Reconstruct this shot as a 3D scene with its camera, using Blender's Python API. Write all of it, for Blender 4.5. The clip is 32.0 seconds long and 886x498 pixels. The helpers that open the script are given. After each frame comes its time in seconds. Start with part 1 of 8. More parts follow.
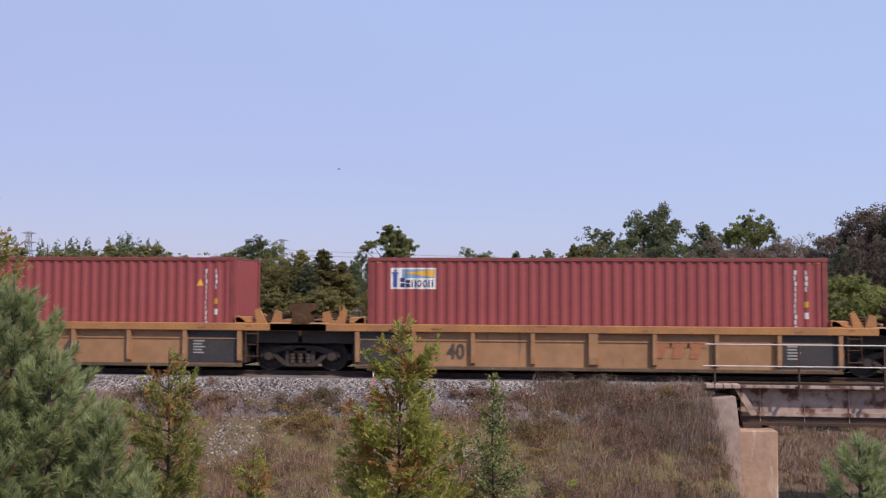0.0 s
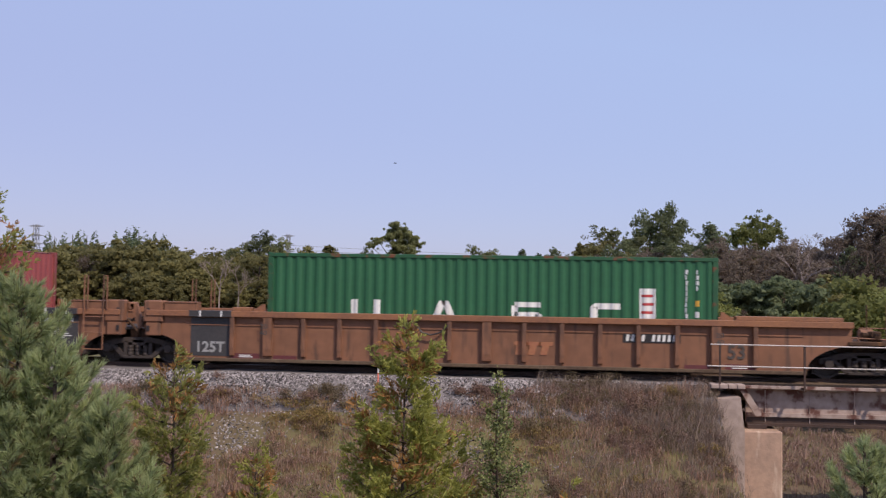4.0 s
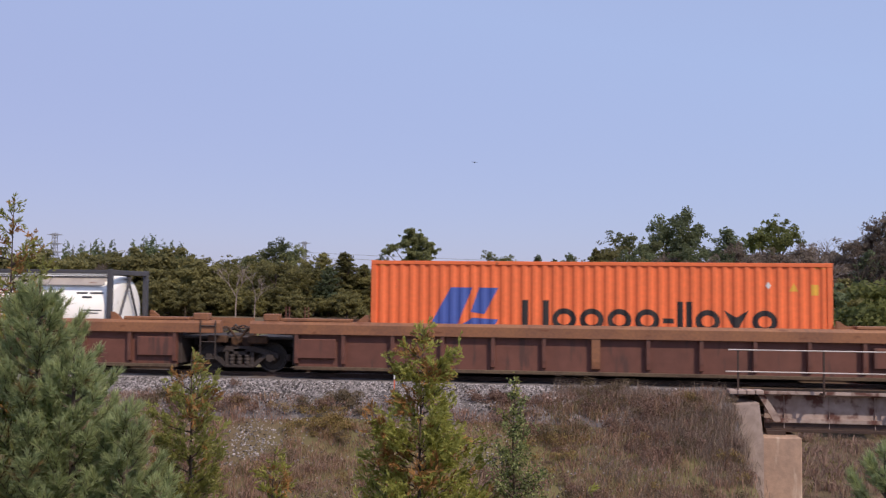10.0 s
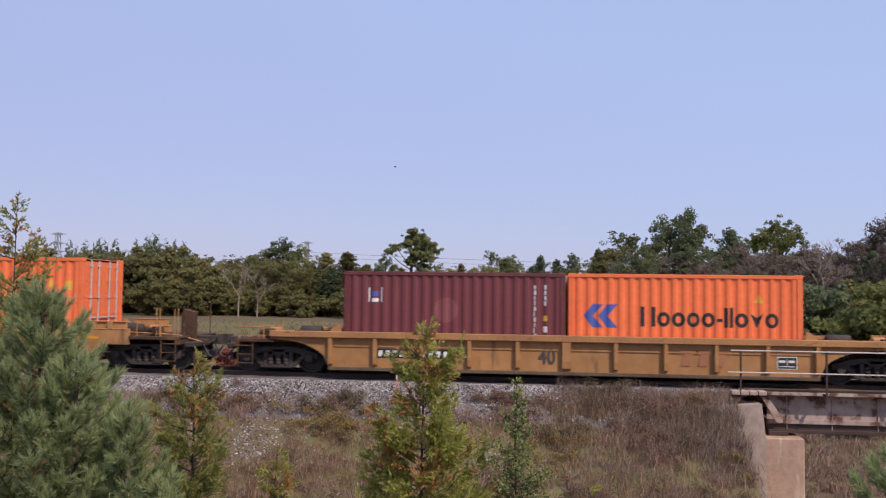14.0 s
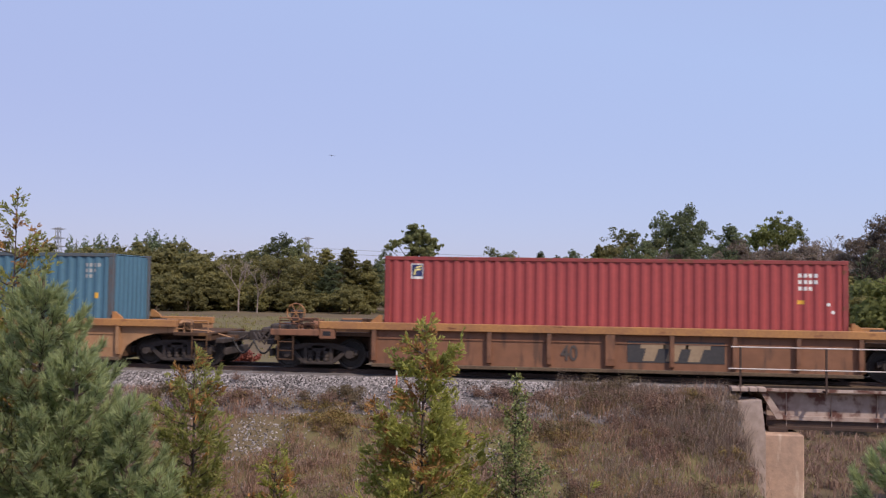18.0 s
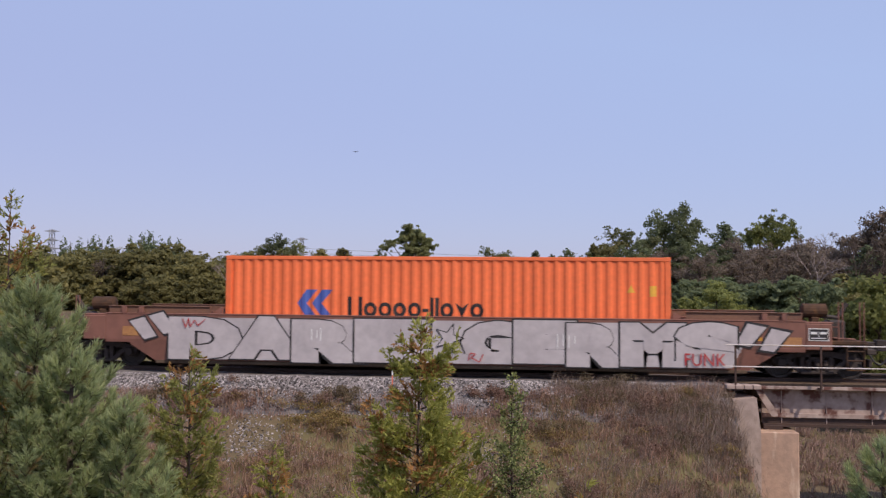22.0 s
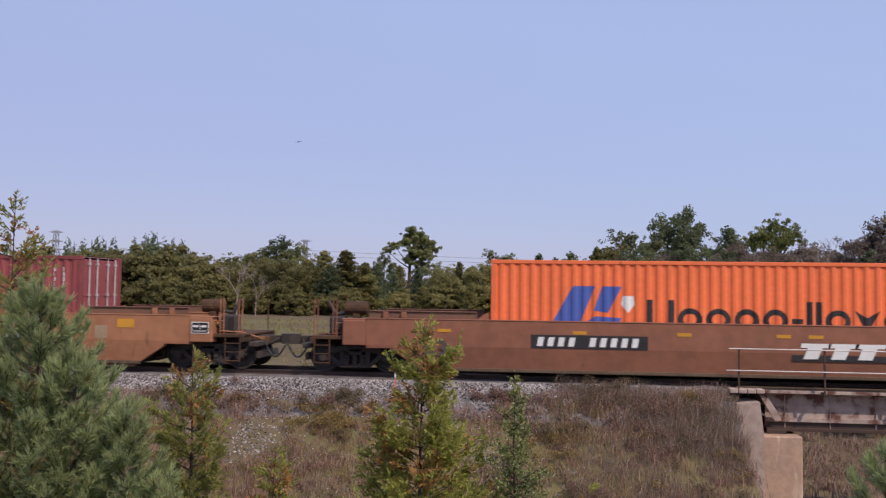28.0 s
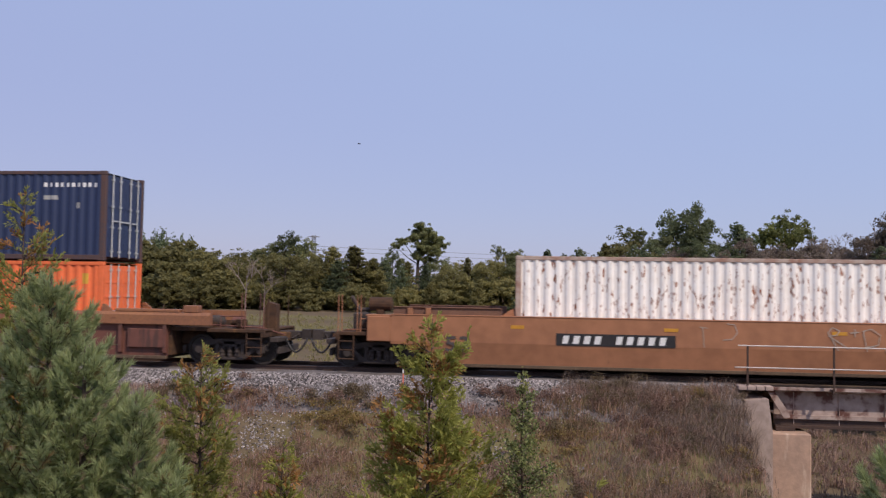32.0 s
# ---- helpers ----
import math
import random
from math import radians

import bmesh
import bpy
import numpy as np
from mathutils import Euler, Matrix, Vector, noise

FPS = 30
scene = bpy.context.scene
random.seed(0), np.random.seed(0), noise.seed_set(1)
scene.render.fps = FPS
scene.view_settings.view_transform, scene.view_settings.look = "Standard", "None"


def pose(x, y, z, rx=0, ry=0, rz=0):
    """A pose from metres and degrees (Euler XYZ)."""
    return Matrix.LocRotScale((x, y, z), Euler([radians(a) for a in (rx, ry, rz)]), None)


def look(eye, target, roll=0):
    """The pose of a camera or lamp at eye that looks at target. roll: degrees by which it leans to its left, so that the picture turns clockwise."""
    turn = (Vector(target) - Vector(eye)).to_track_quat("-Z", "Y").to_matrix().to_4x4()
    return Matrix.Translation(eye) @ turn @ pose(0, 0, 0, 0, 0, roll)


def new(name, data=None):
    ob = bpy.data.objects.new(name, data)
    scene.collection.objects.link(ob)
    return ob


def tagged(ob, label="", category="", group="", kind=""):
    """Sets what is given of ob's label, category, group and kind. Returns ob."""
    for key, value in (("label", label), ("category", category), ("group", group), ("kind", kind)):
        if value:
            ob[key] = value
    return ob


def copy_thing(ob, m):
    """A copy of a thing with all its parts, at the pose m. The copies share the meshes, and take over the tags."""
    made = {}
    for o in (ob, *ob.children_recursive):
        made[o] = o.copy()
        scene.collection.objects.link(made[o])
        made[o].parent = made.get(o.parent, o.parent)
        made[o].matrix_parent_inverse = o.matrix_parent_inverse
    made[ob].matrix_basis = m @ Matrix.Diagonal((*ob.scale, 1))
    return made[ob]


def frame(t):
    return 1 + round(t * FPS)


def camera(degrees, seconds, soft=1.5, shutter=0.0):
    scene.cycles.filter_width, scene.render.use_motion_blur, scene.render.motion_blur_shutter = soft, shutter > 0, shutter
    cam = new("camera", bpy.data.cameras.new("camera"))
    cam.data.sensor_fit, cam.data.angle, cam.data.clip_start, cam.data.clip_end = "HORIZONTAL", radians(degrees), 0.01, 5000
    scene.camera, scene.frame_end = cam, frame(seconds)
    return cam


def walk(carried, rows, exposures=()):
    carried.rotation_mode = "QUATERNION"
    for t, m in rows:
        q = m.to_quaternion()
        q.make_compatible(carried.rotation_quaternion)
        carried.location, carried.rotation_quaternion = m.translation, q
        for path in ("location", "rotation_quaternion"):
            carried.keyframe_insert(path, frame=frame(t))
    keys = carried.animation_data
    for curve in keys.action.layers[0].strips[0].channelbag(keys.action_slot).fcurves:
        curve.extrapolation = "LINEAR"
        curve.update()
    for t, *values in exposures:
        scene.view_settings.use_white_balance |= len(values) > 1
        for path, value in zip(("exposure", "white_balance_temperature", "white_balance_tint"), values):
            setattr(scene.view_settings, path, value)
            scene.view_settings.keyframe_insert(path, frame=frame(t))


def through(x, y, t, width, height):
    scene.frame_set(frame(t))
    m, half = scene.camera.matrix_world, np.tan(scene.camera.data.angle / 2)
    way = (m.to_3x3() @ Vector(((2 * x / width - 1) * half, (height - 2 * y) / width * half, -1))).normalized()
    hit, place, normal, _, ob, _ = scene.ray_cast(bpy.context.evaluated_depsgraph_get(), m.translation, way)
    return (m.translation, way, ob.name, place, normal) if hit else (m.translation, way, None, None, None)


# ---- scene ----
W_DEG = 52.77
cam = camera(W_DEG, 32.0, soft=1.3, shutter=0.1)
EYE = (0.0, -25.43, 2.375)
# seconds and the camera's turn in degrees: it stands, and is panned by small amounts
TURNS = (
    (0, 92.621, -0.273, 4.990), (0.5, 92.689, -0.307, 5.048), (1, 92.646, -0.273, 4.951), (1.5, 92.568, -0.384, 4.896),
    (2, 92.472, -0.495, 4.920), (2.5, 92.553, -0.659, 5.013), (3, 92.578, -0.744, 5.105), (3.5, 92.527, -0.761, 5.288),
    (5.5, 92.159, -1.183, 5.319), (6, 92.106, -0.879, 5.424), (6.5, 92.050, -0.803, 5.476), (7, 92.087, -0.827, 5.508),
    (7.5, 92.206, -0.964, 5.593), (8, 92.362, -0.641, 5.759), (8.5, 92.500, -0.546, 5.973), (9, 92.738, -0.608, 6.082),
    (9.5, 92.828, -0.731, 6.272), (10, 92.826, -0.613, 6.358), (10.5, 92.741, -0.572, 6.367), (11, 92.673, -0.698, 6.379),
    (11.5, 92.661, -0.736, 6.351), (12, 92.727, -0.743, 6.344), (12.5, 92.780, -0.772, 6.343), (13, 92.803, -0.772, 6.429),
    (13.5, 92.820, -0.722, 6.472), (14, 92.828, -0.742, 6.521), (14.5, 92.871, -0.742, 6.467), (16.5, 92.687, -0.620, 6.492),
    (17, 92.636, -0.677, 6.479), (17.5, 92.631, -0.724, 6.512), (18, 92.561, -0.858, 6.528), (18.5, 92.477, -0.788, 6.576),
    (19, 92.483, -0.909, 6.590), (19.5, 92.465, -0.979, 6.609), (20, 92.483, -0.781, 6.546), (20.5, 92.606, -0.751, 6.429),
    (21, 92.705, -0.739, 6.362), (21.5, 92.682, -0.584, 6.268), (22, 92.552, -0.499, 6.217), (22.5, 92.472, -0.679, 6.188),
    (23, 92.538, -0.687, 6.231), (23.5, 92.587, -0.662, 6.364), (24, 92.740, -0.815, 6.346), (24.5, 92.815, -0.737, 6.326),
    (25, 92.771, -0.751, 6.422), (25.5, 92.808, -0.643, 6.474), (27.5, 92.989, -0.812, 6.384), (28, 92.715, -0.756, 6.423),
    (28.5, 92.571, -0.862, 6.512), (29, 92.508, -0.843, 6.696), (29.5, 92.468, -0.728, 6.873), (30, 92.507, -0.852, 6.917),
    (30.5, 92.530, -0.924, 6.960), (31, 92.461, -0.919, 7.027), (31.5, 92.365, -0.741, 6.989), (32, 92.447, -0.903, 6.944),
)
# the camera sets its own exposure as bright and dark boxes pass
EXPOSURES = ((0, 0.05), (2, 0.0), (8, 0.0), (9, -0.03), (10, -0.08), (11, -0.11), (12, -0.19), (13, -0.02), (14, 0.02), (17, -0.02), (18, 0.04), (19, 0.07), (20, 0.08), (21, 0.09), (22, -0.05), (23, 0.0),
             (25, 0.04), (28, -0.07), (29, 0.0), (30, 0.04), (31, 0.03), (32, -0.16))
walk(cam, [(t, pose(*EYE, a, b, c)) for t, a, b, c in TURNS],
     exposures=[(t, e, 6500, 10) for t, e in EXPOSURES])

# ---- light ----
SUN = Vector((0.54, -0.52, 0.80)).normalized()
world = bpy.data.worlds.new("sky")
scene.world = world
world.use_nodes = True
sky = world.node_tree.nodes.new("ShaderNodeTexSky")
sky.sky_type, sky.sun_disc = "NISHITA", False
sky.sun_elevation = math.asin(SUN.z)
sky.sun_rotation = math.atan2(SUN.x, SUN.y)
sky.air_density, sky.dust_density, sky.ozone_density = 1.0, 0.6, 3.0
wn, wl = world.node_tree.nodes, world.node_tree.links
wl.new(sky.outputs[0], wn["Background"].inputs[0])
wn["Background"].inputs[1].default_value = 0.036
# thin lavender haze over the whole sky, paler towards the horizon and towards the sun's side
haze, both = wn.new("ShaderNodeBackground"), wn.new("ShaderNodeAddShader")
rise, tint = wn.new("ShaderNodeTexGradient"), wn.new("ShaderNodeValToRGB")
rise.texture_mapping.rotation = (0, radians(78), 0)
rise.texture_mapping.scale = (2.52, 2.52, 2.52)
rise.texture_mapping.translation = (0.3, 0, 0)
tint.color_ramp.elements[0].color, tint.color_ramp.elements[1].color = (0.305, 0.275, 0.475, 1), (0.355, 0.42, 0.665, 1)
wl.new(rise.outputs["Fac"], tint.inputs[0])
wl.new(tint.outputs[0], haze.inputs[0])
haze.inputs[1].default_value = 1.0
wl.new(wn["Background"].outputs[0], both.inputs[0])
wl.new(haze.outputs[0], both.inputs[1])
wl.new(both.outputs[0], wn["World Output"].inputs[0])
sun = new("sun", bpy.data.lights.new("sun", "SUN"))
sun.data.energy, sun.data.angle, sun.data.color = 3.75, radians(0.6), (1.0, 0.85, 0.72)
sun.matrix_world = look(SUN * 100, (0, 0, 0))

# ---- materials ----
MATS = {}


def surface(name, base, second=None, rough=0.6, metal=0.0, grain=14.0, blotch=1.2, mix=0.5, rust=None,
            rust_at=0.62, streak=(1, 1, 1), rust_scale=3.0, bump=0.15, bump_scale=40.0, vary=0.0, island=0.0):
    """A weathered surface: blotches and grain between two colours, rust or dirt in patches or streaks, fine relief."""
    if name in MATS:
        return MATS[name]
    m = bpy.data.materials.new(name)
    m.use_nodes = True
    n, k = m.node_tree.nodes, m.node_tree.links
    b = n["Principled BSDF"]
    b.inputs["Roughness"].default_value, b.inputs["Metallic"].default_value = rough, metal
    if rough >= 0.85:
        b.inputs["Specular IOR Level"].default_value = 0.12
    tc = n.new("ShaderNodeTexCoord")
    second = second or tuple(c * 0.72 for c in base)

    def noise_of(scale, detail, stretch=None):
        t = n.new("ShaderNodeTexNoise")
        t.inputs["Scale"].default_value, t.inputs["Detail"].default_value = scale, detail
        if stretch:
            mp = n.new("ShaderNodeMapping")
            mp.inputs["Scale"].default_value = stretch
            k.new(tc.outputs["Object"], mp.inputs[0])
            k.new(mp.outputs[0], t.inputs["Vector"])
        else:
            k.new(tc.outputs["Object"], t.inputs["Vector"])
        return t.outputs["Fac"]

    def ramp(fac, lo, hi):
        r = n.new("ShaderNodeMapRange")
        r.inputs["From Min"].default_value, r.inputs["From Max"].default_value = lo, hi
        k.new(fac, r.inputs["Value"])
        return r.outputs[0]

    def blend(fac, a, c, kind="MIX"):
        x = n.new("ShaderNodeMix")
        x.data_type, x.blend_type = "RGBA", kind
        for sock, v in ((x.inputs["Factor"], fac), (x.inputs["A"], a), (x.inputs["B"], c)):
            if isinstance(v, tuple):
                sock.default_value = (*v, 1)
            elif isinstance(v, float):
                sock.default_value = v
            else:
                k.new(v, sock)
        return x.outputs["Result"]

    big, fine = noise_of(blotch, 4.0), noise_of(grain, 6.0)
    add = n.new("ShaderNodeMath")
    add.operation = "ADD"
    k.new(ramp(big, 0.37, 0.63), add.inputs[0])
    k.new(ramp(fine, 0.36, 0.64), add.inputs[1])
    half = n.new("ShaderNodeMath")
    half.operation = "MULTIPLY"
    half.inputs[1].default_value = mix
    k.new(add.outputs[0], half.inputs[0])
    col = blend(half.outputs[0], tuple(base), tuple(second))
    if rust:
        f = ramp(noise_of(rust_scale, 7.0, streak), rust_at, rust_at + 0.10)
        col = blend(f, col, tuple(rust))
    if vary or island:
        src = n.new("ShaderNodeObjectInfo" if vary else "ShaderNodeNewGeometry")
        rnd = src.outputs["Random"] if vary else src.outputs["Random Per Island"]
        r = n.new("ShaderNodeMapRange")
        w = vary or island
        r.inputs["To Min"].default_value, r.inputs["To Max"].default_value = 1 - w, 1 + w
        k.new(rnd, r.inputs["Value"])
        hs = n.new("ShaderNodeHueSaturation")
        k.new(r.outputs[0], hs.inputs["Value"])
        k.new(col, hs.inputs["Color"])
        col = hs.outputs[0]
    k.new(col, b.inputs["Base Color"])
    if bump:
        bp = n.new("ShaderNodeBump")
        bp.inputs["Strength"].default_value = bump
        bp.inputs["Distance"].default_value = 0.02
        k.new(noise_of(bump_scale, 5.0), bp.inputs["Height"])
        k.new(bp.outputs[0], b.inputs["Normal"])
    MATS[name] = m
    return m


def leaf(name, base, second, through=0.3, spread=0.35):
    """Foliage: each leaf's colour lies between two greens, and some light comes through it."""
    if name in MATS:
        return MATS[name]
    m = bpy.data.materials.new(name)
    m.use_nodes = True
    n, k = m.node_tree.nodes, m.node_tree.links
    b, out = n["Principled BSDF"], n["Material Output"]
    b.inputs["Roughness"].default_value = 0.65
    b.inputs["Specular IOR Level"].default_value = 0.25
    geo, info = n.new("ShaderNodeNewGeometry"), n.new("ShaderNodeObjectInfo")
    x = n.new("ShaderNodeMix")
    x.data_type = "RGBA"
    x.inputs["A"].default_value, x.inputs["B"].default_value = (*base, 1), (*second, 1)
    k.new(geo.outputs["Random Per Island"], x.inputs["Factor"])
    r = n.new("ShaderNodeMapRange")
    r.inputs["To Min"].default_value, r.inputs["To Max"].default_value = 1 - spread, 1 + spread
    k.new(info.outputs["Random"], r.inputs["Value"])
    hs = n.new("ShaderNodeHueSaturation")
    k.new(r.outputs[0], hs.inputs["Value"])
    k.new(x.outputs["Result"], hs.inputs["Color"])
    k.new(hs.outputs[0], b.inputs["Base Color"])
    tr, ms = n.new("ShaderNodeBsdfTranslucent"), n.new("ShaderNodeMixShader")
    k.new(hs.outputs[0], tr.inputs[0])
    ms.inputs[0].default_value = through
    k.new(b.outputs[0], ms.inputs[1])
    k.new(tr.outputs[0], ms.inputs[2])
    k.new(ms.outputs[0], out.inputs[0])
    MATS[name] = m
    return m


RUST = (0.16, 0.055, 0.025)


def worn_frame(colour):
    """A box's rails and posts: the same paint, rubbed and rusted."""
    c = BOX_BASE[BOX[colour].name]
    if colour == "orange":
        return surface("orange_worn_frame", tuple(v * 0.95 for v in c), tuple(v * 0.78 for v in c), rough=0.6, grain=7, blotch=1.6, rust=RUST, rust_at=0.66, rust_scale=4.0, bump=0.1, bump_scale=18)
    return surface(colour + "_worn_frame", tuple(v * 0.82 for v in c), tuple(v * 0.6 for v in c), rough=0.6, grain=7, blotch=1.6, rust=RUST, rust_at=0.56, rust_scale=4.0, streak=(1, 1, 1), bump=0.1, bump_scale=18)


BOX_BASE = {}


def box_paint(name, base, rust_at=0.70, **kw):
    BOX_BASE[name] = base
    return surface(name, base, tuple(c * 0.8 for c in base), rough=0.5, grain=9, blotch=0.7, mix=0.45, rust=RUST,
                   rust_at=rust_at, streak=(3, 3, 0.8), rust_scale=2.2, bump=0.08, bump_scale=18, **kw)


def car_paint(name, base, rust_at=0.64):
    return surface(name, base, tuple(c * 0.70 for c in base), rough=0.7, grain=3.5, blotch=0.7, mix=0.5, rust=tuple(c * 0.42 + 0.012 for c in base),
                   rust_at=rust_at - 0.08, streak=(2.6, 2.6, 0.45), rust_scale=1.7, bump=0.1, bump_scale=16)


BOX = dict(
    red=box_paint("red_box_paint", (0.30, 0.068, 0.068), 0.69), bright=box_paint("bright_red_box_paint", (0.42, 0.085, 0.06), 0.69), cherry=box_paint("cherry_red_box_paint", (0.345, 0.072, 0.066), 0.69),
    crimson=box_paint("crimson_box_paint", (0.36, 0.064, 0.062), 0.69), maroon=box_paint("maroon_box_paint", (0.17, 0.04, 0.045), 0.69), orange=box_paint("orange_box_paint", (0.90, 0.19, 0.06), 0.70),
    blue=box_paint("faded_blue_box_paint", (0.14, 0.19, 0.40), 0.69), green=box_paint("green_box_paint", (0.022, 0.12, 0.05), 0.72),
    navy=box_paint("navy_box_paint", (0.045, 0.075, 0.19), 0.70), teal=box_paint("teal_box_paint", (0.075, 0.17, 0.24), 0.70),
    royal=box_paint("royal_blue_box_paint", (0.10, 0.17, 0.48), 0.70), steel=box_paint("steel_blue_box_paint", (0.08, 0.19, 0.38), 0.70),
    ink=box_paint("ink_blue_box_paint", (0.025, 0.04, 0.10), 0.70),
    white=surface("rust_bitten_white_paint", (0.95, 0.92, 0.87), (0.86, 0.80, 0.73), rough=0.6, grain=8, blotch=1.0, mix=0.4,
                  rust=(0.27, 0.085, 0.028), rust_at=0.57, streak=(4.4, 4.4, 1.5), rust_scale=2.6, bump=0.1),
)
CAR = dict(
    yellow=car_paint("ochre_car_paint", (0.405, 0.222, 0.112), 0.72), gold=car_paint("yellow_car_paint", (0.44, 0.215, 0.078), 0.68),
    brown=car_paint("brown_car_paint", (0.255, 0.115, 0.062)), dark=car_paint("dark_brown_car_paint", (0.18, 0.07, 0.049)),
    amber=car_paint("amber_car_paint", (0.29, 0.115, 0.065), 0.74), umber=car_paint("umber_car_paint", (0.24, 0.105, 0.075), 0.72), tawny=car_paint("tawny_car_paint", (0.40, 0.175, 0.085), 0.76), wine=car_paint("wine_car_paint", (0.10, 0.032, 0.028), 0.74),
)
CHORD = surface("weathered_yellow_chord", (0.44, 0.215, 0.07), (0.28, 0.13, 0.06), rough=0.65, rust=RUST, rust_at=0.62, streak=(0.6, 2, 2))
# a darker brown that puts the coaming strip's shade into its colour
COAMING = surface("dull_brown_coaming", (0.20, 0.10, 0.06), (0.13, 0.065, 0.045), rough=0.75, rust=RUST, rust_at=0.62, streak=(0.6, 2, 2))
CHORD_ORANGE = surface("orange_brown_chord", (0.31, 0.135, 0.06), (0.19, 0.085, 0.05), rough=0.65, rust=RUST, rust_at=0.62, streak=(0.6, 2, 2))
SILL = surface("dusty_sill", (0.16, 0.115, 0.075), (0.09, 0.06, 0.045), rough=0.85)
STEEL = surface("grimy_steel", (0.034, 0.026, 0.024), (0.06, 0.044, 0.037), rough=0.8, rust=(0.07, 0.038, 0.026), rust_at=0.62)
GRIME = surface("sooty_deck_paint", (0.11, 0.06, 0.035), (0.05, 0.033, 0.026), rough=0.85, grain=9, rust=(0.16, 0.085, 0.04), rust_at=0.6)
WHEEL = surface("worn_wheel_steel", (0.028, 0.022, 0.02), (0.05, 0.04, 0.034), rough=0.6, metal=0.2)
DARKPANEL = surface("black_panel_paint", (0.03, 0.03, 0.034), (0.055, 0.05, 0.05), rough=0.6)
WHITE = surface("white_marking", (0.78, 0.78, 0.76), (0.66, 0.65, 0.62), rough=0.5, bump=0)
BLACK = surface("black_marking", (0.018, 0.016, 0.018), (0.03, 0.026, 0.025), rough=0.5, bump=0)
CHARCOAL = surface("faded_black_marking", (0.06, 0.05, 0.045), (0.09, 0.07, 0.06), rough=0.6, bump=0)
YELLOW = surface("yellow_marking", (0.75, 0.42, 0.05), (0.6, 0.33, 0.05), rough=0.5, bump=0)
AMBER = surface("amber_reflector", (0.62, 0.30, 0.03), (0.5, 0.24, 0.03), rough=0.35, bump=0)
REDMARK = surface("red_marking", (0.50, 0.05, 0.05), (0.36, 0.05, 0.05), rough=0.55, bump=0)
FADEDRED = surface("faded_red_marking", (0.31, 0.105, 0.06), (0.38, 0.17, 0.075), rough=0.6, bump=0)
BLUEMARK = surface("blue_marking", (0.06, 0.10, 0.36), (0.07, 0.12, 0.40), rough=0.5, bump=0)
NAVYMARK = surface("navy_marking", (0.02, 0.03, 0.12), (0.03, 0.04, 0.13), rough=0.5, bump=0)
GREY = surface("grey_marking", (0.36, 0.36, 0.35), (0.3, 0.3, 0.29), rough=0.6, bump=0)
SILVER = surface("silver_spray_paint", (0.52, 0.475, 0.475), (0.40, 0.36, 0.365), rough=0.5, grain=5, bump=0)
TAN = surface("tan_marking", (0.36, 0.26, 0.16), (0.27, 0.19, 0.12), rough=0.6, bump=0)
LIME = surface("pale_green_spray_paint", (0.26, 0.38, 0.22), (0.2, 0.3, 0.2), rough=0.55, bump=0)
TEALP = surface("teal_spray_paint", (0.05, 0.13, 0.105), (0.15, 0.22, 0.14), rough=0.55, bump=0)
PINKP = surface("pink_spray_paint", (0.62, 0.16, 0.20), (0.55, 0.22, 0.16), rough=0.55, bump=0)
PURPLEP = surface("purple_spray_paint", (0.20, 0.06, 0.20), (0.28, 0.10, 0.24), rough=0.55, bump=0)
SILVERDK = surface("grey_silver_spray_paint", (0.29, 0.25, 0.25), (0.20, 0.165, 0.165), rough=0.5, grain=4, bump=0)
SKYP = surface("pale_blue_spray_paint", (0.22, 0.36, 0.52), (0.16, 0.27, 0.42), rough=0.55, bump=0)
INKP = surface("dark_blue_spray_paint", (0.02, 0.027, 0.06), (0.035, 0.045, 0.085), rough=0.55, bump=0)
RODS = surface("galvanised_rod", (0.62, 0.62, 0.60), (0.5, 0.5, 0.48), rough=0.45, metal=0.3)
BALLAST = surface("grey_ballast", (0.24, 0.215, 0.21), (0.09, 0.08, 0.077), rough=0.95, grain=26, blotch=2.0, mix=0.5, rust=(0.13, 0.10, 0.085),
                  rust_at=0.56, rust_scale=1.1, bump=0.9, bump_scale=22)
STONE = surface("ballast_stone", (0.30, 0.272, 0.265), (0.20, 0.178, 0.172), rough=0.9, island=0.85, bump=0.2)
RAILSTEEL = surface("rail_steel", (0.10, 0.06, 0.045), (0.06, 0.04, 0.035), rough=0.6, metal=0.4)
TIE = surface("creosoted_tie", (0.07, 0.055, 0.045), (0.12, 0.10, 0.085), rough=0.9, vary=0.3, streak=(1, 0.2, 1))
CONCRETE = surface("stained_concrete", (0.46, 0.36, 0.315), (0.31, 0.24, 0.205), rough=0.9, grain=7, blotch=1.4, rust=(0.17, 0.135, 0.115),
                   rust_at=0.60, streak=(2, 2, 0.35), rust_scale=2.4, bump=0.4, bump_scale=14)
GIRDER = surface("peeling_girder_paint", (0.46, 0.36, 0.315), (0.27, 0.195, 0.165), rough=0.8, grain=5, rust=(0.12, 0.05, 0.038), rust_at=0.51,
                 rust_scale=2.4, bump=0.3)
RAILING = surface("pale_railing_paint", (0.66, 0.62, 0.58), (0.5, 0.44, 0.4), rough=0.6)
BARK = surface("bark", (0.12, 0.09, 0.07), (0.07, 0.052, 0.04), rough=0.95, streak=(6, 6, 1), bump=0.5)
PALEBARK = surface("pale_dead_wood", (0.34, 0.28, 0.25), (0.24, 0.19, 0.17), rough=0.95)

# ---- mesh tools ----
RZ = 0.10            # top of rail


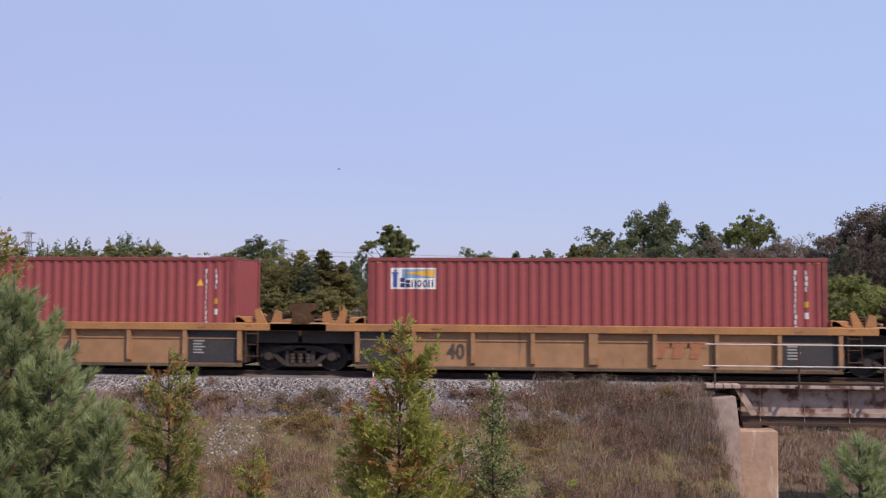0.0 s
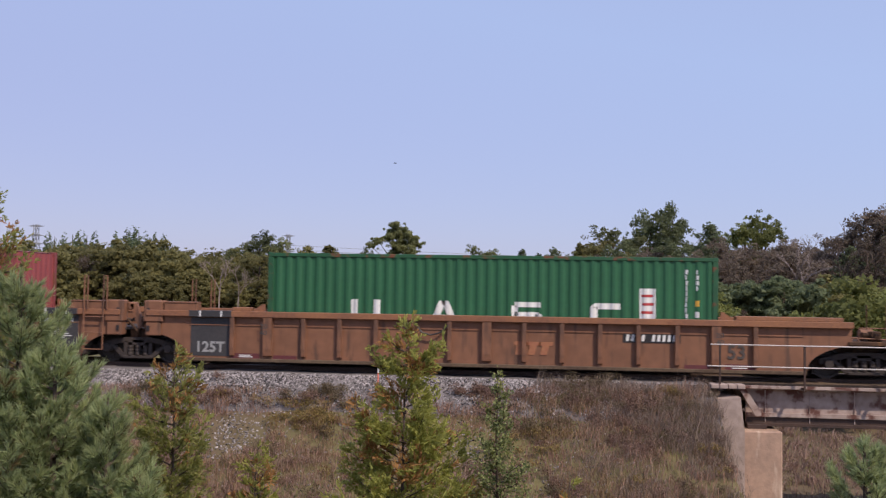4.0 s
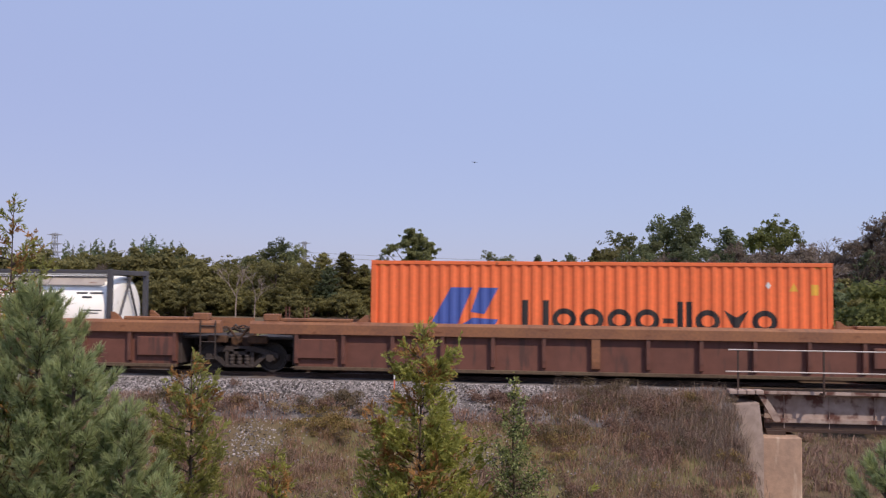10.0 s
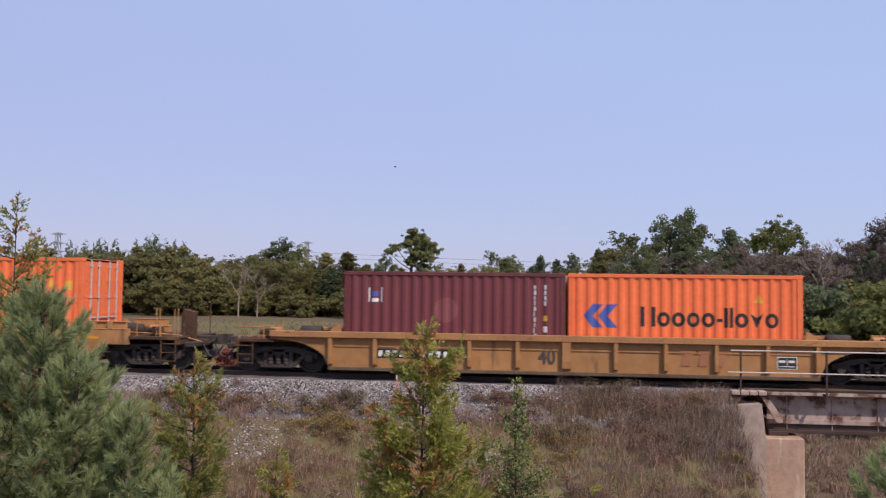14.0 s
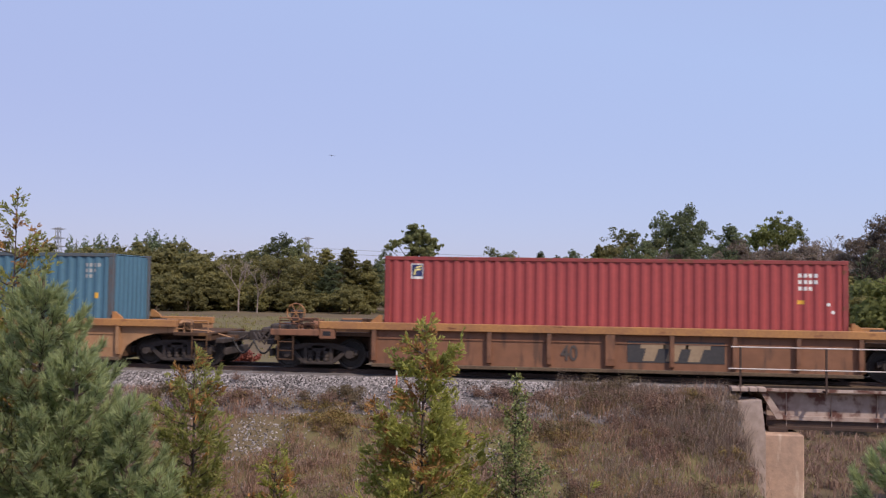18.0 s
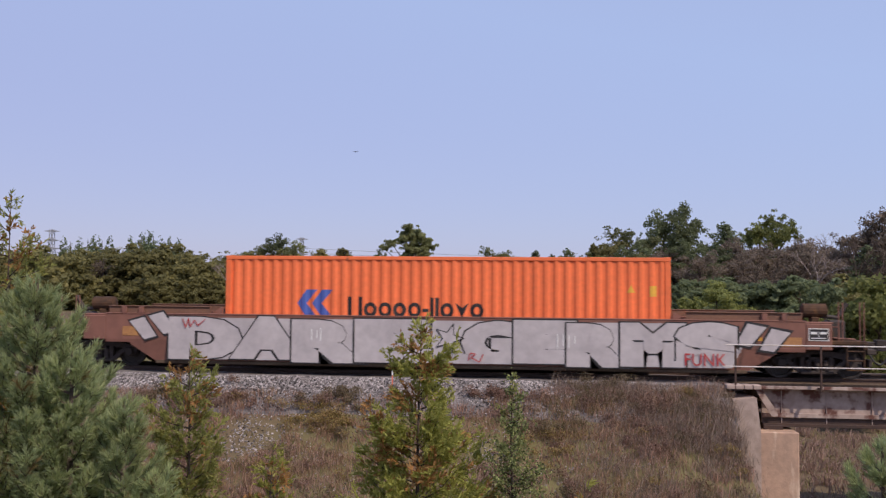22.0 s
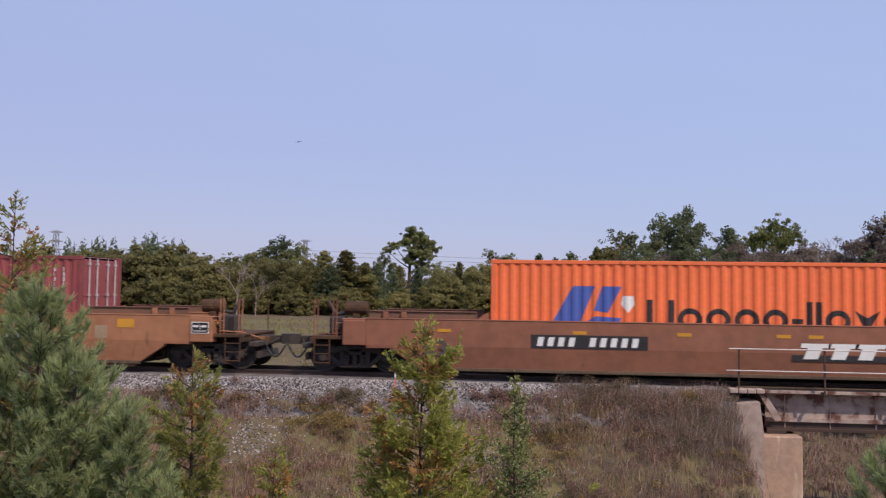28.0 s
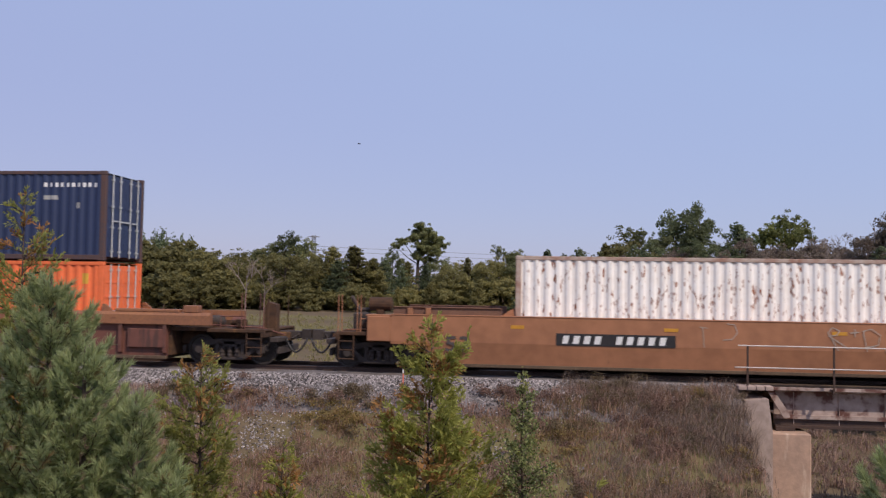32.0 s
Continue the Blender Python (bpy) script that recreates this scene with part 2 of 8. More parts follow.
class Solid:
    """Collects corners and faces of one mesh."""

    def __init__(self):
        self.v, self.f = [], []

    def add(self, verts, faces):
        o = len(self.v)
        self.v += verts
        self.f += [tuple(i + o for i in f) for f in faces]

    def box(self, x0, x1, y0, y1, z0, z1, c=0.0):
        if not c:
            self.add([(x, y, z) for x in (x0, x1) for y in (y0, y1) for z in (z0, z1)],
                     [(0, 1, 3, 2), (4, 6, 7, 5), (0, 4, 5, 1), (2, 3, 7, 6), (0, 2, 6, 4), (1, 5, 7, 3)])
            return self
        c = min(c, (x1 - x0) * 0.45, (y1 - y0) * 0.45, (z1 - z0) * 0.45)
        lo, hi, v, ix = (x0, y0, z0), (x1, y1, z1), [], {}
        for sx in (0, 1):
            for sy in (0, 1):
                for sz in (0, 1):
                    s = (sx, sy, sz)
                    for a in range(3):
                        p = [(hi[i] - c if s[i] else lo[i] + c) if i != a else (hi[i] if s[i] else lo[i]) for i in range(3)]
                        ix[s, a] = len(v)
                        v.append(tuple(p))
        f = []
        for a in range(3):
            b, d = [i for i in range(3) if i != a]
            for s in (0, 1):
                q = []
                for sb, sd in ((0, 0), (1, 0), (1, 1), (0, 1)):
                    k = [0, 0, 0]
                    k[a], k[b], k[d] = s, sb, sd
                    q.append(ix[tuple(k), a])
                f.append(tuple(q))
        for a in range(3):
            b, d = [i for i in range(3) if i != a]
            for sb in (0, 1):
                for sd in (0, 1):
                    k0, k1 = [0, 0, 0], [0, 0, 0]
                    k0[b], k0[d], k1[b], k1[d] = sb, sd, sb, sd
                    k1[a] = 1
                    k0, k1 = tuple(k0), tuple(k1)
                    f.append((ix[k0, b], ix[k1, b], ix[k1, d], ix[k0, d]))
        for s in {k[0] for k in ix}:
            f.append((ix[s, 0], ix[s, 1], ix[s, 2]))
        self.add(v, f)
        return self

    def extrude(self, poly, axis, a, b):
        """A flat outline drawn out along an axis from a to b."""
        def at(p, d):
            q = list(p)
            q.insert(axis, d)
            return tuple(q)
        n = len(poly)
        self.add([at(p, a) for p in poly] + [at(p, b) for p in poly],
                 [tuple(range(n)), tuple(range(2 * n - 1, n - 1, -1))] + [(i, (i + 1) % n, n + (i + 1) % n, n + i) for i in range(n)])
        return self

    def tube(self, points, r, n=6):
        """A round bar through points; r is one radius, or one for each point."""
        pts = [Vector(p) for p in points]
        rs = r if isinstance(r, (list, tuple)) else [r] * len(pts)
        rings = []
        for i, p in enumerate(pts):
            d = (pts[min(i + 1, len(pts) - 1)] - pts[max(i - 1, 0)]).normalized()
            s = d.cross(Vector((0, 0, 1)) if abs(d.z) < 0.9 else Vector((1, 0, 0))).normalized()
            t = d.cross(s)
            rings += [tuple(p + (s * math.cos(a) + t * math.sin(a)) * rs[i]) for a in (2 * math.pi * j / n for j in range(n))]
        f = [(i * n + j, i * n + (j + 1) % n, (i + 1) * n + (j + 1) % n, (i + 1) * n + j) for i in range(len(pts) - 1) for j in range(n)]
        f += [tuple(range(n - 1, -1, -1)), tuple(range((len(pts) - 1) * n, len(pts) * n))]
        self.add(rings, f)
        return self

    def lathe(self, profile, axis, n=20, centre=(0, 0, 0)):
        """(distance along the axis, radius) rows turned about it."""
        v = []
        for d, r in profile:
            for j in range(n):
                a = 2 * math.pi * j / n
                q = [r * math.cos(a), r * math.sin(a)]
                q.insert(axis, d)
                v.append(tuple(q[i] + centre[i] for i in range(3)))
        m = len(profile)
        f = [(i * n + j, i * n + (j + 1) % n, (i + 1) * n + (j + 1) % n, (i + 1) * n + j) for i in range(m - 1) for j in range(n)]
        f += [tuple(range(n - 1, -1, -1)), tuple(range((m - 1) * n, m * n))]
        self.add(v, f)
        return self

    def mesh(self, name, material, smooth=False):
        me = bpy.data.meshes.new(name)
        me.from_pydata(self.v, [], self.f)
        me.materials.append(material)
        b = bmesh.new()
        b.from_mesh(me)
        bmesh.ops.recalc_face_normals(b, faces=b.faces)
        b.to_mesh(me)
        b.free()
        if smooth:
            me.polygons.foreach_set("use_smooth", [True] * len(me.polygons))
        return me


SHARED = {}


def part(name, build, material, parent, label="", key=None, at=None, smooth=False):
    """One mesh object under a thing or a part. Alike parts (the same key and material) share their mesh."""
    k = (key, material.name) if key else None
    me = SHARED.get(k) if k else None
    if me is None:
        s = Solid()
        build(s)
        me = s.mesh(name, material, smooth)
        if k:
            SHARED[k] = me
    ob = new(name, me)
    ob.parent = parent
    if at is not None:
        ob.matrix_basis = at if isinstance(at, Matrix) else Matrix.Translation(at)
    if label:
        ob["label"] = label
    return ob


def thing(name, at, label, category, group="", kind=""):
    ob = new(name)
    ob.empty_display_size = 0.3
    ob.matrix_basis = at if isinstance(at, Matrix) else Matrix.Translation(at)
    return tagged(ob, label, category, group, kind)


def big_mesh(name, verts, faces, material, smooth=False):
    """A large mesh from arrays, without clean-up."""
    me = bpy.data.meshes.new(name)
    me.from_pydata(verts, [], faces)
    me.materials.append(material)
    if smooth:
        me.polygons.foreach_set("use_smooth", [True] * len(me.polygons))
    return me


LETTERS = {}


def text_solid(s, body, x, z, y, w, h, bold=0.0, slant=0.0):
    """Lettering in the built-in font, fitted into a box w by h whose lower left corner is (x, z), facing the near side."""
    k = (body, bold, slant)
    if k not in LETTERS:
        cu = bpy.data.curves.new("text", "FONT")
        cu.body, cu.offset, cu.shear, cu.resolution_u = body, bold, slant, 3
        ob = bpy.data.objects.new("text", cu)
        scene.collection.objects.link(ob)
        me = bpy.data.meshes.new_from_object(ob.evaluated_get(bpy.context.evaluated_depsgraph_get()))
        LETTERS[k] = ([tuple(v.co) for v in me.vertices], [tuple(p.vertices) for p in me.polygons])
        bpy.data.objects.remove(ob)
    v, f = LETTERS[k]
    x0, x1 = min(p[0] for p in v), max(p[0] for p in v)
    z0, z1 = min(p[1] for p in v), max(p[1] for p in v)
    s.add([(x + (p[0] - x0) / (x1 - x0) * w, y, z + (p[1] - z0) / (z1 - z0) * h) for p in v], f)


for body, bold, slant in (("53", 0.02, 0), ("40", 0.02, 0), ("20", 0.02, 0), ("48", 0.02, 0), ("125T", 0.03, 0), ("125 T", 0.02, 0),
                          *((ch, o, 0) for ch in "DAREGMSIL" for o in (0.07, 0.10, 0.13)),
                          ("FUNK", 0.0, 0), ("8", 0.02, 0), ("A", 0.02, 0)):
    text_solid(Solid(), body, 0, 0, 0, 1, 1, bold, slant)

# ---- the train's run ----
def run(t):
    """Metres that the train has gone by t seconds: it gains a little speed."""
    return 14.5726 * t + 0.02249 * t * t


MOVING = []


def motions():
    """The train's cars and boxes roll along the track, its wheels turn, and a bird circles."""
    for ob, rows in MOVING:
        walk(ob, rows)
    for e, wheels in WHEELS.items():
        walk(wheels[0], spin_rows(e))
        done = wheels[0].animation_data
        for w in wheels[1:]:
            w.rotation_mode = "QUATERNION"
            w.animation_data_create()
            w.animation_data.action, w.animation_data.action_slot = done.action, done.action_slot


def rolls(ob):
    x, y, z = ob.location
    MOVING.append((ob, [(t, pose(x + run(t), y, z)) for t in range(0, 33)]))
    return ob

# ---- freight boxes ----
PITCH, DEEP = 0.278, 0.036


def wave(x):
    """Depth of a box's corrugated wall at x: flat outside, slope, flat inside, slope."""
    p = (x / PITCH) % 1.0
    if p < 0.26:
        return 0.0
    if p < 0.5:
        return DEEP * (p - 0.26) / 0.24
    if p < 0.76:
        return DEEP
    return DEEP * (1 - (p - 0.76) / 0.24)


BREAKS = (0.0, 0.26, 0.5, 0.76)


def breaks(x0, x1):
    n0, n1 = math.floor(x0 / PITCH) - 1, math.ceil(x1 / PITCH) + 1
    xs = [(n + b) * PITCH for n in range(n0, n1) for b in BREAKS]
    return [x0] + [x for x in xs if x0 + 0.004 < x < x1 - 0.004] + [x1]


def corrugated(s, x0, x1, z0, z1, y, back):
    """A corrugated wall along x whose outer face is at y; back is +1 where its inside lies towards +y."""
    xs = breaks(x0, x1)
    v, n = [], len(xs)
    for x in xs:
        d = y + back * (0.012 + wave(x))
        v += [(x, d, z0), (x, d, z1)]
    s.add(v, [(2 * i, 2 * i + 1, 2 * i + 3, 2 * i + 2) for i in range(n - 1)])


def painted(s, poly, y):
    """A convex outline in (x, z) painted on the near corrugated wall: it follows the corrugation."""
    xs = breaks(min(p[0] for p in poly), max(p[0] for p in poly))
    xs = sorted(set(xs) | {p[0] for p in poly})
    v = []
    for x in xs:
        zs = []
        for (ax, az), (bx, bz) in zip(poly, poly[1:] + poly[:1]):
            if min(ax, bx) - 1e-6 <= x <= max(ax, bx) + 1e-6:
                if abs(bx - ax) < 1e-6:
                    zs += [az, bz]
                else:
                    zs.append(az + (bz - az) * (x - ax) / (bx - ax))
        d = y + 0.012 + wave(x) - 0.004
        v += [(x, d, min(zs)), (x, d, max(zs))]
    s.add(v, [(2 * i, 2 * i + 1, 2 * i + 3, 2 * i + 2) for i in range(len(xs) - 1)])


def rect(x, z, w, h, lean=0.0):
    return [(x, z), (x + w, z), (x + w + lean, z + h), (x + lean, z + h)]


def disc(x, z, r, n=14):
    return [(x + r * math.cos(2 * math.pi * i / n), z + r * math.sin(2 * math.pi * i / n)) for i in range(n)]


def box_body(root, length, high, paint, doors, frame_paint=None):
    """The parts of a corrugated steel box: walls, roof, doors with their rods, posts, rails and castings."""
    hl, hw = length / 2, 1.219
    fp = frame_paint or paint
    key = f"{length:.1f}_{high:.1f}_{doors}"
    for side in (-1, 1):
        part("side_wall", lambda s: corrugated(s, -hl + 0.15, hl - 0.15, 0.15, high - 0.10, side * hw, -side), paint, root, key=f"wall{side}{key}")
        part("top_rail", lambda s: s.box(-hl + 0.14, hl - 0.14, -hw if side < 0 else hw - 0.06, -hw + 0.06 if side < 0 else hw, high - 0.11, high - 0.008, 0.01),
             fp, root, key=f"trail{side}{key}")
        part("bottom_rail", lambda s: s.box(-hl + 0.14, hl - 0.14, side * hw if side < 0 else hw - 0.05, -hw + 0.05 if side < 0 else hw, 0.02, 0.16, 0.01),
             fp, root, key=f"brail{side}{key}")
        for e in (-1, 1):
            part("corner_post", lambda s: s.box(min(e * hl, e * (hl - 0.15)), max(e * hl, e * (hl - 0.15)), min(side * hw, side * (hw - 0.14)),
                                                max(side * hw, side * (hw - 0.14)), 0.118, high - 0.118, 0.012), fp, root, key=f"post{side}{e}{key}")
            for z in (0, high - 0.118):
                def casting(s, z=z):
                    x0, y0 = (hl - 0.178 if e > 0 else -hl - 0.003), (hw - 0.162 if side > 0 else -hw - 0.003)
                    s.box(x0, x0 + 0.181, y0, y0 + 0.165, z, z + 0.118, 0.012)
                part("corner_casting", casting, fp, root, key=f"cast{side}{e}{z:.1f}{key}")
    part("roof", lambda s: roof_sheet(s, hl, hw, high), paint, root, key=f"roof{key}")
    part("floor", lambda s: s.box(-hl + 0.15, hl - 0.15, -hw + 0.06, hw - 0.06, 0.06, 0.15), STEEL, root, key=f"floor{key}")

    def blank(s):
        x = -doors * (hl - 0.03)
        ys = breaks(-hw + 0.14, hw - 0.14)
        v = []
        for y in ys:
            v += [(x + doors * wave(y), y, 0.12), (x + doors * wave(y), y, high - 0.06)]
        s.add(v, [(2 * i, 2 * i + 1, 2 * i + 3, 2 * i + 2) for i in range(len(ys) - 1)])
    part("end_wall", blank, paint, root, key=f"blank{key}")
    for a in (-1, 1):
        def door(s):
            x = doors * (hl - 0.05)
            y0, y1 = (0.01, hw - 0.145) if a > 0 else (-hw + 0.145, -0.01)
            s.box(x - 0.03, x + 0.03, y0, y1, 0.12, high - 0.10, 0.01)
            for i in range(5):
                z = 0.3 + i * (high - 0.5) / 5
                s.box(x + doors * 0.03 - 0.012, x + doors * 0.03 + 0.012, y0 + 0.08, y1 - 0.08, z, z + 0.06)
        d = part("door", door, paint, root, key=f"door{a}{key}")
        for b in (0.32, 0.78):
            def rod(s):
                x = doors * (hl + 0.012)
                s.tube([(x, a * b, 0.1), (x, a * b, high - 0.06)], 0.021)
                for z in (0.25, 0.95, high * 0.6, high - 0.25):
                    s.box(x - 0.03, x + 0.03, a * b - 0.05, a * b + 0.05, z, z + 0.05)
                s.box(x, x + 0.02, min(a * b, a * b - a * 0.35), max(a * b, a * b - a * 0.35), 1.15, 1.19)
            part("lock_rod", rod, RODS, d, key=f"rod{a}{b}{key}")


def roof_sheet(s, hl, hw, high):
    xs = breaks(-hl + 0.1, hl - 0.1)
    v = []
    for x in xs:
        z = high - 0.035 + 0.02 * (1 - wave(x) / DEEP)
        v += [(x, -hw + 0.05, z), (x, hw - 0.05, z)]
    s.add(v, [(2 * i, 2 * i + 1, 2 * i + 3, 2 * i + 2) for i in range(len(xs) - 1)])


def mark(root, name, material, polys, label=""):
    """Paint shapes on the near wall, each a part of its own."""
    for p in polys:
        part(name, lambda s: painted(s, p, -1.219), material, root, label)


def id_bars(root, hl, high, z_low=0.55):
    """The upright rows of small white characters near the box's end, unreadable here: plain bars; a size plate and a label."""
    rnd = random.Random(int(hl * 10))
    x = hl - 0.86
    mark(root, "code_bar", WHITE, [rect(x + rnd.uniform(0, 0.02), high - 0.45 - i * 0.145, rnd.choice((0.04, 0.055, 0.065)), 0.118) for i in range(int((high - 0.45 - z_low) / 0.145))])
    mark(root, "size_bar", WHITE, [rect(x + 0.29, high - 0.45 - i * 0.145, rnd.choice((0.04, 0.055, 0.065)), 0.118) for i in range(4)])
    mark(root, "yellow_plate", YELLOW, [rect(x + 0.27, high - 1.30, 0.10, 0.15)])
    mark(root, "white_plate", WHITE, [rect(x + 0.27, high - 1.60, 0.10, 0.16)])


def warning(root, x, z, w=0.2):
    mark(root, "warning_triangle", YELLOW, [[(x, z), (x + w, z), (x + w / 2, z + w * 0.95)]])


def hatch(root, hl, high):
    """Yellow and black strokes at the top corners."""
    for e in (-1, 1):
        x = e * (hl - 0.32) - 0.14
        mark(root, "corner_stroke", YELLOW, [rect(x + i * 0.075, high - 0.155, 0.035, 0.035, 0.03) for i in range(4)])


def ring(x, z, w, h, stroke, n=18):
    """An oval ring as short convex pieces."""
    cx, cz, out = x + w / 2, z + h / 2, []
    for i in range(n):
        a, b = 2 * math.pi * i / n, 2 * math.pi * (i + 1) / n
        out.append([(cx + w / 2 * math.cos(a), cz + h / 2 * math.sin(a)), (cx + w / 2 * math.cos(b), cz + h / 2 * math.sin(b)),
                    (cx + (w / 2 - stroke) * math.cos(b), cz + (h / 2 - stroke) * math.sin(b)), (cx + (w / 2 - stroke) * math.cos(a), cz + (h / 2 - stroke) * math.sin(a))])
    return out


def strokes_of(kind, x, z, w, h, t):
    """Plain strokes that stand for one character of a brand's lettering: o and O rings, H two posts, i a post, v a wedge, B two blocks, - a dash."""
    if kind == "o":
        return ring(x, z, w, h * 0.74, t)
    if kind == "O":
        return ring(x, z, w, h, t)
    if kind == "H":
        return [rect(x, z, t * 1.1, h), rect(x + w - t * 1.1, z, t * 1.1, h)]
    if kind == "i":
        return [rect(x, z, t, h)]
    if kind == "v":
        return [[(x, z + h * 0.74), (x + w * 0.5, z), (x + w, z + h * 0.74), (x + w * 0.5, z + h * 0.5)]]
    if kind == "B":
        return [rect(x, z, w, h * 0.44), rect(x, z + h * 0.56, w, h * 0.44)]
    return [rect(x, z + h * 0.28, w, t * 0.9)]


def word_shapes(root, material, kinds, x, z, high, gap, stroke=0.18, wide=0.80, name="letter_shape"):
    """A brand's lettering as a row of plain rings and strokes, each a part."""
    for k in kinds:
        w = {"i": stroke, "-": wide * 0.45, "H": wide * 1.12, "O": wide * 1.1}.get(k, wide) * high
        polys = strokes_of(k, x, z, w, high, stroke * high)
        part(name, lambda s: [painted(s, p, -1.219) for p in polys], material, root)
        x += w + gap * high


LINER = "Hoooo-iiovo"


def swoosh(root, x, z, w, h):
    """Two leaning blue blades, a shipping line's mark in plain shapes."""
    mark(root, "blue_emblem", BLUEMARK, [[(x, z), (x + w * 0.40, z), (x + w * 0.62, z + h), (x + w * 0.30, z + h)],
                                         [(x + w * 0.46, z), (x + w * 0.95, z), (x + w, z + h * 0.16), (x + w * 0.62, z + h * 0.2)],
                                         [(x + w * 0.60, z + h * 0.35), (x + w * 0.80, z + h * 0.3), (x + w, z + h), (x + w * 0.72, z + h)]])


def chevrons(root, x, z, w, h):
    """Two leaning blue arrowheads pointing back, a shipping line's mark in plain shapes."""
    for a in (0.0, 0.42):
        mark(root, "blue_emblem", BLUEMARK, [[(x + w * a, z + h * 0.5), (x + w * (a + 0.26), z + h * 0.5), (x + w * (a + 0.56), z + h), (x + w * (a + 0.26), z + h)],
                                             [(x + w * a, z + h * 0.5), (x + w * (a + 0.26), z), (x + w * (a + 0.56), z), (x + w * (a + 0.26), z + h * 0.5)]])


LEMON = surface("pale_yellow_marking", (0.78, 0.70, 0.30), (0.66, 0.58, 0.24), rough=0.5, bump=0)


def leaf_logo(root, hl, high, x=None):
    """A small square company plate: white rim, dark field, two pale strokes."""
    x = -hl + 0.72 if x is None else x
    z = high - 0.62
    mark(root, "logo_plate", WHITE, [rect(x, z, 0.34, 0.42)])
    part("logo_field", lambda s: [painted(s, p, -1.223) for p in (rect(x + 0.03, z + 0.07, 0.28, 0.32),)], NAVYMARK, root)
    part("logo_strokes", lambda s: [painted(s, p, -1.227) for p in
                                    ([(x + 0.06, z + 0.10), (x + 0.12, z + 0.10), (x + 0.15, z + 0.22), (x + 0.09, z + 0.22)],
                                     [(x + 0.09, z + 0.22), (x + 0.26, z + 0.24), (x + 0.28, z + 0.29), (x + 0.11, z + 0.27)],
                                     [(x + 0.12, z + 0.29), (x + 0.29, z + 0.33), (x + 0.29, z + 0.37), (x + 0.14, z + 0.33)])], LEMON, root)


BASE = 0.264 + RZ      # floor of a box in its well
FORTY, TWENTY, HC, STD = 12.192, 6.058, 2.896, 2.591


def freight_box(u, length, high, colour, doors, label, base=BASE, frame_paint=None, group="boxes on the train", name="shipping_container"):
    root = thing(name, (u, 0, base), label, "container", group)
    box_body(root, length, high, BOX[colour], doors, frame_paint or worn_frame(colour))
    rolls(root)
    return root


def tank_frame(root, hl, high, paint):
    """The open steel frame round a tank box."""
    hw = 1.219
    for e in (-1, 1):
        for side in (-1, 1):
            part("corner_post", lambda s: s.box(e * hl - 0.14 * (e > 0), e * hl + 0.14 * (e < 0), side * hw - 0.14 * (side > 0), side * hw + 0.14 * (side < 0), 0, high, 0.012),
                 paint, root, key=f"tpost{e}{side}{high}")
        for z in (0.06, high - 0.16):
            part("end_beam", lambda s: s.box(e * hl - 0.12 * (e > 0), e * hl + 0.12 * (e < 0), -hw + 0.14, hw - 0.14, z, z + 0.14, 0.01), paint, root, key=f"tbeam{e}{z}")
        part("end_brace", lambda s: [s.tube([(e * (hl - 0.06), a * (hw - 0.1), 0.2), (e * (hl - 0.06), -a * 0.1, high - 0.2)], 0.04) for a in (-1, 1)],
             paint, root, key=f"tbrace{e}{high}")
    for side in (-1, 1):
        for z, nm in ((0.02, "bottom_rail"), (high - 0.13, "top_rail")):
            part(nm, lambda s: s.box(-hl + 0.14, hl - 0.14, side * hw - 0.1 * (side > 0), side * hw + 0.1 * (side < 0), z, z + 0.11, 0.01), paint, root, key=f"trail{side}{z}")


def tank_shell(root, hl, r, zc, material, bands):
    prof = [(-hl, 0.05), (-hl + 0.01, r * 0.80), (-hl + 0.04, r * 0.95), (-hl + 0.12, r), (hl - 0.12, r), (hl - 0.04, r * 0.95), (hl - 0.01, r * 0.80), (hl, 0.05)]
    part("tank_shell", lambda s: s.lathe(prof, 0, 40, (0, 0, zc)), material, root, smooth=True)
    for x in bands:
        part("band", lambda s: s.lathe([(x - 0.03, r), (x - 0.03, r + 0.012), (x + 0.03, r + 0.012), (x + 0.03, r)], 0, 40, (0, 0, zc)), GREY, root)


def on_tank(s, poly, r, zc):
    """A flat outline wrapped on the near side of a round shell."""
    zs = [p[1] for p in poly]
    n = 8
    rows = [min(zs) + (max(zs) - min(zs)) * i / n for i in range(n + 1)]
    v = []
    for z in rows:
        xs = []
        for (ax, az), (bx, bz) in zip(poly, poly[1:] + poly[:1]):
            if min(az, bz) - 1e-6 <= z <= max(az, bz) + 1e-6:
                xs += [ax, bx] if abs(bz - az) < 1e-6 else [ax + (bx - ax) * (z - az) / (bz - az)]
        y = -math.sqrt(max(0.01, (r + 0.006) ** 2 - (z - zc) ** 2))
        v += [(min(xs), y, z), (max(xs), y, z)]
    s.add(v, [(2 * i, 2 * i + 1, 2 * i + 3, 2 * i + 2) for i in range(n)])

# ---- well cars ----
WR = 0.42       # wheel radius
TURN_STEP = 1.0 / FPS


def spin_rows(x):
    """A wheelset's turn in its truck, short steps so that each is well under a right angle."""
    return [(i * TURN_STEP, pose(x, 0, WR) @ Matrix.Rotation(run(i * TURN_STEP) / WR, 4, "Y")) for i in range(int(32 * FPS) + 1)]


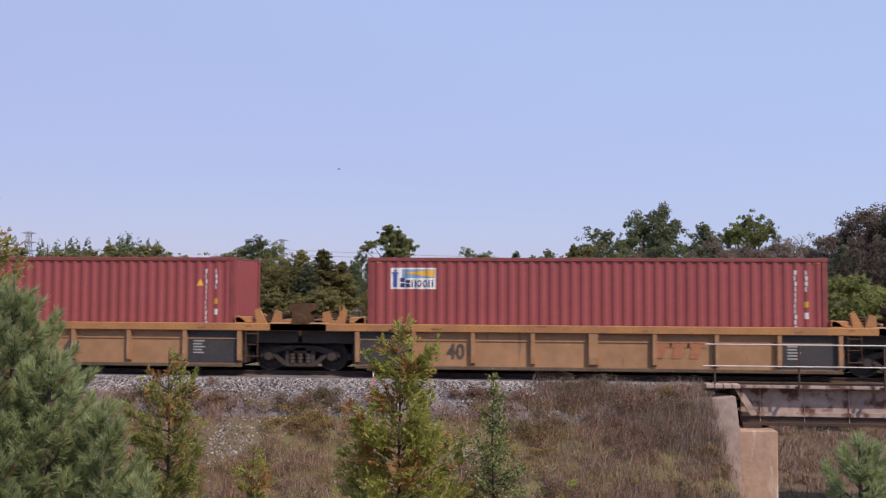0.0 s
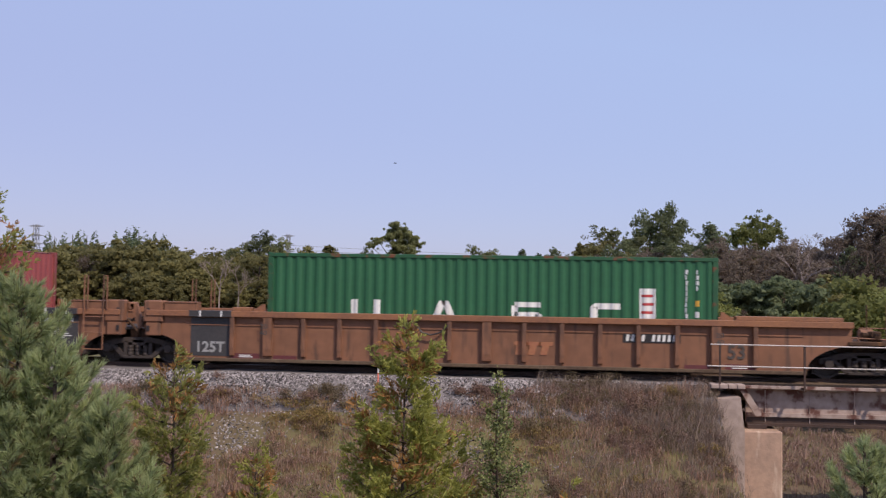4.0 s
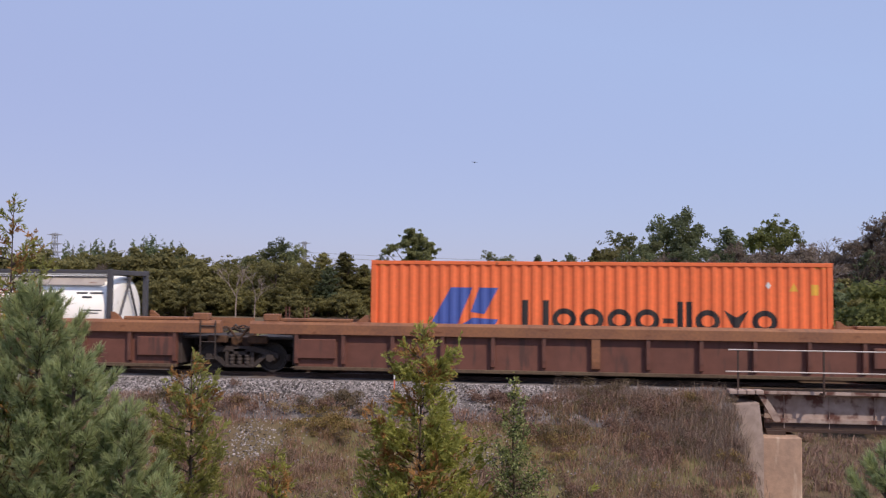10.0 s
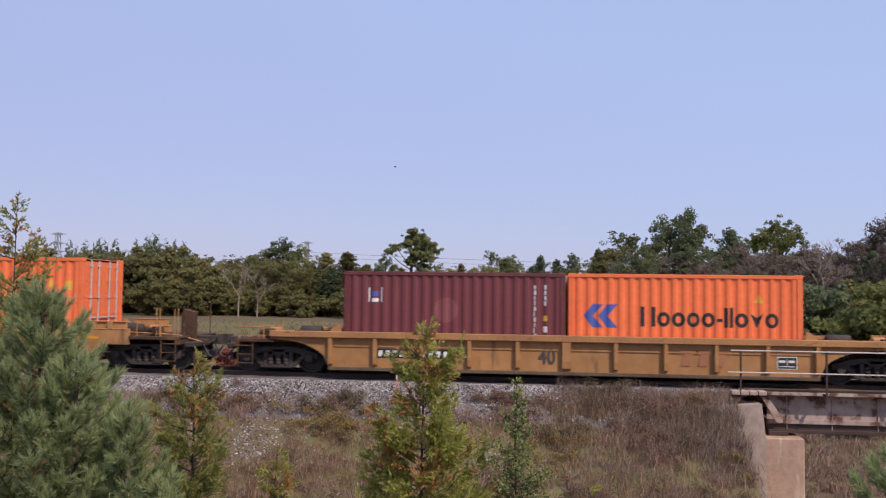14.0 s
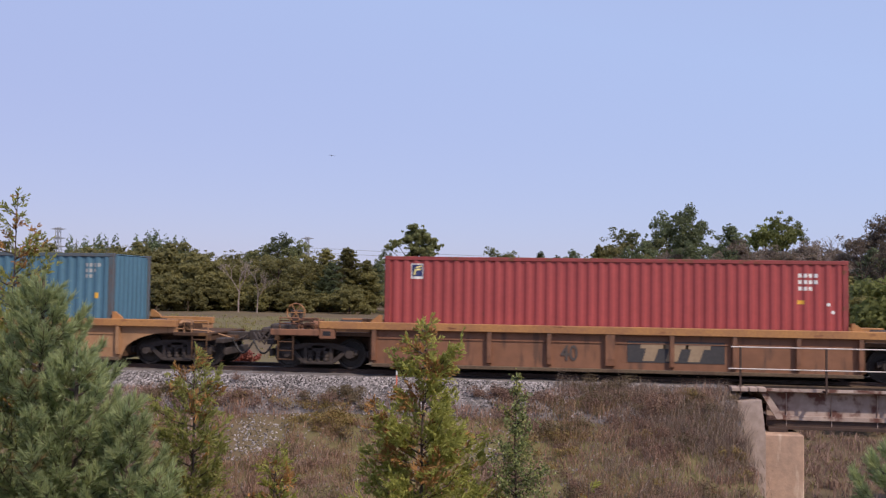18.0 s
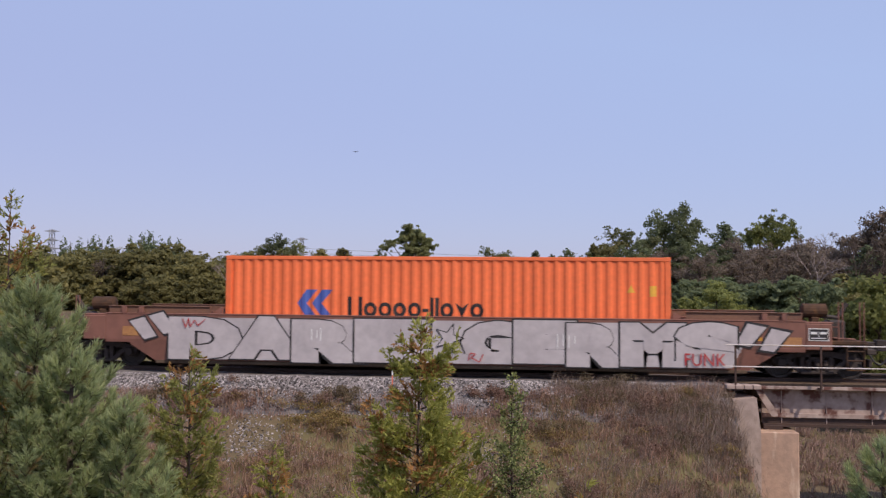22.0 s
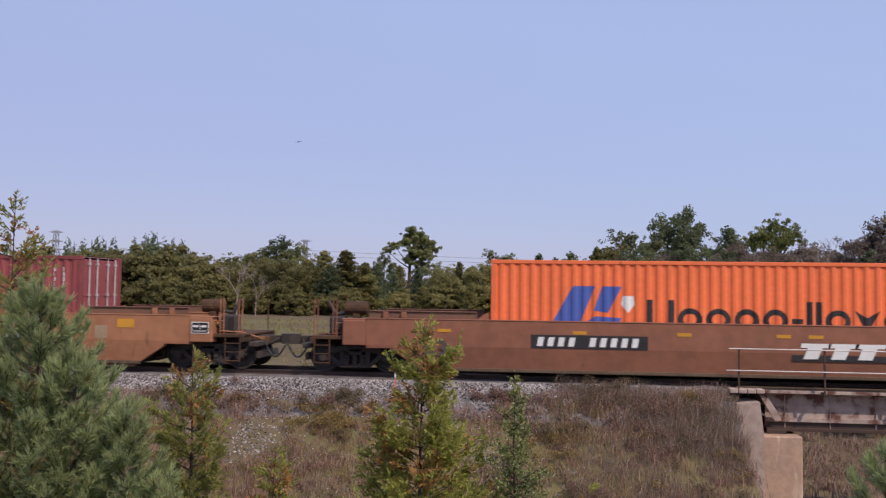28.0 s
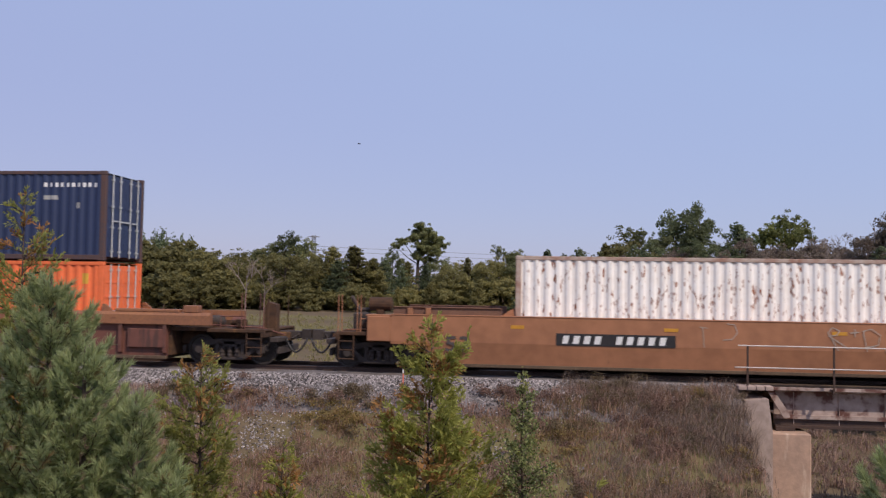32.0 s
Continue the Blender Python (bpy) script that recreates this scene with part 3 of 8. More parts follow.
def wheel_shape(s):
    for a in (-1, 1):
        y = a * 0.76
        s.lathe([(y - 0.065, 0.10), (y - 0.065, 0.16), (y - 0.02, 0.19), (y - 0.02, 0.34), (y - 0.065, 0.36), (y - 0.065, WR),
                 (y + 0.05 * a, WR), (y + 0.065, WR - 0.01), (y + 0.065, 0.36), (y + 0.02, 0.34), (y + 0.02, 0.19), (y + 0.065, 0.15), (y + 0.065, 0.10)], 1, 18)
        for k in range(3):
            t = k * 2.094
            s.box(0.26 * math.cos(t) - 0.04, 0.26 * math.cos(t) + 0.04, y + a * 0.02 - 0.012, y + a * 0.02 + 0.012, 0.26 * math.sin(t) - 0.04, 0.26 * math.sin(t) + 0.04)
    s.lathe([(-0.95, 0.07), (-0.6, 0.085), (0.6, 0.085), (0.95, 0.07)], 1, 12)


def side_frame(s):
    """The cast side of a truck: bowed top bar, spring nest, sloping tension bars, axle boxes."""
    top = [(-1.12, 0.40), (-1.12, 0.54), (-0.72, 0.66), (-0.40, 0.72), (0.40, 0.72), (0.72, 0.66), (1.12, 0.54), (1.12, 0.40), (0.66, 0.52), (0.40, 0.58), (-0.40, 0.58), (-0.66, 0.52)]
    s.extrude(top, 1, -0.06, 0.06)
    for e in (-1, 1):
        s.extrude([(e * 0.68, 0.50), (e * 0.86, 0.52), (e * 0.46, 0.16), (e * 0.32, 0.20)], 1, -0.055, 0.055)
        s.box(e * 0.89 - 0.13, e * 0.89 + 0.13, -0.09, 0.09, 0.32, 0.54, 0.03)
        s.lathe([(-0.12, 0.11), (-0.1, 0.12), (0.0, 0.12)], 1, 12, (e * 0.89, 0, 0.42))
        s.box(e * 0.36 - 0.05, e * 0.36 + 0.05, -0.06, 0.06, 0.18, 0.60)
    s.box(-0.42, 0.42, -0.10, 0.10, 0.13, 0.22, 0.02)


def springs(s):
    for x in (-0.22, 0.0, 0.22):
        for y in (-0.04, 0.06):
            s.lathe([(0.22, 0.075), (0.27, 0.085), (0.31, 0.07), (0.36, 0.085), (0.40, 0.07), (0.46, 0.085), (0.50, 0.075)], 2, 8, (x, y, 0))


WHEELS = {-0.89: [], 0.89: []}


def truck(root, x):
    """A four-wheel truck at x: two side frames with springs, a bolster and two turning wheelsets."""
    t = new("truck")
    t.parent = root
    t.matrix_basis = Matrix.Translation((x, 0, 0))
    for a in (-1, 1):
        part("side_frame", side_frame, STEEL, t, key="side_frame", at=(0, a * 0.99, 0))
        part("spring_nest", springs, STEEL, t, key="springs", at=(0, a * 0.99, 0))["kind"] = "stuff"
    part("bolster", lambda s: s.box(-0.2, 0.2, -1.05, 1.05, 0.48, 0.68, 0.03), STEEL, t, key="bolster")
    # added dark blocks fill the truck's gaps, in place of the shade there
    part("brake_rigging", lambda s: [s.box(-0.50, 0.50, -0.62, 0.62, 0.20, 0.62, 0.04), s.box(-1.32, 1.32, -0.30, 0.30, 0.30, 0.70, 0.04)] + [s.box(e * 1.38 - 0.05, e * 1.38 + 0.05, -0.95, 0.95, 0.32, 0.52, 0.02) for e in (-1, 1)], STEEL, t, key="rigging")
    for e in (-0.89, 0.89):
        w = part("wheelset", wheel_shape, WHEEL, t, key="wheelset", at=(e, 0, WR))
        WHEELS[e].append(w)
    return t


def side_outline(style, d, n=10):
    """(x, lowest z) columns of a car side from its middle to one end."""
    hb, ht, tx, zb = d["hb"], d["ht"], d["tx"], d["zb"]
    if style == "arch":
        a = tx - hb
        return [(0, zb), (hb, zb)] + [(x, zb + 0.74 * math.sqrt(max(0, 1 - ((tx - x) / a) ** 2))) for x in (hb + (ht - hb) * i / n for i in range(1, n + 1))]
    if style == "slope":
        return [(0, zb), (hb, zb), (hb + 0.72, 0.66), (hb + 0.73, 0.72), (ht, 0.72)]
    return [(0, zb), (hb, zb)]


def side_panel(s, cols, zt, y0, y1):
    """A car side standing between two planes, its lower edge following the columns on both sides of the middle."""
    xs = [(-x, z) for x, z in reversed(cols)] + [c for c in cols[1:]]
    v = []
    for x, z in xs:
        v += [(x, y0, z), (x, y0, zt), (x, y1, z), (x, y1, zt)]
    f = []
    for i in range(len(xs) - 1):
        a, b = 4 * i, 4 * i + 4
        f += [(a, a + 1, b + 1, b), (a + 2, b + 2, b + 3, a + 3), (a, b, b + 2, a + 2), (a + 1, a + 3, b + 3, b + 1)]
    e = 4 * (len(xs) - 1)
    f += [(0, 2, 3, 1), (e, e + 1, e + 3, e + 2)]
    s.add(v, f)


WINE_STRIP = surface("dark_red_strip", (0.14, 0.03, 0.035), (0.10, 0.03, 0.03), rough=0.6, bump=0)
CHALK = surface("rubbed_chalk", (0.42, 0.36, 0.32), (0.36, 0.27, 0.2), rough=0.9, bump=0)


def small_print(car, style, x, z, w=0.5, h=0.3, material=CHARCOAL, rows=3):
    """Unreadable small print as thin bars."""
    part("small_print", lambda s: [s.box(x, x + w * RAN.uniform(0.6, 1), face(style) - 0.012, face(style) - 0.009, z + i * h / rows, z + i * h / rows + h / rows * 0.5) for i in range(rows)], material, car)


RAN = random.Random(7)
STYLES = {
    # style: outline, half bottom, half top, truck, pulling face, top, chord depth, post spacing, post half width
    "p40": dict(out="end", hb=6.38, ht=8.75, tx=7.97, pull=10.0, zt=1.34, chord=0.20, gap=1.52, ph=0.055),
    "rib40": dict(out="arch", hb=6.45, ht=8.1, tx=7.97, pull=10.0, zt=1.19, chord=0.17, gap=1.25, ph=0.05),
    "rib53": dict(out="arch", hb=8.28, ht=9.45, tx=9.85, pull=11.9, zt=1.52, chord=0.16, gap=1.0, ph=0.055),
    "box48": dict(out="end", hb=8.15, ht=9.42, tx=9.85, pull=11.9, zt=1.45, chord=0.34, gap=1.45, ph=0.05),
    "smooth53": dict(out="slope", hb=8.0, ht=9.45, tx=9.85, pull=11.9, zt=1.50, chord=0.0, gap=0, ph=0),
    "smooth40": dict(out="slope", hb=6.1, ht=7.6, tx=7.97, pull=10.0, zt=1.13, chord=0.0, gap=0, ph=0),
    "low53": dict(out="slope", hb=8.0, ht=9.45, tx=9.85, pull=11.9, zt=1.21, chord=0.0, gap=0, ph=0),
}
for d in STYLES.values():
    d["zb"] = 0.20


def coupler(s, e, pull, tx):
    s.box(min(e * (tx + 0.6), e * (pull - 0.12)), max(e * (tx + 0.6), e * (pull - 0.12)), -0.09, 0.09, 0.74, 0.94, 0.02)
    s.extrude([(e * (pull - 0.22), -0.14), (e * (pull + 0.06), -0.20), (e * (pull + 0.10), -0.06), (e * pull, 0.02), (e * (pull + 0.08), 0.16), (e * (pull - 0.2), 0.18)], 2, 0.70, 0.99)


def hose(s, e, pull):
    pts = []
    for i in range(11):
        q = i / 10
        pts.append((e * (pull - 0.62 + 0.66 * q), -0.45 - 0.05 * math.sin(q * 3), 0.80 - 0.42 * math.sin(math.pi * min(1, q * 1.0)) - 0.05 * q))
    s.tube(pts, 0.028, 7)


def own_end(root, style, d, e, paint, brake=False, poles=True):
    """A car's end over its own truck: draft sill, deck, ladder, grab bars, coupler and air hose."""
    tx, pull, zt, hb, ht = d["tx"], d["pull"], d["zt"], d["hb"], d["ht"]
    lo, hi = (lambda a, b: (min(e * a, e * b), max(e * a, e * b)))(hb, pull - 0.55)
    k = f"{style}{e}"
    deck = 0.92 if zt > 1.3 else 0.86
    part("draft_sill", lambda s: [s.box(lo, hi, -0.34, 0.34, 0.66, deck - 0.01, 0.03), s.box(*sorted((e * (hb + 0.1), e * (tx + 0.95))), -0.62, 0.62, 0.52, deck - 0.012, 0.03)], GRIME, root, key="draft" + k)

    def platform(s):
        x0, x1 = sorted((e * (ht - 0.1), e * (pull - 0.9)))
        s.box(x0, x1, -1.42, 1.42, deck, deck + 0.10, 0.015)
        x2, x3 = sorted((e * (pull - 1.02), e * (pull - 0.9)))
        s.box(x2, x3, -1.46, 1.46, deck - 0.12, deck + 0.06, 0.01)
    part("end_platform", platform, GRIME, root, key="platform" + k)

    def shear(s):
        x0, x1 = sorted((e * (hb + 0.1), e * (ht - 0.1)))
        s.box(x0, x1, -1.28, 1.28, deck + 0.02, deck + 0.12)
        for y in (-0.7, 0.0, 0.7):
            s.box(x0, x1, y - 0.05, y + 0.05, deck + 0.12, deck + 0.26)
        x0, x1 = sorted((e * hb, e * (hb + 0.1)))
        s.box(x0, x1, -1.3, 1.3, 0.25, zt - 0.12)
    part("bulkhead", shear, GRIME, root, key="bulk" + k)
    part("coupler", lambda s: coupler(s, e, pull, tx), STEEL, root, key="coupler" + k)
    part("air_hose", lambda s: hose(s, e, pull), BLACK, root, key="hose" + k, smooth=True)
    part("uncoupling_rod", lambda s: s.tube([(e * (pull - 0.5), -1.3, 0.80), (e * (pull - 0.45), -0.4, 0.74), (e * (pull - 0.3), -0.1, 0.86)], 0.016), STEEL, root, key="lever" + k)

    def ladder(s):
        xa, xb = e * (pull - 1.0), e * (pull - 1.42)
        for x in (xa, xb):
            s.tube([(x, -1.46, 0.26), (x, -1.46, deck)], 0.02)
        for z in (0.28, 0.52, 0.76):
            s.tube([(xa, -1.46, z), (xb, -1.46, z)], 0.02)
    part("ladder", ladder, GRIME, root, key="ladder" + k)
    if poles:
        for i, dx in enumerate((1.02, 1.55)):
            def bar(s):
                x, top = e * (pull - dx), 2.02 if zt > 1.3 else 1.42 if style == "low53" else 1.75
                s.tube([(x - 0.05, -1.38, deck), (x - 0.05, -1.38, top), (x + 0.05, -1.38, top), (x + 0.05, -1.38, deck)], 0.015)
            part("grab_pole", bar, GRIME if style == "low53" else paint, root, key=f"pole{i}{k}")
        part("far_grab_pole", lambda s: s.tube([(e * (pull - 1.1), 1.38, deck), (e * (pull - 1.1), 1.38, 1.95)], 0.018), GRIME, root, key="farpole" + k)
    else:
        def rail(s):
            x0, x1, z = e * (pull - 1.0), e * (ht + 0.2), deck + 0.42
            s.tube([(x0, -1.36, deck + 0.1), (x0, -1.36, z), (x1, -1.36, z), (x1, -1.36, deck + 0.1)], 0.022)
        part("hand_rail", rail, GRIME if style == "p40" else paint, root, key="hrail" + k)
    if style == "p40":
        part("end_beam", lambda s: s.box(*sorted((e * (ht + 0.002), e * (pull - 0.78))), -1.475, -1.36, 0.94, 1.11, 0.015), paint, root, key="ebeam" + k)
        part("chord_drop", lambda s: s.box(*sorted((e * (ht - 0.44), e * (ht - 0.004))), -1.49, -1.30, 0.86, 1.138, 0.02), paint, root, key="cdrop" + k)
        # flat black plate paints the darkness inside the slot
        part("drop_slot", lambda s: s.box(*sorted((e * (ht - 0.33), e * (ht - 0.11))), -1.496, -1.491, 0.95, 1.07), BLACK, root, key="dslot" + k)
        if e < 0:
            part("rail_frame", lambda s: [s.tube([(e * (ht + a), -1.3, 1.10), (e * (ht + a), -1.3, 1.41), (e * (ht + b), -1.3, 1.41), (e * (ht + b), -1.3, 1.10)], 0.024, 6) for a, b in ((0.06, 0.52), (0.62, 1.16))]
                 + [s.tube([(e * (ht + 0.06), -1.28, 1.22), (e * (ht + 1.16), -1.28, 1.26)], 0.018, 5), s.tube([(e * (ht + 0.62), -1.26, 1.12), (e * (ht + 0.86), -1.26, 1.38)], 0.02, 5)], paint, root, key="rframe" + k)
        else:
            part("crossover_step", lambda s: [s.box(ht + 0.72, ht + 1.32, -1.32, -0.9, 1.30, 1.335, 0.008)] + [s.tube([(ht + q, -1.3, 1.1), (ht + q, -1.3, 1.31)], 0.02, 5) for q in (0.76, 0.94, 1.12, 1.28)], GRIME, root, key="cstep" + k)
            part("deck_wedge", lambda s: s.extrude([(ht + 0.14, 1.1), (ht + 0.42, 1.1), (ht + 0.34, 1.33), (ht + 0.18, 1.33)], 1, -1.25, -1.05), paint, root, key="dwedge" + k)
    if style == "low53" and e > 0:
        part("end_extension", lambda s: [s.box(ht + 0.003, ht + 0.50, -1.47, -1.2, 0.70, 1.19, 0.02), s.extrude([(ht + 0.06, 1.19), (ht + 0.62, 1.19), (ht + 0.64, 1.50), (ht + 0.54, 1.54), (ht + 0.40, 1.36), (ht + 0.06, 1.28)], 1, -1.4, -1.2)], paint, root, key="eext" + k)
        # no opening here: the slot's dark inside is a black plate
        part("slot", lambda s: s.box(ht + 0.10, ht + 0.40, -1.476, -1.471, 0.92, 1.08), BLACK, root, key="eslot" + k)
        part("step_box", lambda s: [s.box(ht + 1.08, ht + 1.56, -1.42, -1.1, 0.90, 1.12, 0.02), s.box(ht + 1.06, ht + 1.15, -1.40, -1.2, 1.12, 1.46, 0.01), s.box(ht + 0.62, ht + 1.06, -1.40, -1.25, 1.00, 1.10, 0.01)], paint, root, key="esbox" + k)
    if style in ("p40", "low53"):
        part("coupler_gear", lambda s: [s.box(*sorted((e * (pull - 0.92), e * (pull - 0.55))), -0.8, 0.8, 0.92, 1.22, 0.05), s.box(*sorted((e * (pull - 0.6), e * (pull - 0.2))), -0.5, 0.3, 0.92, 1.10, 0.05)]
             + [s.tube([(e * (pull - 0.85 + 0.16 * i), -0.95, 1.15 - 0.05 * i), (e * (pull - 0.62 + 0.14 * i), -1.05, 0.72 - 0.06 * (i % 2)), (e * (pull - 0.35 + 0.13 * i), -0.8, 0.95)], 0.035, 6) for i in range(3)], STEEL, root, key="cgear" + k)
    if style == "p40" and e < 0 and not brake:
        part("brake_housing", lambda s: s.extrude([(-7.98, 0.95), (-7.60, 0.95), (-7.60, 1.95), (-7.68, 2.07), (-7.88, 2.07), (-7.98, 1.92)], 1, -0.55, -0.2), GRIME, root, key="bhouse" + k)
    if style in ("smooth40", "rib53", "box48") and e > 0:
        part("brake_housing", lambda s: [s.extrude([(e * (pull - 1.20), deck), (e * (pull - 0.86), deck), (e * (pull - 0.86), deck + 0.78), (e * (pull - 1.12), deck + 0.86), (e * (pull - 1.20), deck + 0.70)], 1, -0.62, -0.25), s.tube([(e * (pull - 1.0), -0.9, deck), (e * (pull - 1.0), -0.9, deck + 0.95)], 0.03)], GRIME, root, key="bhouse" + k)
    if style == "smooth53":
        part("end_box", lambda s: s.box(*sorted((e * (ht + 0.002), e * (ht + 0.66))), -1.50, -1.1, 0.78, 1.46, 0.02), paint, root, key="sebox" + k)
        part("box_lid", lambda s: s.box(*sorted((e * (ht + 0.0), e * (ht + 0.70))), -1.46, -1.05, 1.462, 1.50, 0.01), paint, root, key="selid" + k)
        part("brake_reservoir", lambda s: [s.lathe([(-0.34, 0.08), (-0.30, 0.19), (0.30, 0.19), (0.34, 0.08)], 0, 16, (e * (ht + 0.42), -0.75, 1.78)), s.box(e * (ht + 0.42) - 0.10, e * (ht + 0.42) + 0.10, -0.9, -0.6, 1.0, 1.62, 0.02)], GRIME, root, key="seres" + k)
        part("brake_mechanism", lambda s: [s.box(*sorted((e * (ht + 0.72), e * (ht + 1.15))), -1.0, -0.5, deck + 0.1, deck + 0.62, 0.05), s.tube([(e * (ht + 0.5), -0.8, 1.66), (e * (ht + 1.0), -0.8, 1.6), (e * (ht + 1.25), -0.8, 1.98)], 0.06, 8)], STEEL, root, key="semech" + k)
    part("brake_cylinder", lambda s: s.lathe([(0, 0.10), (0.02, 0.15), (0.34, 0.15), (0.36, 0.1)], 0, 14, (e * (tx + 0.15) - 0.18, -0.75, deck + 0.26)), paint, root,
         key="brakecyl" + k)
    part("air_reservoir", lambda s: s.lathe([(0, 0.08), (0.05, 0.16), (0.62, 0.16), (0.67, 0.08)], 0, 14, (e * (tx - 0.75) - 0.33, -0.35, deck + 0.28)), STEEL, root, key="reservoir" + k, smooth=True)
    part("control_valve", lambda s: [s.box(-0.13, 0.13, -0.14, 0.14, 0, 0.26, 0.02), s.box(-0.06, 0.06, -0.2, -0.12, 0.06, 0.2, 0.01), s.lathe([(-0.3, 0.07), (-0.12, 0.07)], 0, 10, (0, 0, 0.16))], GRIME, root,
         key="valve" + k, at=(e * (pull - 1.75), -0.95, deck + 0.10))
    part("brake_pipe", lambda s: [s.tube([(e * (ht - 0.3), -1.1, deck + 0.2), (e * (tx + 0.4), -1.12, deck + 0.16), (e * (pull - 1.1), -1.0, deck + 0.13), (e * (pull - 0.62), -0.5, deck - 0.08)], 0.022, 5),
                                  s.tube([(e * (tx - 0.2), -1.25, deck + 0.1), (e * (tx - 0.2), -1.25, deck + 0.45), (e * (tx + 0.5), -1.25, deck + 0.45), (e * (tx + 0.5), -1.25, deck + 0.1)], 0.02, 5)], paint, root, key="bpipe" + k)
    part("rigging", lambda s: [s.tube([(e * (tx - 0.5), -0.5, 0.5), (e * (tx + 0.9), -0.6, 0.62), (e * (pull - 0.7), -0.55, 0.7)], 0.03, 5), s.box(*sorted((e * (pull - 0.85), e * (pull - 0.6))), -1.2, 1.2, 0.66, 0.80, 0.02)], STEEL, root, key="rig" + k)
    if brake:
        def brake_wheel(s):
            c = Vector((e * (pull - 1.25), -0.62, deck + 0.62))
            pts = [c + Vector((0.26 * math.cos(a), 0, 0.26 * math.sin(a))) for a in (2 * math.pi * i / 18 for i in range(19))]
            s.tube(pts, 0.02)
            for i in range(6):
                s.tube([c, pts[i * 3]], 0.014)
        part("brake_wheel", brake_wheel, CHORD, root, key="bwheel" + k)
        part("brake_stand", lambda s: s.box(e * (pull - 1.25) - 0.16, e * (pull - 1.25) + 0.16, -0.60, -0.45, deck, deck + 0.7, 0.03), STEEL, root, key="bstand" + k)


def shared_end(root, style, d, e, paint, top_paint=None):
    """A car's end over a truck that it shares with its neighbour: side towers, a short deck and thin poles."""
    zt, hb, ht = d["zt"], d["hb"], d["ht"]
    tx = d["tx"] if style != "p40" else 8.0
    k = f"s{style}{e}"

    for a in (-1, 1):
        def towers(s):
            y0, y1 = sorted((a * 1.12, a * 1.47))
            x0, x1 = sorted((e * (tx - 0.86), e * (tx - 0.32)))
            if style == "rib53" and a < 0:
                s.box(x0, x1, y0, y1, 1.18, zt + 0.26, 0.03)
                s.box(*sorted((e * (tx - 0.80), e * (tx - 0.36))), y0 + 0.02, y1, 0.80, 1.18, 0.03)
                x2, x3 = sorted((e * (tx - 1.85), e * (tx - 0.9)))
                s.box(x2, x3, y0, y1 - 0.02, zt - 0.06, zt + 0.20, 0.02)
                s.box(x2, x3, y0 - 0.02, y1 - 0.01, zt + 0.20, zt + 0.235, 0.01)
            elif style == "rib53":
                s.box(x0, x1, y0, y1, 0.82, zt - 0.2, 0.03)
            elif zt > 1.4:
                s.box(x0, x1, y0 + 0.15, y1 - 0.05 * (a > 0), 0.82, zt - 0.42, 0.03)
            else:
                s.box(x0, x1, y0, y1, zt - 0.2, zt + 0.02, 0.03)
        part("end_tower", towers, paint if style in ("rib53", "p40") else GRIME, root, key=f"tower{a}{k}")
    if style == "rib53":
        # the tower's holes are black plates, their inner shade painted on
        for z in (0.93, 1.42):
            part("tower_slot", lambda s: s.box(*sorted((e * (tx - 0.50), e * (tx - 0.42))), -1.476, -1.468, z, z + 0.15), BLACK, root, key=f"slot{z}{k}")
        part("end_linkage", lambda s: [s.extrude([(e * (tx - 0.24), 1.66), (e * (tx - 0.04), 1.66), (e * (tx + 0.16), 1.02), (e * (tx + 0.02), 0.98)], 1, -1.2, -1.08), s.box(*sorted((e * (tx - 0.32), e * (tx - 0.1))), -1.2, -0.9, 1.5, 1.72, 0.03)] if e > 0 else
             s.box(*sorted((e * (tx - 0.34), e * (tx - 0.16))), -1.15, -0.85, 1.0, 1.3, 0.03), paint, root, key="linkage" + k)
    if zt > 1.4:
        def rungs(s):
            d0, d1, up = {"rib53": (0.86, 1.42, 2.45), "smooth53": (0.45, 0.98, 2.05)}.get(style, (0.55, 0.98, zt))
            for dx in (d0, d1):
                x = e * (tx - dx)
                s.tube([(x, -1.53, 0.40), (x, -1.53, up)], 0.02)
                if up > zt:
                    s.tube([(x, -1.53, up), (x + 0.10, -1.53, up), (x + 0.10, -1.53, zt)], 0.02)
            for z in (0.40, 0.86, 1.30):
                s.tube([(e * (tx - d0), -1.53, z), (e * (tx - d1), -1.53, z)], 0.018)
        if e > 0:
            part("ladder", rungs, paint if style == "rib53" else GRIME if style == "smooth53" else STEEL, root, key="rungs" + k)
        part("slack_adjuster", lambda s: [s.box(*sorted((e * (tx - 0.30), e * (tx - 0.05))), -1.0, -0.7, 0.62, 0.98, 0.03), s.tube([(e * (tx - 0.3), -1.2, 1.25), (e * (tx - 0.02), -1.15, 0.9)], 0.035)], GRIME, root, key="slack" + k)
        part("pipe_bundle", lambda s: [s.tube([(e * (tx - 1.6), -0.9 + i * 0.12, 1.06), (e * (tx - 0.6), -0.95 + i * 0.12, 1.10 + 0.05 * i), (e * (tx - 0.02), -0.8 + i * 0.1, 1.30 - 0.08 * i)], 0.022, 5) for i in range(4)], STEEL, root, key="pipes" + k)

    def spine(s):
        x0, x1 = sorted((e * hb, e * (tx - 0.06)))
        s.box(x0, x1, -0.42, 0.42, 0.68, 0.95, 0.03)
        x0, x1 = sorted((e * hb, e * (hb + 0.1)))
        s.box(x0, x1, -1.3, 1.3, 0.25, zt - 0.12)
        x0, x1 = sorted((e * (hb + 0.1), e * (tx - 0.35)))
        s.box(x0, x1, -1.2, 1.2, 0.94, 1.0)
    part("end_sill", spine, STEEL, root, key="spine" + k)
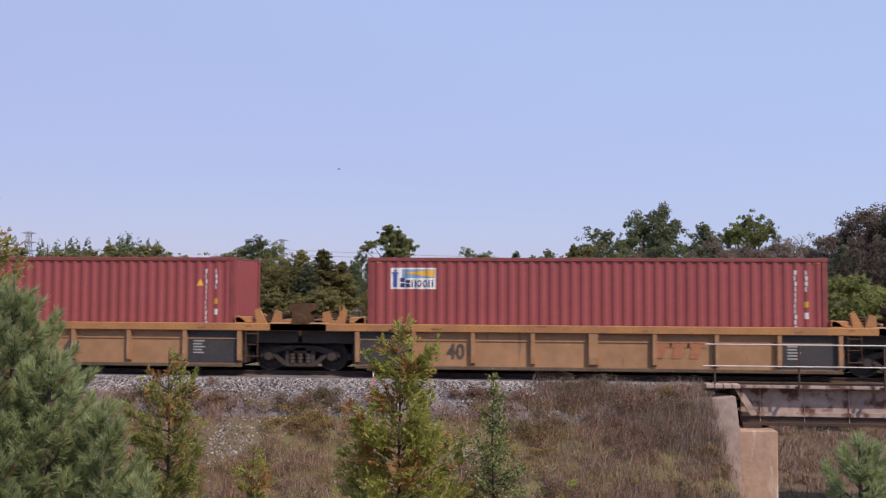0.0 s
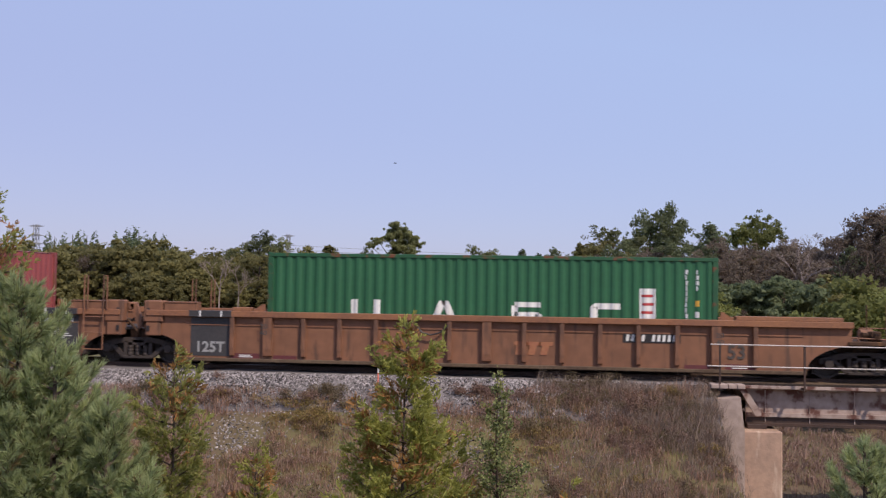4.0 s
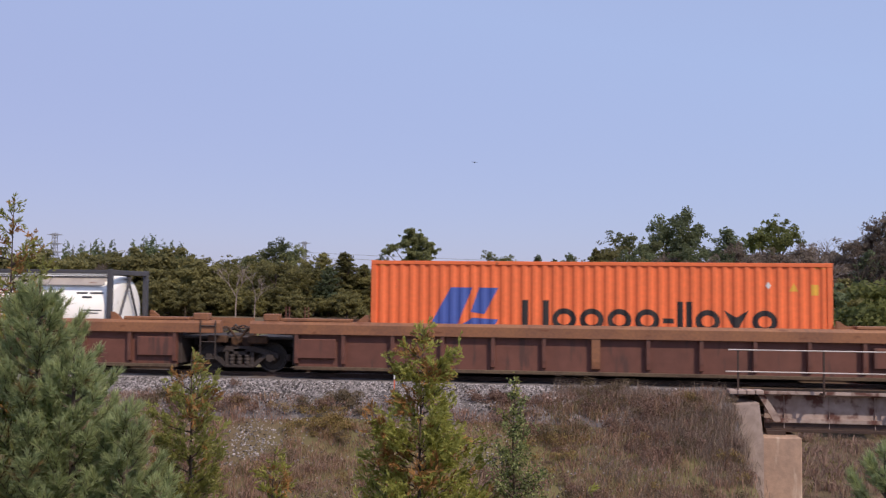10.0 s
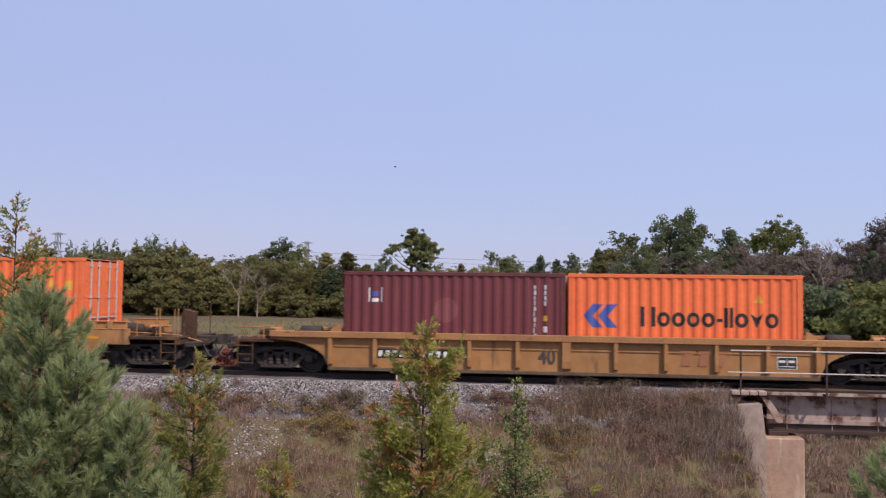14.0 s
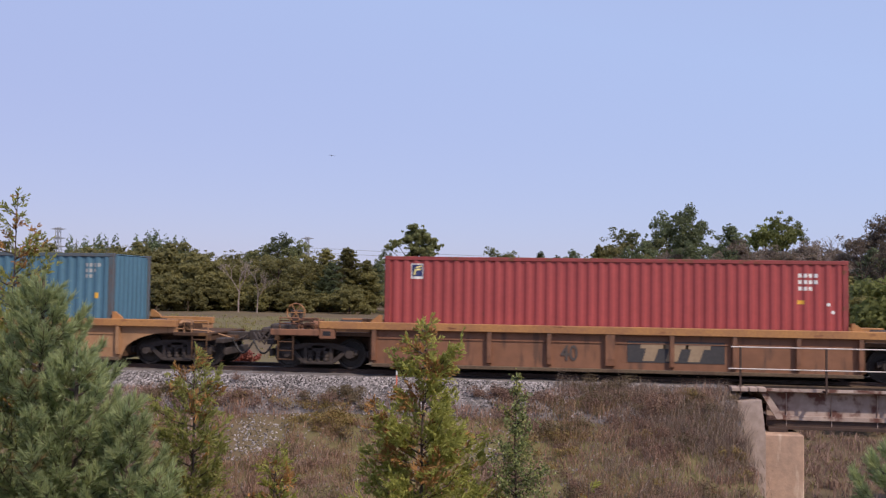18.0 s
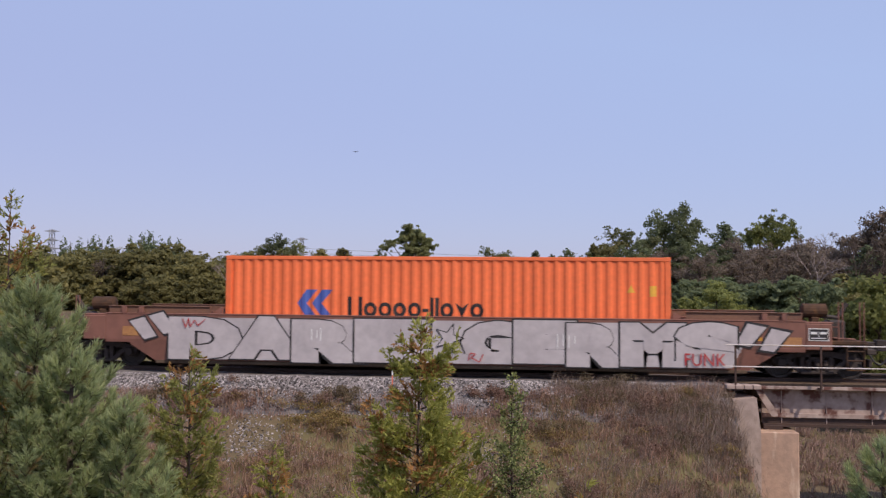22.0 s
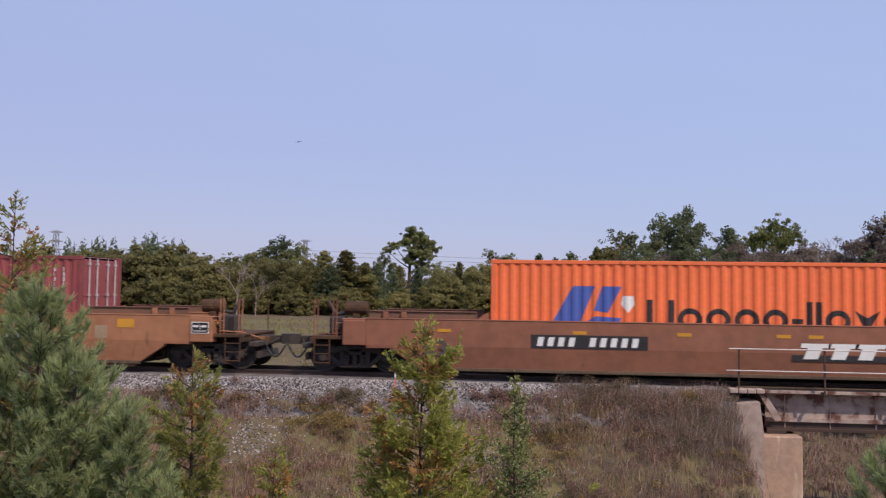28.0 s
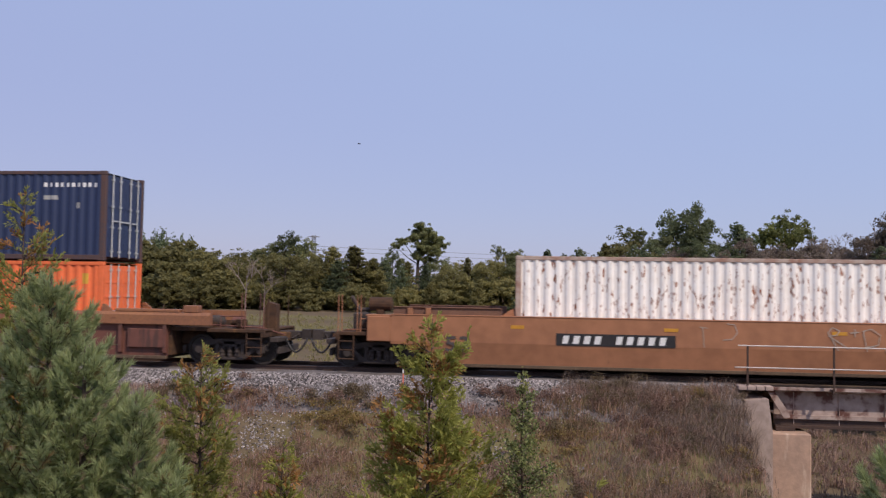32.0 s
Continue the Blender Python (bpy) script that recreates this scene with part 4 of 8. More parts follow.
    if style == "p40":
        part("under_deck", lambda s: s.box(*sorted((e * (hb + 0.1), e * (tx - 0.1))), -1.25, 1.25, 0.80, 1.12), STEEL, root, key="udeck" + k)
        part("deck_bracket", lambda s: [s.extrude([(e * (tx - 1.28), zt), (e * (tx - 1.0), zt), (e * (tx - 1.22), zt + 0.42), (e * (tx - 1.34), zt + 0.36)], 1, -1.2, -1.1), s.extrude([(e * (tx - 0.92), zt - 0.02), (e * (tx - 0.62), zt - 0.02), (e * (tx - 0.62), zt + 0.30), (e * (tx - 0.80), zt + 0.34)], 1, -1.05, -0.95)], top_paint or paint, root, key="dbracket" + k)
        part("deck_box", lambda s: s.box(*sorted((e * (tx - 1.85), e * (tx - 1.42))), -1.3, -0.95, zt + 0.004, zt + 0.17, 0.015), top_paint or paint, root, key="dbox" + k)
        part("deck_pipes", lambda s: [s.tube([(e * (tx - 1.6), -0.8 + 0.2 * i, zt + 0.06), (e * (tx - 0.8), -0.7 + 0.15 * i, zt + 0.1 + 0.07 * i), (e * (tx - 0.1), -0.5, zt + 0.2 - 0.06 * i)], 0.03, 5) for i in range(3)], GRIME, root, key="dpipes" + k)
        if e < 0:
            part("joint_casting", lambda s: [s.extrude([(-tx - 0.32, 0.98), (-tx + 0.32, 0.98), (-tx + 0.26, 1.62), (-tx + 0.36, 1.70), (-tx + 0.34, 1.88), (-tx - 0.34, 1.86), (-tx - 0.36, 1.70), (-tx - 0.24, 1.6)], 1, -1.0, -0.55), s.lathe([(-1.02, 0.12), (-1.0, 0.14), (-0.9, 0.14)], 1, 12, (-tx, 0, 1.45))], GRIME, root, "grimy casting over the joint", key="jcast" + k)
        else:
            part("stirrup", lambda s: [s.tube([(x, -1.46, 0.42), (x, -1.46, 1.12)], 0.02) for x in (hb + 0.12, hb + 0.46)] + [s.tube([(hb + 0.12, -1.46, z), (hb + 0.46, -1.46, z)], 0.02) for z in (0.44, 0.76, 1.05)], GRIME, root, key="stirrup" + k)
    part("connection_hose", lambda s: s.tube([(e * (tx - 0.5), -0.7, 1.05), (e * (tx - 0.25), -0.75, 1.32), (e * (tx - 0.02), -0.75, 1.12)], 0.03, 7), BLACK, root, key="chose" + k)
    if e < 0:
        for i, dx in enumerate((0.6, 1.2)):
            top = {"rib53": 2.4, "smooth53": 2.1}.get(style, 1.8)
            part("grab_loop", lambda s: s.tube([(e * (tx - dx), 1.40, 0.9), (e * (tx - dx), 1.40, top), (e * (tx - dx) + 0.11, 1.40, top), (e * (tx - dx) + 0.11, 1.40, 0.9)], 0.018), paint, root, key=f"tpole{i}{k}")


def well_car(u, style, colour, left, right, label, chord=None, brake="", poles=True, dark=False):
    """One well car at u: sides with posts and chords, floor, ends and trucks. Ends are 'own' or 'shared'."""
    d = STYLES[style]
    paint, top = CAR[colour], chord or CAR[colour]
    root = thing("well_car", (u, 0, RZ), label, "railcar", "cars of the train")
    zt, zb, hb, ht = d["zt"], d["zb"], d["hb"], d["ht"]
    # the chord stops short of an end that has its own truck on the low ochre cars
    hl, hr = (7.85 if style == "p40" and end == "own" else ht for end in (left, right))
    cols = side_outline(d["out"], d)
    smooth = d["chord"] == 0
    for side in (-1, 1):
        def panel(s):
            if smooth:
                for (a, b) in ((1.30, 1.50),):
                    side_panel(s, [(x, max(z, 0.80)) for x, z in cols], zt, *sorted((side * a, side * b)))
                lower = [c for c in cols if c[1] < 0.80]
                xs = [(-x, z) for x, z in reversed(lower)] + lower[1:]
                v = []
                for x, z in xs:
                    q = 0.09 * (0.80 - z) / 0.6
                    v += [(x, side * (1.50 - q), z), (x, side * 1.50, 0.80), (x, side * 1.30, 0.80), (x, side * 1.30, z)]
                f = []
                for i in range(len(xs) - 1):
                    for j in range(4):
                        f.append((4 * i + j, 4 * i + (j + 1) % 4, 4 * i + 4 + (j + 1) % 4, 4 * i + 4 + j))
                n = 4 * (len(xs) - 1)
                f += [(0, 1, 2, 3), (n, n + 3, n + 2, n + 1)]
                s.add(v, f)
            else:
                side_panel(s, cols, zt - d["chord"], *sorted((side * 1.31, side * 1.36)))
        part("side_panel", panel, paint, root, key=f"panel{side}{style}")
        if smooth:
            part("top_flange", lambda s: s.box(-ht, ht, *sorted((side * 1.28, side * 1.515)), zt, zt + 0.03, 0.008), top, root, key=f"flange{side}{style}")
        else:
            c = d["chord"]

            def chord_bar(s):
                y0, y1 = sorted((side * 1.28, side * 1.50))
                if c > 0.3:
                    s.extrude([(side * 1.28, zt), (side * 1.44, zt), (side * 1.50, zt - 0.08), (side * 1.50, zt - c), (side * 1.28, zt - c)], 0, -hl, hr)
                else:
                    s.box(-hl, hr, y0, y1, zt - c, zt, 0.012)
            part("top_chord", chord_bar, top, root, key=f"chord{side}{style}{hl}{hr}")
            n = int(round(hb / d["gap"]))
            step = hb / n if style != "rib53" else d["gap"]
            for i in range(-n, n + 1):
                x = i * step
                if style == "rib53" and abs(i) == n:
                    continue
                wide = i == 0 or abs(abs(x) - 6.1) < step * 0.45 and style in ("rib53", "box48")
                w = d["ph"] * (2.2 if wide else 1.0)
                if abs(x) > hb - 0.02:
                    x = math.copysign(hb - w, x)

                def post(s):
                    y0, y1 = sorted((side * 1.38, side * 1.485))
                    s.extrude([(y, z) for y, z in ((side * 1.36, zb + 0.08), (side * 1.46, zb + 0.12), (side * 1.485, zb + 0.3), (side * 1.485, zt - c), (side * 1.36, zt - c))], 0, -w, w)
                part("side_post", post, top if wide and style == "box48" else paint, root, key=f"sidepost{side}{style}{w:.2f}", at=(x, 0, 0))
            if style in ("rib53", "rib40", "rib40b", "p40"):
                part("panel_seam", lambda s: s.box(-hb + 0.05, hb - 0.05, *sorted((side * 1.36, side * 1.385)), zt - c - 0.24, zt - c - 0.215), paint, root, key=f"seam{side}{style}")
        if smooth:
            for e in (-1, 1):
                part("end_coaming", lambda s: [s.box(*sorted((e * 6.45, e * (ht - 0.06))), *sorted((side * 1.36, side * 1.42)), zt - 0.02, zt + 0.21), s.box(*sorted((e * 6.45, e * (ht - 0.06))), *sorted((side * 1.34, side * 1.46)), zt + 0.21, zt + 0.235, 0.006)],
                     COAMING if colour in ("tawny", "amber", "umber") else paint, root, "shaded brown strip with a pale top edge", key=f"coam{side}{e}{style}")
                for q in (0.45, 0.95):
                    part("coaming_bracket", lambda s: s.box(*sorted((e * (ht - q), e * (ht - q - 0.14))), *sorted((side * 1.425, side * 1.50)), zt + 0.03, zt + 0.205, 0.01), paint, root, key=f"cbr{side}{e}{q}{style}")
        part("bottom_sill", lambda s: s.box(-hb, hb, *sorted((side * 1.30, side * (1.43 if smooth else 1.47))), zb - 0.06, zb + 0.03, 0.01), SILL, root,
             "dusty bottom sill", key=f"bsill{side}{style}")
    part("well_floor", lambda s: [s.box(x - 0.4, x + 0.4, -1.3, 1.3, 0.14, 0.24) for x in (-hb + 0.5, -3.1, 0.0, 3.1, hb - 0.5)] + [s.box(-hb, hb, -0.2, 0.2, 0.15, 0.22)], STEEL, root,
         key="wfloor" + style)
    if style == "rib53":
        for e in (-1, 1):
            reach = 7.0 if (left if e < 0 else right) == "shared" else 9.2
            part("top_plate", lambda s: s.box(*sorted((e * 6.5, e * reach)), -1.47, -1.15, zt + 0.002, zt + 0.11, 0.01), top, root, key=f"tplate{e}{reach}")
            part("end_stencil", lambda s: [text_solid(s, "20", e * 6.1 - 0.11, 1.06, -1.49, 0.20, 0.13, 0.02), text_solid(s, "40", e * 6.1 - 0.11, 0.88, -1.49, 0.20, 0.13, 0.02)], CHARCOAL, root, key=f"stencil{e}")
            part("red_strip", lambda s: s.box(*sorted((e * 6.25, e * 7.03)), -1.372, -1.367, 0.225, 0.37), WINE_STRIP, root, "dark red strip with small print", key=f"rstrip{e}")
            part("red_strip", lambda s: s.box(*sorted((e * 5.2, e * 5.85)), -1.372, -1.367, 0.225, 0.33), WINE_STRIP, root, "short dark red strip", key=f"rstripb{e}")
            part("small_print", lambda s: [s.box(e * 6.62 - 0.2, e * 6.62 + 0.18 - 0.05 * i, -1.378, -1.374, 0.26 + i * 0.045, 0.285 + i * 0.045) for i in range(2)], WHITE, root, key=f"rprint{e}")
            end = left if e < 0 else right
            if end == "shared":
                part("black_chord_end", lambda s: s.box(*sorted((e * 7.02, e * 8.22)), -1.507, -1.27, zt - 0.165, zt + 0.008, 0.008), DARKPANEL, root, key=f"bchord{e}")
                [part("white_stroke", lambda s: s.box(e * x - 0.022, e * x + 0.022, -1.512, -1.508, zt - 0.16, zt + 0.0), WHITE, root, key=f"bstroke{e}{x}") for x in (7.3, 7.9)]
        rc = random.Random(int(-u))
    if style == "rib53" and colour == "yellow":
        for _ in range(3):
            x, z = rc.choice((-4.5, -3.5, -2.5, 1.5, 2.5, 4.5)), rc.uniform(0.5, 0.8)
            small_print(root, style, x - 0.3, z, 0.6, 0.16, CHARCOAL, 2)
        x = rc.choice((-2.5, -0.6, 1.5))
        part("chalk_patch", lambda s: [s.box(x - 0.22 + i * 0.08, x - 0.16 + i * 0.08, -1.370, -1.366, 0.72 + 0.02 * (i % 2), 1.0) for i in range(6)], CHALK, root, "rubbed chalk patch")
        x = rc.choice((-1.5, 0.5, 3.5))
        part("faded_cross", lambda s: [s.extrude([(x - 0.2, 0.7), (x - 0.12, 0.7), (x + 0.2, 0.98), (x + 0.12, 0.98)], 1, -1.371, -1.367), s.extrude([(x - 0.2, 0.98), (x - 0.12, 0.98), (x + 0.2, 0.7), (x + 0.12, 0.7)], 1, -1.373, -1.3715)], FADEDRED, root)
    if style == "box48":
        for e in (-1, 1):
            part("top_plate", lambda s: [s.box(*sorted((e * 6.6, e * 8.5)), -1.46, -1.12, zt + 0.002, zt + 0.085, 0.015), s.box(*sorted((e * 8.62, e * 9.05)), -1.46, -1.15, zt + 0.002, zt + 0.20, 0.02)], top, root, key=f"b48plate{e}")
            part("end_box", lambda s: s.box(*sorted((e * 7.0, e * 8.1)), -1.47, -1.38, 0.45, 0.98, 0.02), paint, root, key=f"ebox{e}")
    for e in (-1, 1):
        for side in (-1, 1):
            part("corner_guide", lambda s: s.extrude([(e * 6.14, zt - 0.02), (e * 6.46, zt - 0.02), (e * 6.42, zt + 0.05), (e * 6.22, zt + 0.20), (e * 6.14, zt + 0.20)], 1, *sorted((side * 1.22, side * 1.30))),
                 top, root, key=f"guide{e}{side}{zt}")
    if style == "p40" and dark:
        for e in [e for e, end in ((-1, left), (1, right)) if end == "shared"]:
            part("black_end_panel", lambda s: s.box(*sorted((e * 4.75, e * 6.3)), -1.368, -1.361, zb + 0.05, zt - 0.22), DARKPANEL, root, "sooty black panel with small print", key=f"dp{e}")
    for e, end in ((-1, left), (1, right)):
        if end == "own":
            own_end(root, style, dict(d, ht=hl if e < 0 else hr), e, paint, brake == ("left" if e < 0 else "right"), poles)
            truck(root, e * d["tx"])
        else:
            shared_end(root, style, d, e, paint, top)
            if e < 0:
                truck(root, -(d["tx"] if style != "p40" else 8.0))
    rolls(root)
    return root


def panel_print(car, style, x, z):
    """A black end panel's white seal, sizes and rows of unreadable print."""
    y = face(style) - 0.012
    part("panel_seal", lambda s: [s.extrude(p, 1, y, y + 0.003) for p in ring(x + 0.40, z + 0.36, 0.17, 0.17, 0.025)] + [s.box(x + 0.45, x + 0.52, y, y + 0.003, z + 0.43, z + 0.46)], WHITE, car)
    part("size_print", lambda s: [text_solid(s, "48", x + 0.06, z + 0.46, y, 0.17, 0.11, 0.02), text_solid(s, "53", x + 0.76, z + 0.46, y, 0.17, 0.11, 0.02)], WHITE, car)
    g = random.Random(int(x * 100))
    part("small_print", lambda s: [s.box(x + 0.5 - w / 2 + q, x + 0.5 - w / 2 + q + w * v, y, y + 0.003, z + 0.30 - i * 0.055, z + 0.325 - i * 0.055) for i, w in enumerate((0.42, 0.5, 0.3, 0.86, 0.9, 0.5)) for q, v in ((0, g.uniform(0.3, 0.45)), (w * 0.5, g.uniform(0.3, 0.5)))], WHITE, car)


def face(style):
    """The plane on which a car side's markings lie."""
    return -1.505 if STYLES[style]["chord"] == 0 else -1.366


def letter(car, style, body, x, z, w, h, material, bold=0.02, slant=0.0, label=""):
    part("lettering", lambda s: text_solid(s, body, x, z, face(style) - 0.012, w, h, bold, slant), material, car, label)


def bar(car, style, x, z, w, h, material, name="marking", y=None, label=""):
    y = face(style) if y is None else y
    part(name, lambda s: s.box(x, x + w, y - 0.004, y + 0.002, z, z + h), material, car, label)


def number_bars(car, style, x, z, w, h, plate=True):
    """A car's number as plain bars on a black plate."""
    if plate:
        bar(car, style, x, z, w, h, BLACK, "number_plate")
    y = face(style) - 0.006
    n = 10
    step = w * 0.9 / n
    for i in range(n):
        a = x + w * 0.05 + i * step
        if i != 4:
            part("number_bar", lambda s: s.extrude([(a, z + h * 0.17), (a + step * 0.56, z + h * 0.17), (a + step * 0.72, z + h * 0.83), (a + step * 0.16, z + h * 0.83)], 1, y - 0.003, y), WHITE if plate else CHALK, car)


def maker_bars(car, style, x, z, w, h, material, back=None):
    """The owner's mark as three plain slanted shapes."""
    if back:
        bar(car, style, x - 0.12, z - 0.08, w + 0.24, h + 0.16, back, "mark_field")
    y = face(style) - 0.007
    for a in (0.05, 0.36, 0.66):
        part("owner_mark", lambda s: s.extrude([(x + w * a, z), (x + w * (a + 0.16), z), (x + w * (a + 0.22), z + h * 0.72), (x + w * (a + 0.3), z + h * 0.72), (x + w * (a + 0.32), z + h),
                                             (x + w * (a - 0.02), z + h), (x + w * (a - 0.03), z + h * 0.72), (x + w * (a + 0.05), z + h * 0.72)], 1, y - 0.003, y), material, car)


def reflectors(car, style, xs, z=1.18):
    for x in xs:
        bar(car, style, x, z, 0.36, 0.09, AMBER, "reflector")

# ---- the train, from its front car backwards ----


def posted(u, left="shared", right="shared", colour="yellow", brake="", dark=True, label="ochre well car with yellow top chord and ribbed sides"):
    return well_car(u, "p40", colour, left, right, label, CHORD, brake, poles=False, dark=dark)


def tag_box(car, style, x, z):
    """A small framed black data panel."""
    bar(car, style, x, z, 0.5, 0.32, WHITE, "panel_rim", face(style) - 0.003)
    bar(car, style, x + 0.02, z + 0.02, 0.46, 0.28, BLACK, "panel_field", face(style) - 0.007)
    part("panel_lines", lambda s: [s.box(x + a, x + a + w, face(style) - 0.015, face(style) - 0.012, z + b, z + b + h) for a, b, w, h in
                                   ((0.05, 0.17, 0.16, 0.06), (0.28, 0.17, 0.16, 0.06), (0.05, 0.06, 0.38, 0.02), (0.24, 0.1, 0.015, 0.15))], WHITE, car)


# front set: two ochre cars that share a truck, and the one before them
posted(17.91, right="shared")
c = posted(1.91)
letter(c, "p40", "40", -3.9, 0.42, 0.48, 0.42, CHARCOAL)
maker_bars(c, "p40", 1.5, 0.5, 1.5, 0.4, FADEDRED)
small_print(c, "p40", 5.0, 0.5, 0.4, 0.4, GREY, 5)
c = posted(-14.01, left="own")
letter(c, "p40", "40", 1.25, 0.42, 0.48, 0.42, CHARCOAL)
number_bars(c, "p40", -2.9, 0.45, 1.25, 0.28)
small_print(c, "p40", 5.0, 0.5, 0.4, 0.4, GREY, 5)

b = freight_box(1.91, FORTY, HC, "red", -1, "brick-red corrugated steel container with a white and blue sign")
hatch(b, FORTY / 2, HC), id_bars(b, FORTY / 2, HC)
mark(b, "sign_board", WHITE, [rect(-5.46, 2.03, 1.24, 0.58)])
part("sign_field", lambda s: painted(s, rect(-5.16, 2.33, 0.91, 0.24), -1.223), SKYP, b)
part("sign_beam", lambda s: painted(s, [(-5.12, 2.47), (-4.26, 2.35), (-4.26, 2.56)], -1.227), YELLOW, b)
part("sign_tower", lambda s: [painted(s, p, -1.227) for p in (rect(-5.40, 2.08, 0.12, 0.36), rect(-5.43, 2.44, 0.18, 0.05), rect(-5.37, 2.50, 0.06, 0.06))], BLUEMARK, b)
for i, kind in enumerate("BBHOOH"):
    part("letter_shape", lambda s: [painted(s, p, -1.227) for p in strokes_of(kind, -5.2 + i * 0.155, 2.08, 0.125, 0.20 if i else 0.25, 0.034)], NAVYMARK, b)
b = freight_box(-14.01, FORTY, HC, "red", -1, "brick-red corrugated steel container with a small square plate")
leaf_logo(b, FORTY / 2, HC), id_bars(b, FORTY / 2, HC), warning(b, 5.0, 2.1)

# single ochre car with smooth sides
c = well_car(-35.94, "low53", "gold", "own", "own", "ochre smooth-sided well car with sloping lower ends", poles=True)
number_bars(c, "low53", -5.55, 0.93, 2.25, 0.22)
bar(c, "low53", 1.65, 0.90, 1.25, 0.20, GREY, "pale_patch", label="bleached paint patch")
letter(c, "low53", "53", 6.85, 0.55, 0.4, 0.3, CHARCOAL)
tag_box(c, "low53", 7.45, 0.5), reflectors(c, "low53", (-6.1, 8.3), 0.94), maker_bars(c, "low53", 1.9, 0.46, 1.1, 0.4, FADEDRED)
b = freight_box(-35.94, FORTY, HC, "blue", 1, "faded blue corrugated container with darker repaired patches", frame_paint=surface("rusty_pale_blue_frame", (0.12, 0.13, 0.24), (0.13, 0.10, 0.11), rough=0.7, rust=RUST, rust_at=0.58))
mark(b, "repair_patch", BOX["navy"], [rect(-0.36, 0.9, 0.9, 1.12), rect(3.45, 0.9, 0.7, 0.8)], "darker blue repaint patch")
id_bars(b, FORTY / 2, HC), mark(b, "yellow_label", YELLOW, [rect(4.9, 1.02, 0.38, 0.12)])

# three brown cars that share trucks
U3, U4, U5 = -59.7, -79.36, -99.09
for u, l, r, in ((U3, "shared", "own"), (U4, "shared", "shared"), (U5, "own", "shared")):
    c = well_car(u, "rib53", "brown", l, r, "rust-brown well car with ribbed sides", CHORD_ORANGE)
    number_bars(c, "rib53", 3.6 if u == U3 else -5.6, 0.88, 1.5, 0.26, plate=u == U3)
    letter(c, "rib53", "53", 6.3, 0.5, 0.45, 0.38, CHARCOAL)
    if u != U5:
        bar(c, "rib53", -8.2, 0.28, 1.14, 1.05, DARKPANEL, "black_end_panel")
        letter(c, "rib53", "125T", -8.0, 0.38, 0.78, 0.3, GREY, 0.03)
    else:
        tag_box(c, "rib53", -7.9, 0.5)
    if u != U3:
        bar(c, "rib53", 7.06, 0.28, 1.14, 1.05, DARKPANEL, "black_end_panel")
        panel_print(c, "rib53", 7.12, 0.66)
    else:
        maker_bars(c, "rib53", 0.7, 0.5, 1.1, 0.35, FADEDRED)
    part("hanging_strap", lambda s: s.tube([(-1.95, -1.46, 1.28), (-1.75, -1.5, 1.05), (-1.5, -1.5, 0.98), (-1.25, -1.5, 1.05), (-1.0, -1.46, 1.28)], 0.025), BLACK, c)

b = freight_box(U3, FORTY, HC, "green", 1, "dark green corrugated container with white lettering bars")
for x, polys in ((-3.75, [rect(0, 0.12, 0.19, 0.54), rect(0.62, 0.12, 0.19, 0.54), [(0, 0.12), (0.12, 0), (0.69, 0), (0.81, 0.12), (0.62, 0.16), (0.19, 0.16)]]),
                 (-1.6, [rect(0, 0, 0.2, 0.66, 0.28), rect(0.62, 0, 0.2, 0.66, -0.28), rect(0.2, 0.16, 0.42, 0.12)]),
                 (0.65, [rect(0.08, 0.52, 0.7, 0.14), rect(0.0, 0.28, 0.17, 0.28), rect(0.08, 0.26, 0.66, 0.13), rect(0.64, 0.1, 0.17, 0.24), rect(0.0, 0, 0.72, 0.14)]),
                 (2.75, [rect(0, 0.1, 0.2, 0.46), [(0, 0.1), (0.12, 0), (0.8, 0), (0.8, 0.16), (0.2, 0.16)], [(0.0, 0.56), (0.2, 0.5), (0.8, 0.5), (0.8, 0.66), (0.12, 0.66)]])):
    part("letter_shape", lambda s: [painted(s, [(px + x, pz + 0.98) for px, pz in p], -1.219) for p in polys], WHITE, b)
mark(b, "white_panel", WHITE, [rect(4.05, 0.95, 0.42, 1.1)])
part("panel_strokes", lambda s: [painted(s, rect(4.1 + 0.02 * (i % 2), 1.82 - i * 0.22, 0.3, 0.07), -1.224) for i in range(4)], REDMARK, b)
id_bars(b, FORTY / 2, HC)
b = freight_box(U4, FORTY, HC, "red", -1, "brick-red corrugated steel container with a small square plate")
leaf_logo(b, FORTY / 2, HC), id_bars(b, FORTY / 2, HC), warning(b, 5.55, 1.55, 0.12)
b = freight_box(U5, FORTY, HC, "bright", -1, "light red corrugated container with a white lozenge")
mark(b, "white_lozenge", WHITE, [[(-0.09, 2.01), (0.01, 1.89), (0.17, 1.89), (0.27, 2.01), (0.17, 2.13), (0.01, 2.13)]])
id_bars(b, FORTY / 2, HC)

# single brown ribbed car
U6 = -122.87
c = well_car(U6, "rib53", "brown", "own", "own", "rust-brown well car with ribbed sides and worn marks", CHORD)
number_bars(c, "rib53", -5.85, 0.86, 1.5, 0.28, plate=False), maker_bars(c, "rib53", 3.2, 0.62, 1.5, 0.32, GREY)
letter(c, "rib53", "53", 5.3, 0.64, 0.48, 0.36, BLACK), tag_box(c, "rib53", 7.3, 0.42)
b = freight_box(U6, FORTY, HC, "red", 1, "deep red corrugated steel container with a small square plate")
leaf_logo(b, FORTY / 2, HC), id_bars(b, FORTY / 2, HC), hatch(b, FORTY / 2, HC), warning(b, 4.95, 1.55)

